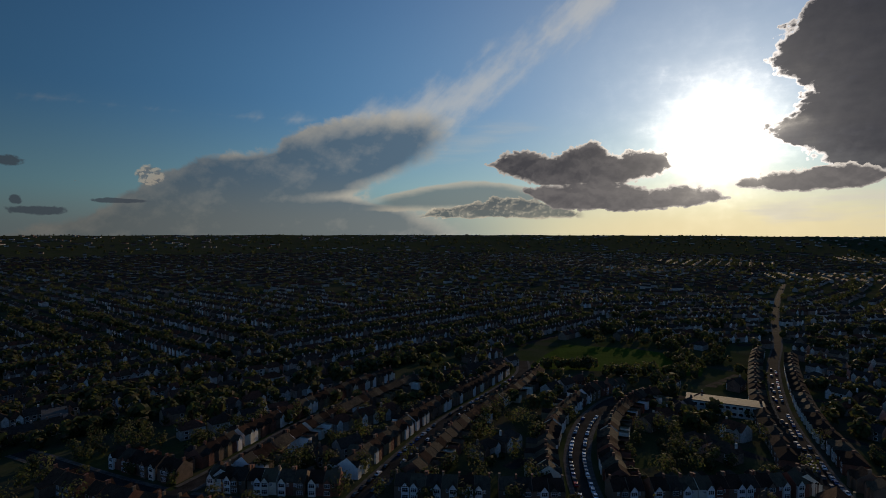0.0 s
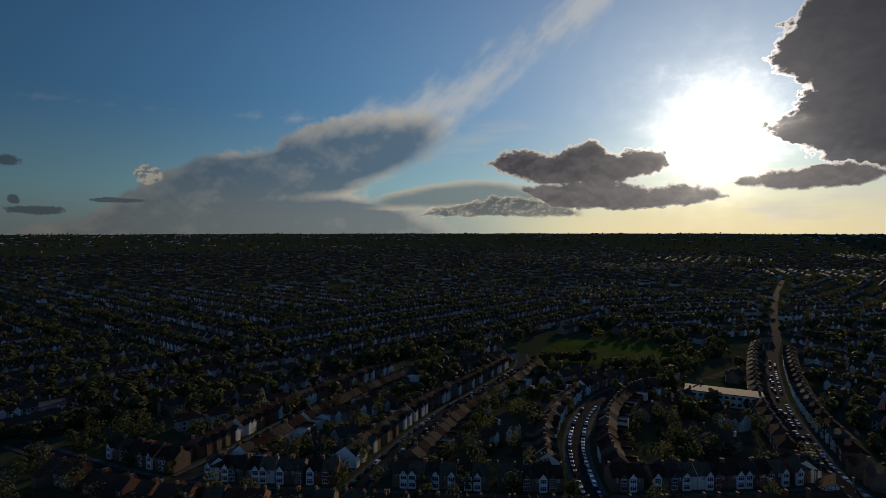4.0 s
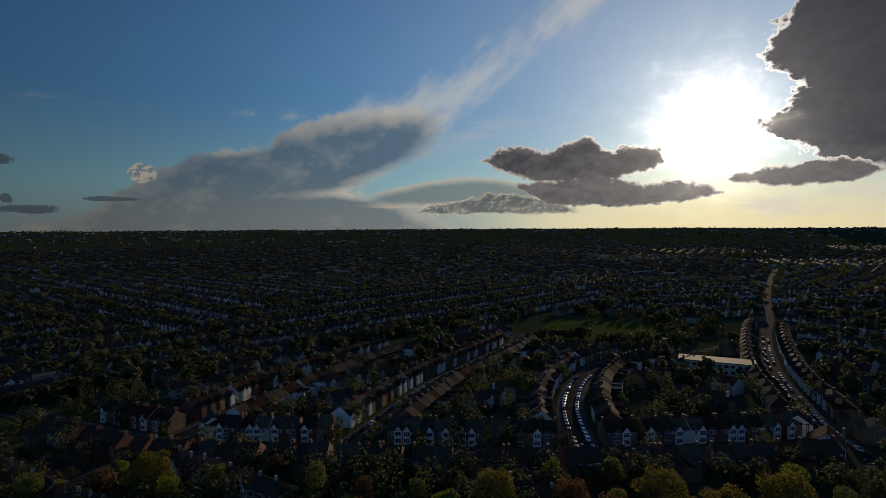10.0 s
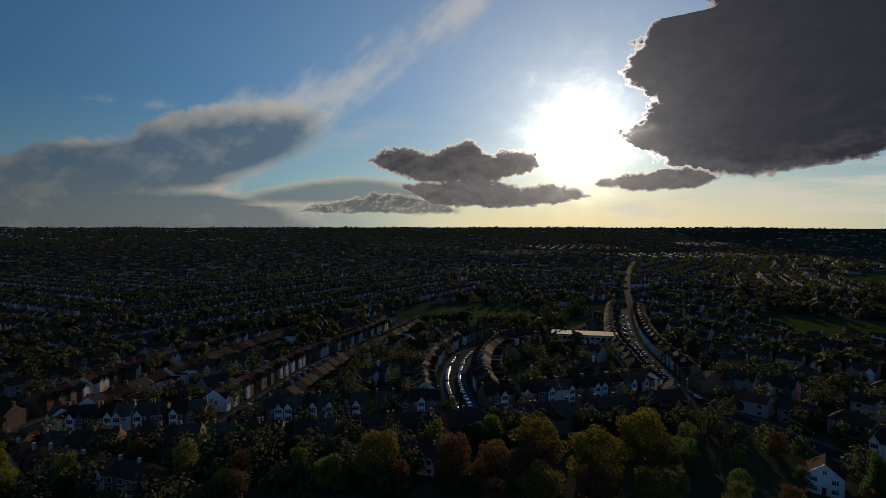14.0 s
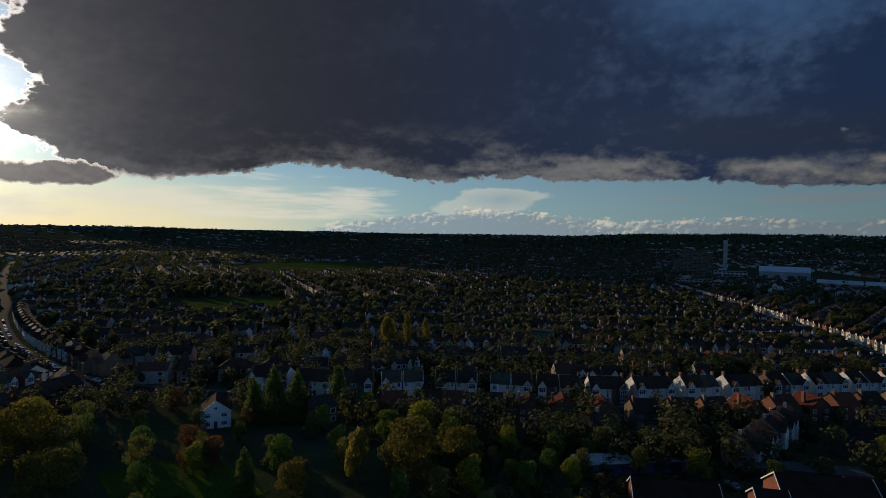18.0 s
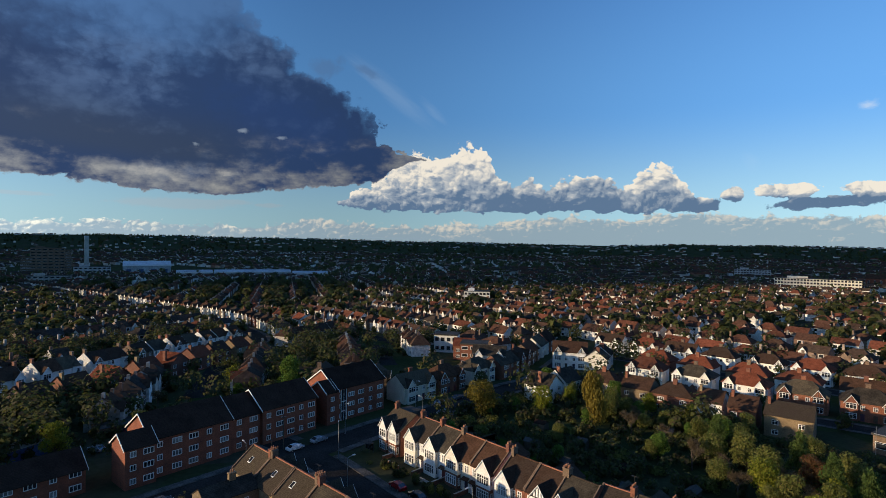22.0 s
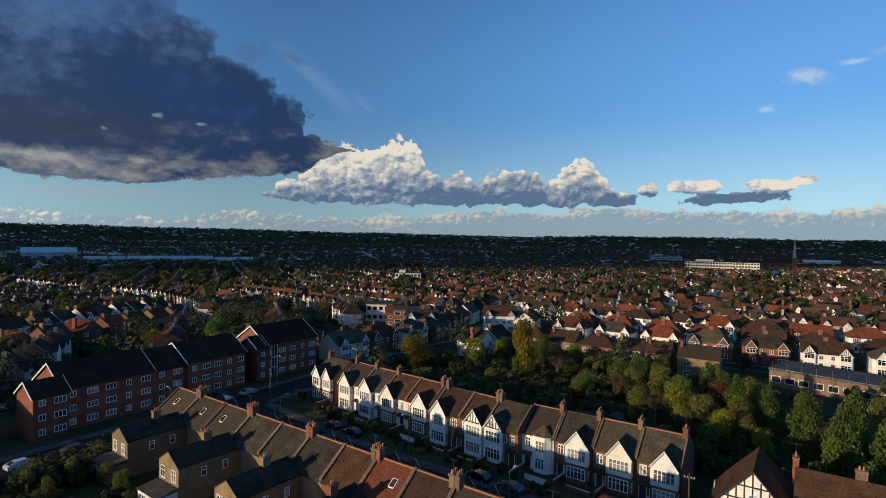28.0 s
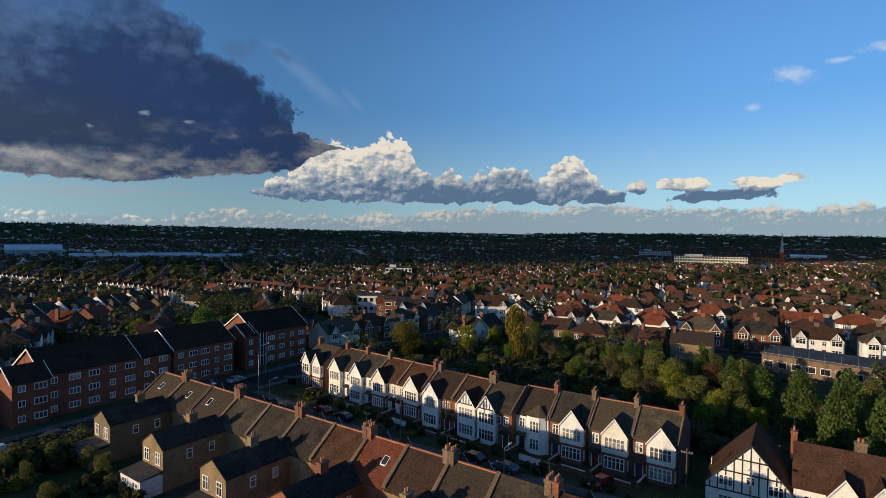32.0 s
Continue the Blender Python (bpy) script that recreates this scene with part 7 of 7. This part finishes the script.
# thickets of the park edge and the long gardens
for n_, x0, x1, y0, y1, kinds, h0, h1 in (
    (26, -150, 130, 138, 182, ("olive", "rust", "green", "olive", "lime", "bare"), 7, 12),
    (16, 108, 150, 96, 150, ("olive", "rust", "green", "bare"), 6, 11),
    (20, 118, 164, 30, 96, ("olive", "lime", "green", "bare", "shrub", "shrub"), 4, 10),
    (18, 120, 160, -4, 34, ("olive", "shrub", "bare", "green", "shrub"), 3, 8),
    (56, 22, 114, -150, -97, ("shrub", "shrub", "olive", "green", "shrub"), 3.0, 7.0),
    (10, 60, 112, -154, -140, ("olive", "green", "bare"), 5, 9),
    (22, 36, 118, -160, -148, ("olive", "green", "olive", "lime"), 6, 9),
    (16, -30, 34, -150, -116, ("olive", "shrub", "conifer", "bare"), 6, 10),
    (14, 140, 172, -110, -20, ("shrub", "olive", "bare", "green"), 4, 8),
    (26, 60, 118, -34, -20, ("shrub", "olive", "shrub"), 2, 4.5),
    (14, 20, 104, -77.5, -74.5, ("shrub", "shrub", "olive"), 1.6, 3.2),
):
    for _ in range(n_):
        x, y = pr.uniform(x0, x1), pr.uniform(y0, y1)
        if any((x - px) ** 2 + (y - py) ** 2 < (half - 1.5) ** 2 for ln, half in ROADS for px, py in ln):
            continue
        tree(pr.choice(kinds), x, y, pr.uniform(h0, h1))

# undergrowth and hedges of the long gardens, and trees along the playing field
ug = {}
for n_, x0, x1, y0, y1, h0, h1, q in ((620, 20, 116, -165, -98, 1.2, 4.2, 60), (220, -30, 30, -152, -96, 1.8, 5, 70), (90, 62, 116, -34, -22, 1.0, 2.6, 70), (330, 116, 162, -8, 96, 1.5, 5, 60), (260, -150, 140, 132, 184, 2.0, 6.5, 80), (220, 138, 172, -112, -8, 1.5, 4.5, 60), (60, 20, 104, -78, -75, 0.8, 1.8, 60), (110, 98, 106, -56, -14, 1.6, 4.4, 80),
                                  (30, 66, 132, 436, 446, 5, 11, 60), (34, 120, 200, 410, 428, 5, 12, 60), (26, 198, 244, 420, 482, 6, 12, 60), (40, 110, 240, 500, 548, 7, 13, 60)):
    for _ in range(n_):
        x, y = pr.uniform(x0, x1), pr.uniform(y0, y1)
        if y0 == 500 and y < 560 - 0.42 * (x - 100):
            continue
        if y0 > -160 and y < 400 and not town_free(x, y, -1.5):
            continue
        if any((x - px) ** 2 + (y - py) ** 2 < half ** 2 for ln, half in ROADS for px, py in ln):
            continue
        ug.setdefault((x0, y0), []).append((x, y, pr.uniform(h0, h1), q + 30, 0.28 if h1 < 7 else 0.9))
for key, rows in ug.items():
    o = new("undergrowth" if key[1] < 400 else "field_trees", leaf_mesh("undergrowth", rows, 500 + len(rows)))
    tagged(o, "dense mixed shrubs and hedges of the gardens" if key[1] < 400 else "row of trees along the playing field", "shrubs" if key[1] < 400 else "trees", kind="stuff")

# sheds and small lawns in the long gardens
def garden_shed(x, y, turn, w, d, felt):
    """A small timber shed with a low gable roof."""
    t = thing("garden_shed", "small weathered timber garden shed with a felt roof", "shed", "garden sheds", pose(x, y, land(x, y), 0, 0, turn))
    part("wall", Geo().gable_x(-w / 2, w / 2, 0, d, 0, 1.9, 2.45, FENCE), t)
    part("roof", Geo().roof_x(-w / 2, w / 2, 0, d, 1.9, 2.5, felt, 0.15, 0.06, 0.12), t)
    part("door", Geo().box(-0.4, 0.4, -0.05, 0.02, 0.05, 1.75, FENCE), t)
    part("window", Geo().framed(w / 2 - 1.0, w / 2 - 0.4, 1.0, 1.6, 1, 0, 0.0, -1, "y", TRIM, GLASS, t=0.06), t)


for x, y, turn, w, d, felt in ((84, -112, 8, 3.4, 2.4, LEAD), (71, -108, -4, 3.0, 2.2, LEAD), (62, -113, 96, 2.8, 2.0, TILE_FLATS), (55, -107, 4, 3.6, 2.6, LEAD), (47, -114, 92, 3.0, 2.2, LEAD), (91, -125, 10, 3.2, 2.4, TILE_FLATS), (76, -122, 6, 2.6, 2.0, LEAD), (66, -146, 12, 4.0, 2.6, LEAD), (42, -109, -2, 3.0, 2.4, LEAD)):
    garden_shed(x, y, turn, w, d, felt)
for x, y, w, d in ((92, -104, 5, 12), (79, -103, 5, 13), (66, -103, 5, 12), (50, -101, 5, 11), (35, -102, 5, 10), (88, -150, 6, 12), (75, -152, 6, 11), (61, -155, 6, 12)):
    patch("lawn", [(x - w / 2, y - d / 2), (x - w / 2, y + d / 2), (x + w / 2, y + d / 2), (x + w / 2, y - d / 2)], GRASS, "small mown lawn in a back garden")

# ---- parked cars ----
for x, y, hd, paint in ((121.5, -73, 172, "silver"), (120.5, -66, 172, "white"), (88, -72.2, 94, "red"), (82, -72.4, 94, "black"), (52, -73.4, 94, "black"), (46, -73.6, 94, "grey"), (33, -78.5, 10, "red"),
                        (111, -26, 170, "white"), (112, -34, 172, "grey"), (117.5, -112, 176, "white"), (125.5, -118, 178, "silver"), (126, -126, 178, "grey"), (118.5, -104, 176, "blue"), (126.5, -134, 178, "silver"), (72, -63.2, 92, "silver"), (40, -64.5, 95, "blue")):
    car(x, y, hd, paint, detail=2)
car(166, -70, 100, "white", van=True)
car(150, -30, 60, "silver")
car(160, -78, 100, "blue")
cr2 = random.Random(8)
park_cars(STREET_CURVE, 3.1, cr2, 6.0, 0.85, 1, 12, 150)
park_cars(STREET_CURVE, -3.1, cr2, 6.0, 0.85, 1, 12, 150)
park_cars(STREET_DIAG, 2.7, cr2, 6.4, 0.6, 1, 8, 200)
park_cars(STREET_DIAG, -2.7, cr2, 6.4, 0.6, 1, 8, 200)
park_cars(MAIN_ROAD, 1.7, cr2, 9.0, 0.6, 1, 20, 420)
park_cars(MAIN_ROAD, -1.7, cr2, 9.0, 0.6, 1, 20, 420)
park_cars(MAIN_ROAD, 3.0, cr2, 8.0, 0.2, 1, 60, 380)
park_cars(STREET_RIGHT, 2.6, cr2, 7.0, 0.4, 1, 60, 260)


# ---- landmarks ----
def warehouse(x, y, front, length, depth, ze, zr, wall_m, roof_m, label, bays=4, name="warehouse"):
    h = thing(name, label, "warehouse" if name == "warehouse" else "building", "", at(x, y, front))
    part("wall", Geo().gable_x(-length / 2, length / 2, 0, depth, 0, ze, zr - 0.1, wall_m), h)
    part("roof", Geo().roof_x(-length / 2, length / 2, 0, depth, ze, zr, roof_m, 0.5, 0.3, 0.4), h)
    for i in range(bays):
        xx = -length / 2 + length * (i + 0.5) / bays
        part("roller_door", Geo().box(xx - length / bays * 0.2, xx + length / bays * 0.2, -0.15, 0.0, 0, ze * 0.55, SHEDBLUE), h)
    part("fascia", Geo().box(-length / 2 - .2, length / 2 + .2, -0.6, -0.3, ze - 0.8, ze + 0.1, TRIM), h)
    return h


def office(x, y, front, length, depth, height, floors, cols, wall_m, label, name="office_block", band=0.55, roof_box=True, ribs=False):
    """A flat-roofed block with rows of windows."""
    h = thing(name, label, "building", "", at(x, y, front))
    part("wall", Geo().box(-length / 2, length / 2, 0, depth, 0, height, wall_m), h)
    part("roof", Geo().box(-length / 2 - .3, length / 2 + .3, -.3, depth + .3, height, height + 0.5, LEAD if not ribs else wall_m), h)
    if roof_box:
        part("plant_room", Geo().box(-length * 0.35, -length * 0.1, depth * 0.3, depth * 0.7, height + 0.5, height + 3.2, wall_m), h)
    fh = height / floors
    for fl in range(floors):
        for i in range(cols):
            xx = -length / 2 + length * (i + 0.5) / cols
            ww = length / cols * 0.36
            part("window", Geo().framed(xx - ww, xx + ww, fl * fh + fh * 0.28, fl * fh + fh * 0.28 + fh * band, 1, 0, 0.0, -1, "y", TRIM, GLASS, t=0.12), h)
        for s in (-1, 1):
            part("window", Geo().framed(depth * 0.2, depth * 0.8, fl * fh + fh * 0.28, fl * fh + fh * 0.28 + fh * band, 2, 0, s * length / 2, s, "x", TRIM, GLASS, t=0.12), h)
    return h


def bear_to_camera(x, y):
    return bearing(-x, -y)


cs = thing("chimney_stack", "tall pale concrete boiler chimney above low buildings", "chimney", "", at(1160, -185, 270))
part("shaft", Geo().box(-3.2, 3.2, -3.2, 3.2, 0, 63, CONCRETE), cs)
part("rim", Geo().box(-3.5, 3.5, -3.5, 3.5, 63, 64.5, SHEDWHITE), cs)
for dy, w, hh in ((-128, 62, 42), (-152, 26, 38), (-98, 20, 26)):
    office(1160, dy, 276, w * 0.8, 24, hh, 8 if hh > 30 else 5, 6, BRICK_BROWN, "tall brown brick hospital block with ribbed walls", "hospital_block", 0.4)
office(835, -95, 277, 46, 16, 11, 3, 8, CONCRETE, "low pale hospital building with flat roof", "hospital_block")
office(1010, -170, 277, 50, 18, 14, 3, 8, SHEDWHITE, "low pale works building", "works_building")
warehouse(1040, -256, 283, 74, 60, 14, 21, SHEDWHITE, SHEDWHITE, "large pale industrial shed with blue doors")
warehouse(880, -284, 287, 52, 40, 9, 12, SHEDWHITE, SHEDWHITE, "pale industrial shed with shallow roof")
warehouse(852, -366, 292, 118, 40, 9, 12, SHEDWHITE, SHEDWHITE, "long pale industrial shed with shallow roof", 8)
warehouse(793, -436, 298, 56, 36, 8, 11, SHEDWHITE, SHEDWHITE, "pale industrial shed with shallow roof")
office(389, -408, bear_to_camera(389, -408), 27, 12, 9.5, 2, 7, RENDER, "white two-storey school with a flat roof and dark windows", "school", 0.5)
office(200, -890, bear_to_camera(200, -890), 100, 16, 17, 4, 26, CREAM, "long cream apartment block with rows of windows", "long_apartment_block", 0.6)
office(368, -1165, bear_to_camera(368, -1165), 62, 16, 17, 4, 12, SHEDWHITE, "white modern apartment block", "white_apartment_block")
warehouse(112, -1310, bear_to_camera(112, -1310), 62, 34, 12, 14, SHEDWHITE, SHEDWHITE, "white retail shed with a long pale front")
ch = thing("brick_church", "brick church with a slender tapering spire", "church", "", at(156, -1100, bear_to_camera(156, -1100)))
part("nave", Geo().gable_x(-24, 24, 0, 16, 0, 13, 19, BRICK_FLAT), ch)
part("roof", Geo().roof_x(-24, 24, 0, 16, 13, 19, TILE_BROWN, 0.5, 0.3), ch)
tw = part("tower", Geo().box(20, 27, -4, 3, 0, 22, BRICK_FLAT), ch)
part("spire", Geo().tube((23.5, -0.5, 22), (23.5, -0.5, 56), 3.0, 0.25, CONCRETE, 8), tw)
for i in range(5):
    part("window", Geo().framed(-20 + i * 8 - 1.2, -20 + i * 8 + 1.2, 3, 10, 2, 1, 0, -1, "y", TRIM, GLASS), ch)
office(168, 317, bearing(-0.447, -0.894), 42, 14, 7.5, 2, 12, CONCRETE, "long flat-roofed school building with a pale parapet", "school_building", 0.5, False)
office(146, 421, bear_to_camera(146, 421), 14, 9, 4.2, 1, 4, RENDER, "small white pavilion beside the playing field", "pavilion", 0.4, False)
office(134, 352, bear_to_camera(134, 352), 7, 6, 5, 1, 2, NETTING, "small building wrapped in green sheeting", "sheeted_building", 0.3, False)
office(300, 40, 270, 12, 8, 10, 2, 3, NETTING, "house wrapped in green scaffold sheeting", "sheeted_house", 0.2, False)
cottage(at(146, 196, bear_to_camera(146, 196)), hr, 12, 10, 4.2, 8.6, RENDER, TILE_BROWN, "white house with a broad half-timbered gable", True, True)
cottage(at(136.5, 117.5, bear_to_camera(136.5, 117.5)), hr, 9, 9, 5.4, 8.8, RENDER, TILE_BROWN, "white gabled house beside dark trees", True)
cottage(at(-92, 219, bear_to_camera(-92, 219)), hr, 9, 9, 5.4, 8.6, RENDER, TILE_BROWN, "end house with a bright white gable wall", True)
cottage(at(-214, 293, 143), hr, 12, 26, 6.2, 6.9, CREAM, LEAD, "pale rendered block with a flat sunlit end wall")

# the white corner house with roof terraces, and neighbours beyond the flats
semi_pair(at(142, -158, 322), hr, 13, 10, 7.8, 10.6, RENDER, SLATE, False, 2, "tall white house with dormers and a red roof beside it", hip=False)
office(156, -164, 322, 11, 9, 9.0, 3, 3, BRICK_RED, "brick and white house with a flat roof storey", "flat_roofed_house", 0.45, False)
cottage(at(168, -170, 322), hr, 9, 9, 6.4, 9.0, BRICK_RED, TILE_RED, "red brick house with a bright red tiled roof")
office(186, -176, 322, 11, 9, 8.0, 2, 4, RENDER, "white flat-roofed house with balconies", "flat_roofed_house", 0.5, False)
semi_pair(at(128, -192, 325), hr, 14, 10, 7.0, 10.6, RENDER, TILE_BROWN, True, 2, "tall white semi-detached houses with two gabled bays", hip=False)
terr = ((146, -113), (153, -107), (160, -101))
for x, y in terr:
    terrace_house(at(x, y, 225), hr, 8.5, 9, 6.2, 9.2, BRICK_BROWN, SLATE, "gable", False, 1, 1, label="dark brick house with white-framed gable windows", bay_wall=BRICK_BROWN)

# garages and the blue store behind the flats
gar = thing("garage_row", "low row of flat-roofed garages behind the flats", "garage", "", at(158, -32, 262))
part("wall", Geo().box(0, 32, 0, 6, 0, 2.5, BRICK_BROWN), gar)
part("roof", Geo().slab((-.2, -.3, 2.75), (32.2, -.3, 2.75), (32.2, 6.3, 2.6), (-.2, 6.3, 2.6), 0.16, LEAD), gar)
for i in range(10):
    part("garage_door", Geo().box(0.4 + i * 3.2, 2.9 + i * 3.2, -0.06, 0, 0.05, 2.2, DOORS), gar)
blue = thing("blue_store", "long low store with blue painted sheet walls", "storage shed", "", at(142.5, 6.5, bearing(-0.9, -0.44)))
part("wall", Geo().box(0, 31, 0, 6, 0, 3.0, SHEDBLUE), blue)
part("roof", Geo().slab((-.2, -.2, 3.15), (31.2, -.2, 3.15), (31.2, 6.2, 3.4), (-.2, 6.2, 3.4), 0.14, CONCRETE), blue)
for i in range(17):
    part("rib", Geo().box(0.4 + i * 1.9, 0.55 + i * 1.9, -0.08, 0, 0, 3.0, SHEDBLUE), blue)
site = office(14, -172, 8, 26, 14, 4.5, 1, 8, BRICK_BROWN, "low flat-roofed building under repair with scaffold poles", "low_building", 0.4, False)
for i in range(8):
    part("scaffold_pole", Geo().tube((-12 + i * 3.4, -1.2, 0), (-12 + i * 3.4, -1.2, 7.0), 0.06, 0.06, METALGREY, 5), site)
for z in (3.0, 5.2):
    part("scaffold_rail", Geo().tube((-12.5, -1.2, z), (12.5, -1.2, z), 0.05, 0.05, METALGREY, 5), site)


# ---- street furniture ----
def street_lamp(x, y, hd, h=8.0):
    t = thing("street_lamp", "grey steel street lamp on a tapered pole", "street lamp", "street lamps", pose(x, y, land(x, y) + 0.15, 0, 0, 90 - hd))
    part("pole", Geo().tube((0, 0, 0), (0, 0, h), 0.09, 0.05, METALGREY, 6), t)
    a = part("arm", Geo().tube((0, 0, h), (1.3, 0, h + 0.25), 0.045, 0.04, METALGREY, 5), t)
    part("lantern", Geo().box(1.1, 1.75, -0.12, 0.12, h + 0.16, h + 0.32, LAMP_GLASS), a)


for x, y, hd in ((109, -71, 120), (91, -62, 180), (66, -71.5, 0), (40, -63.6, 180), (122, -81, 270), (113, -100, 90), (111, -50, 90), (14, -78, 0), (128, -110, 270)):
    street_lamp(x, y, hd)
def telegraph_pole(x, y, turn, h=8.5):
    t = thing("telegraph_pole", "dark timber telegraph pole with a short crossarm", "telegraph pole", "telegraph poles", pose(x, y, land(x, y), 0, 0, turn))
    part("pole", Geo().tube((0, 0, 0), (0, 0, h), 0.14, 0.09, BARK, 8), t)
    arm = part("crossarm", Geo().box(-0.7, 0.7, -0.06, 0.06, h - 0.7, h - 0.58, BARK), t)
    for px in (-0.6, -0.25, 0.25, 0.6):
        part("insulator", Geo().tube((px, 0, h - 0.58), (px, 0, h - 0.42), 0.05, 0.04, TRIM, 6), arm)


for x, y, turn in ((21.5, -78.6, 8), (58, -74.0, 4), (122.6, -64.0, 80)):
    telegraph_pole(x, y, turn)
shelter = thing("bus_shelter", "small glazed shelter with a pale roof", "shelter", "", pose(108, -78.4, 0.15, 0, 0, 5))
part("roof", Geo().box(-1.6, 1.6, -0.8, 0.8, 2.3, 2.42, LEAD), shelter)
for px, py in ((-1.5, -0.7), (1.5, -0.7), (-1.5, 0.7), (1.5, 0.7)):
    part("post", Geo().tube((px, py, 0), (px, py, 2.3), 0.05, 0.05, DARKMETAL, 5), shelter)
part("panel", Geo().box(-1.5, 1.5, -0.72, -0.69, 0.4, 2.1, GLASS), shelter)


def garden_wall(x0, y0, x1, y1, h, mt, label, name="garden_wall", panels=0):
    L = math.hypot(x1 - x0, y1 - y0)
    w = thing(name, label, name.replace("_", " "), name + "s", pose(x0, y0, land(x0, y0), 0, 0, math.degrees(math.atan2(y1 - y0, x1 - x0))))
    if panels:
        n = max(1, int(L / 1.83))
        for i in range(n):
            part("fence_panel", Geo().box(i * L / n + 0.05, (i + 1) * L / n - 0.05, -0.03, 0.03, 0.05, h, mt), w)
            part("post", Geo().box(i * L / n - 0.05, i * L / n + 0.05, -0.05, 0.05, 0, h + 0.1, mt), w)
    else:
        part("wall", Geo().box(0, L, -0.11, 0.11, 0, h, mt), w)
        part("coping", Geo().box(-0.03, L + 0.03, -0.15, 0.15, h, h + 0.08, CONCRETE), w)


for x in (102, 91, 84.4, 77.4, 69.4, 61.8, 55.6, 49, 42, 35.3, 28.6):
    y = on_row(x)
    garden_wall(x, y + 0.2, x, y + 4.0, 0.9, BRICK_RED, "low brick garden wall between front gardens")
for x in (98, 87.5, 81, 73, 65.2, 58.8, 45.6, 38.6, 32):
    y = on_row(x)
    garden_wall(x - 2.6, y + 4.3, x + 1.2, y + 4.3, 0.8, BRICK_RED if x % 3 > 1 else RENDER, "low front garden wall along the pavement")
for i, x in enumerate((96.8, 82.2, 67.7, 53.6, 39.6)):
    garden_wall(x, -46, x, -33, 1.6, FENCE, "weathered wooden garden fence", "garden_fence", 1)
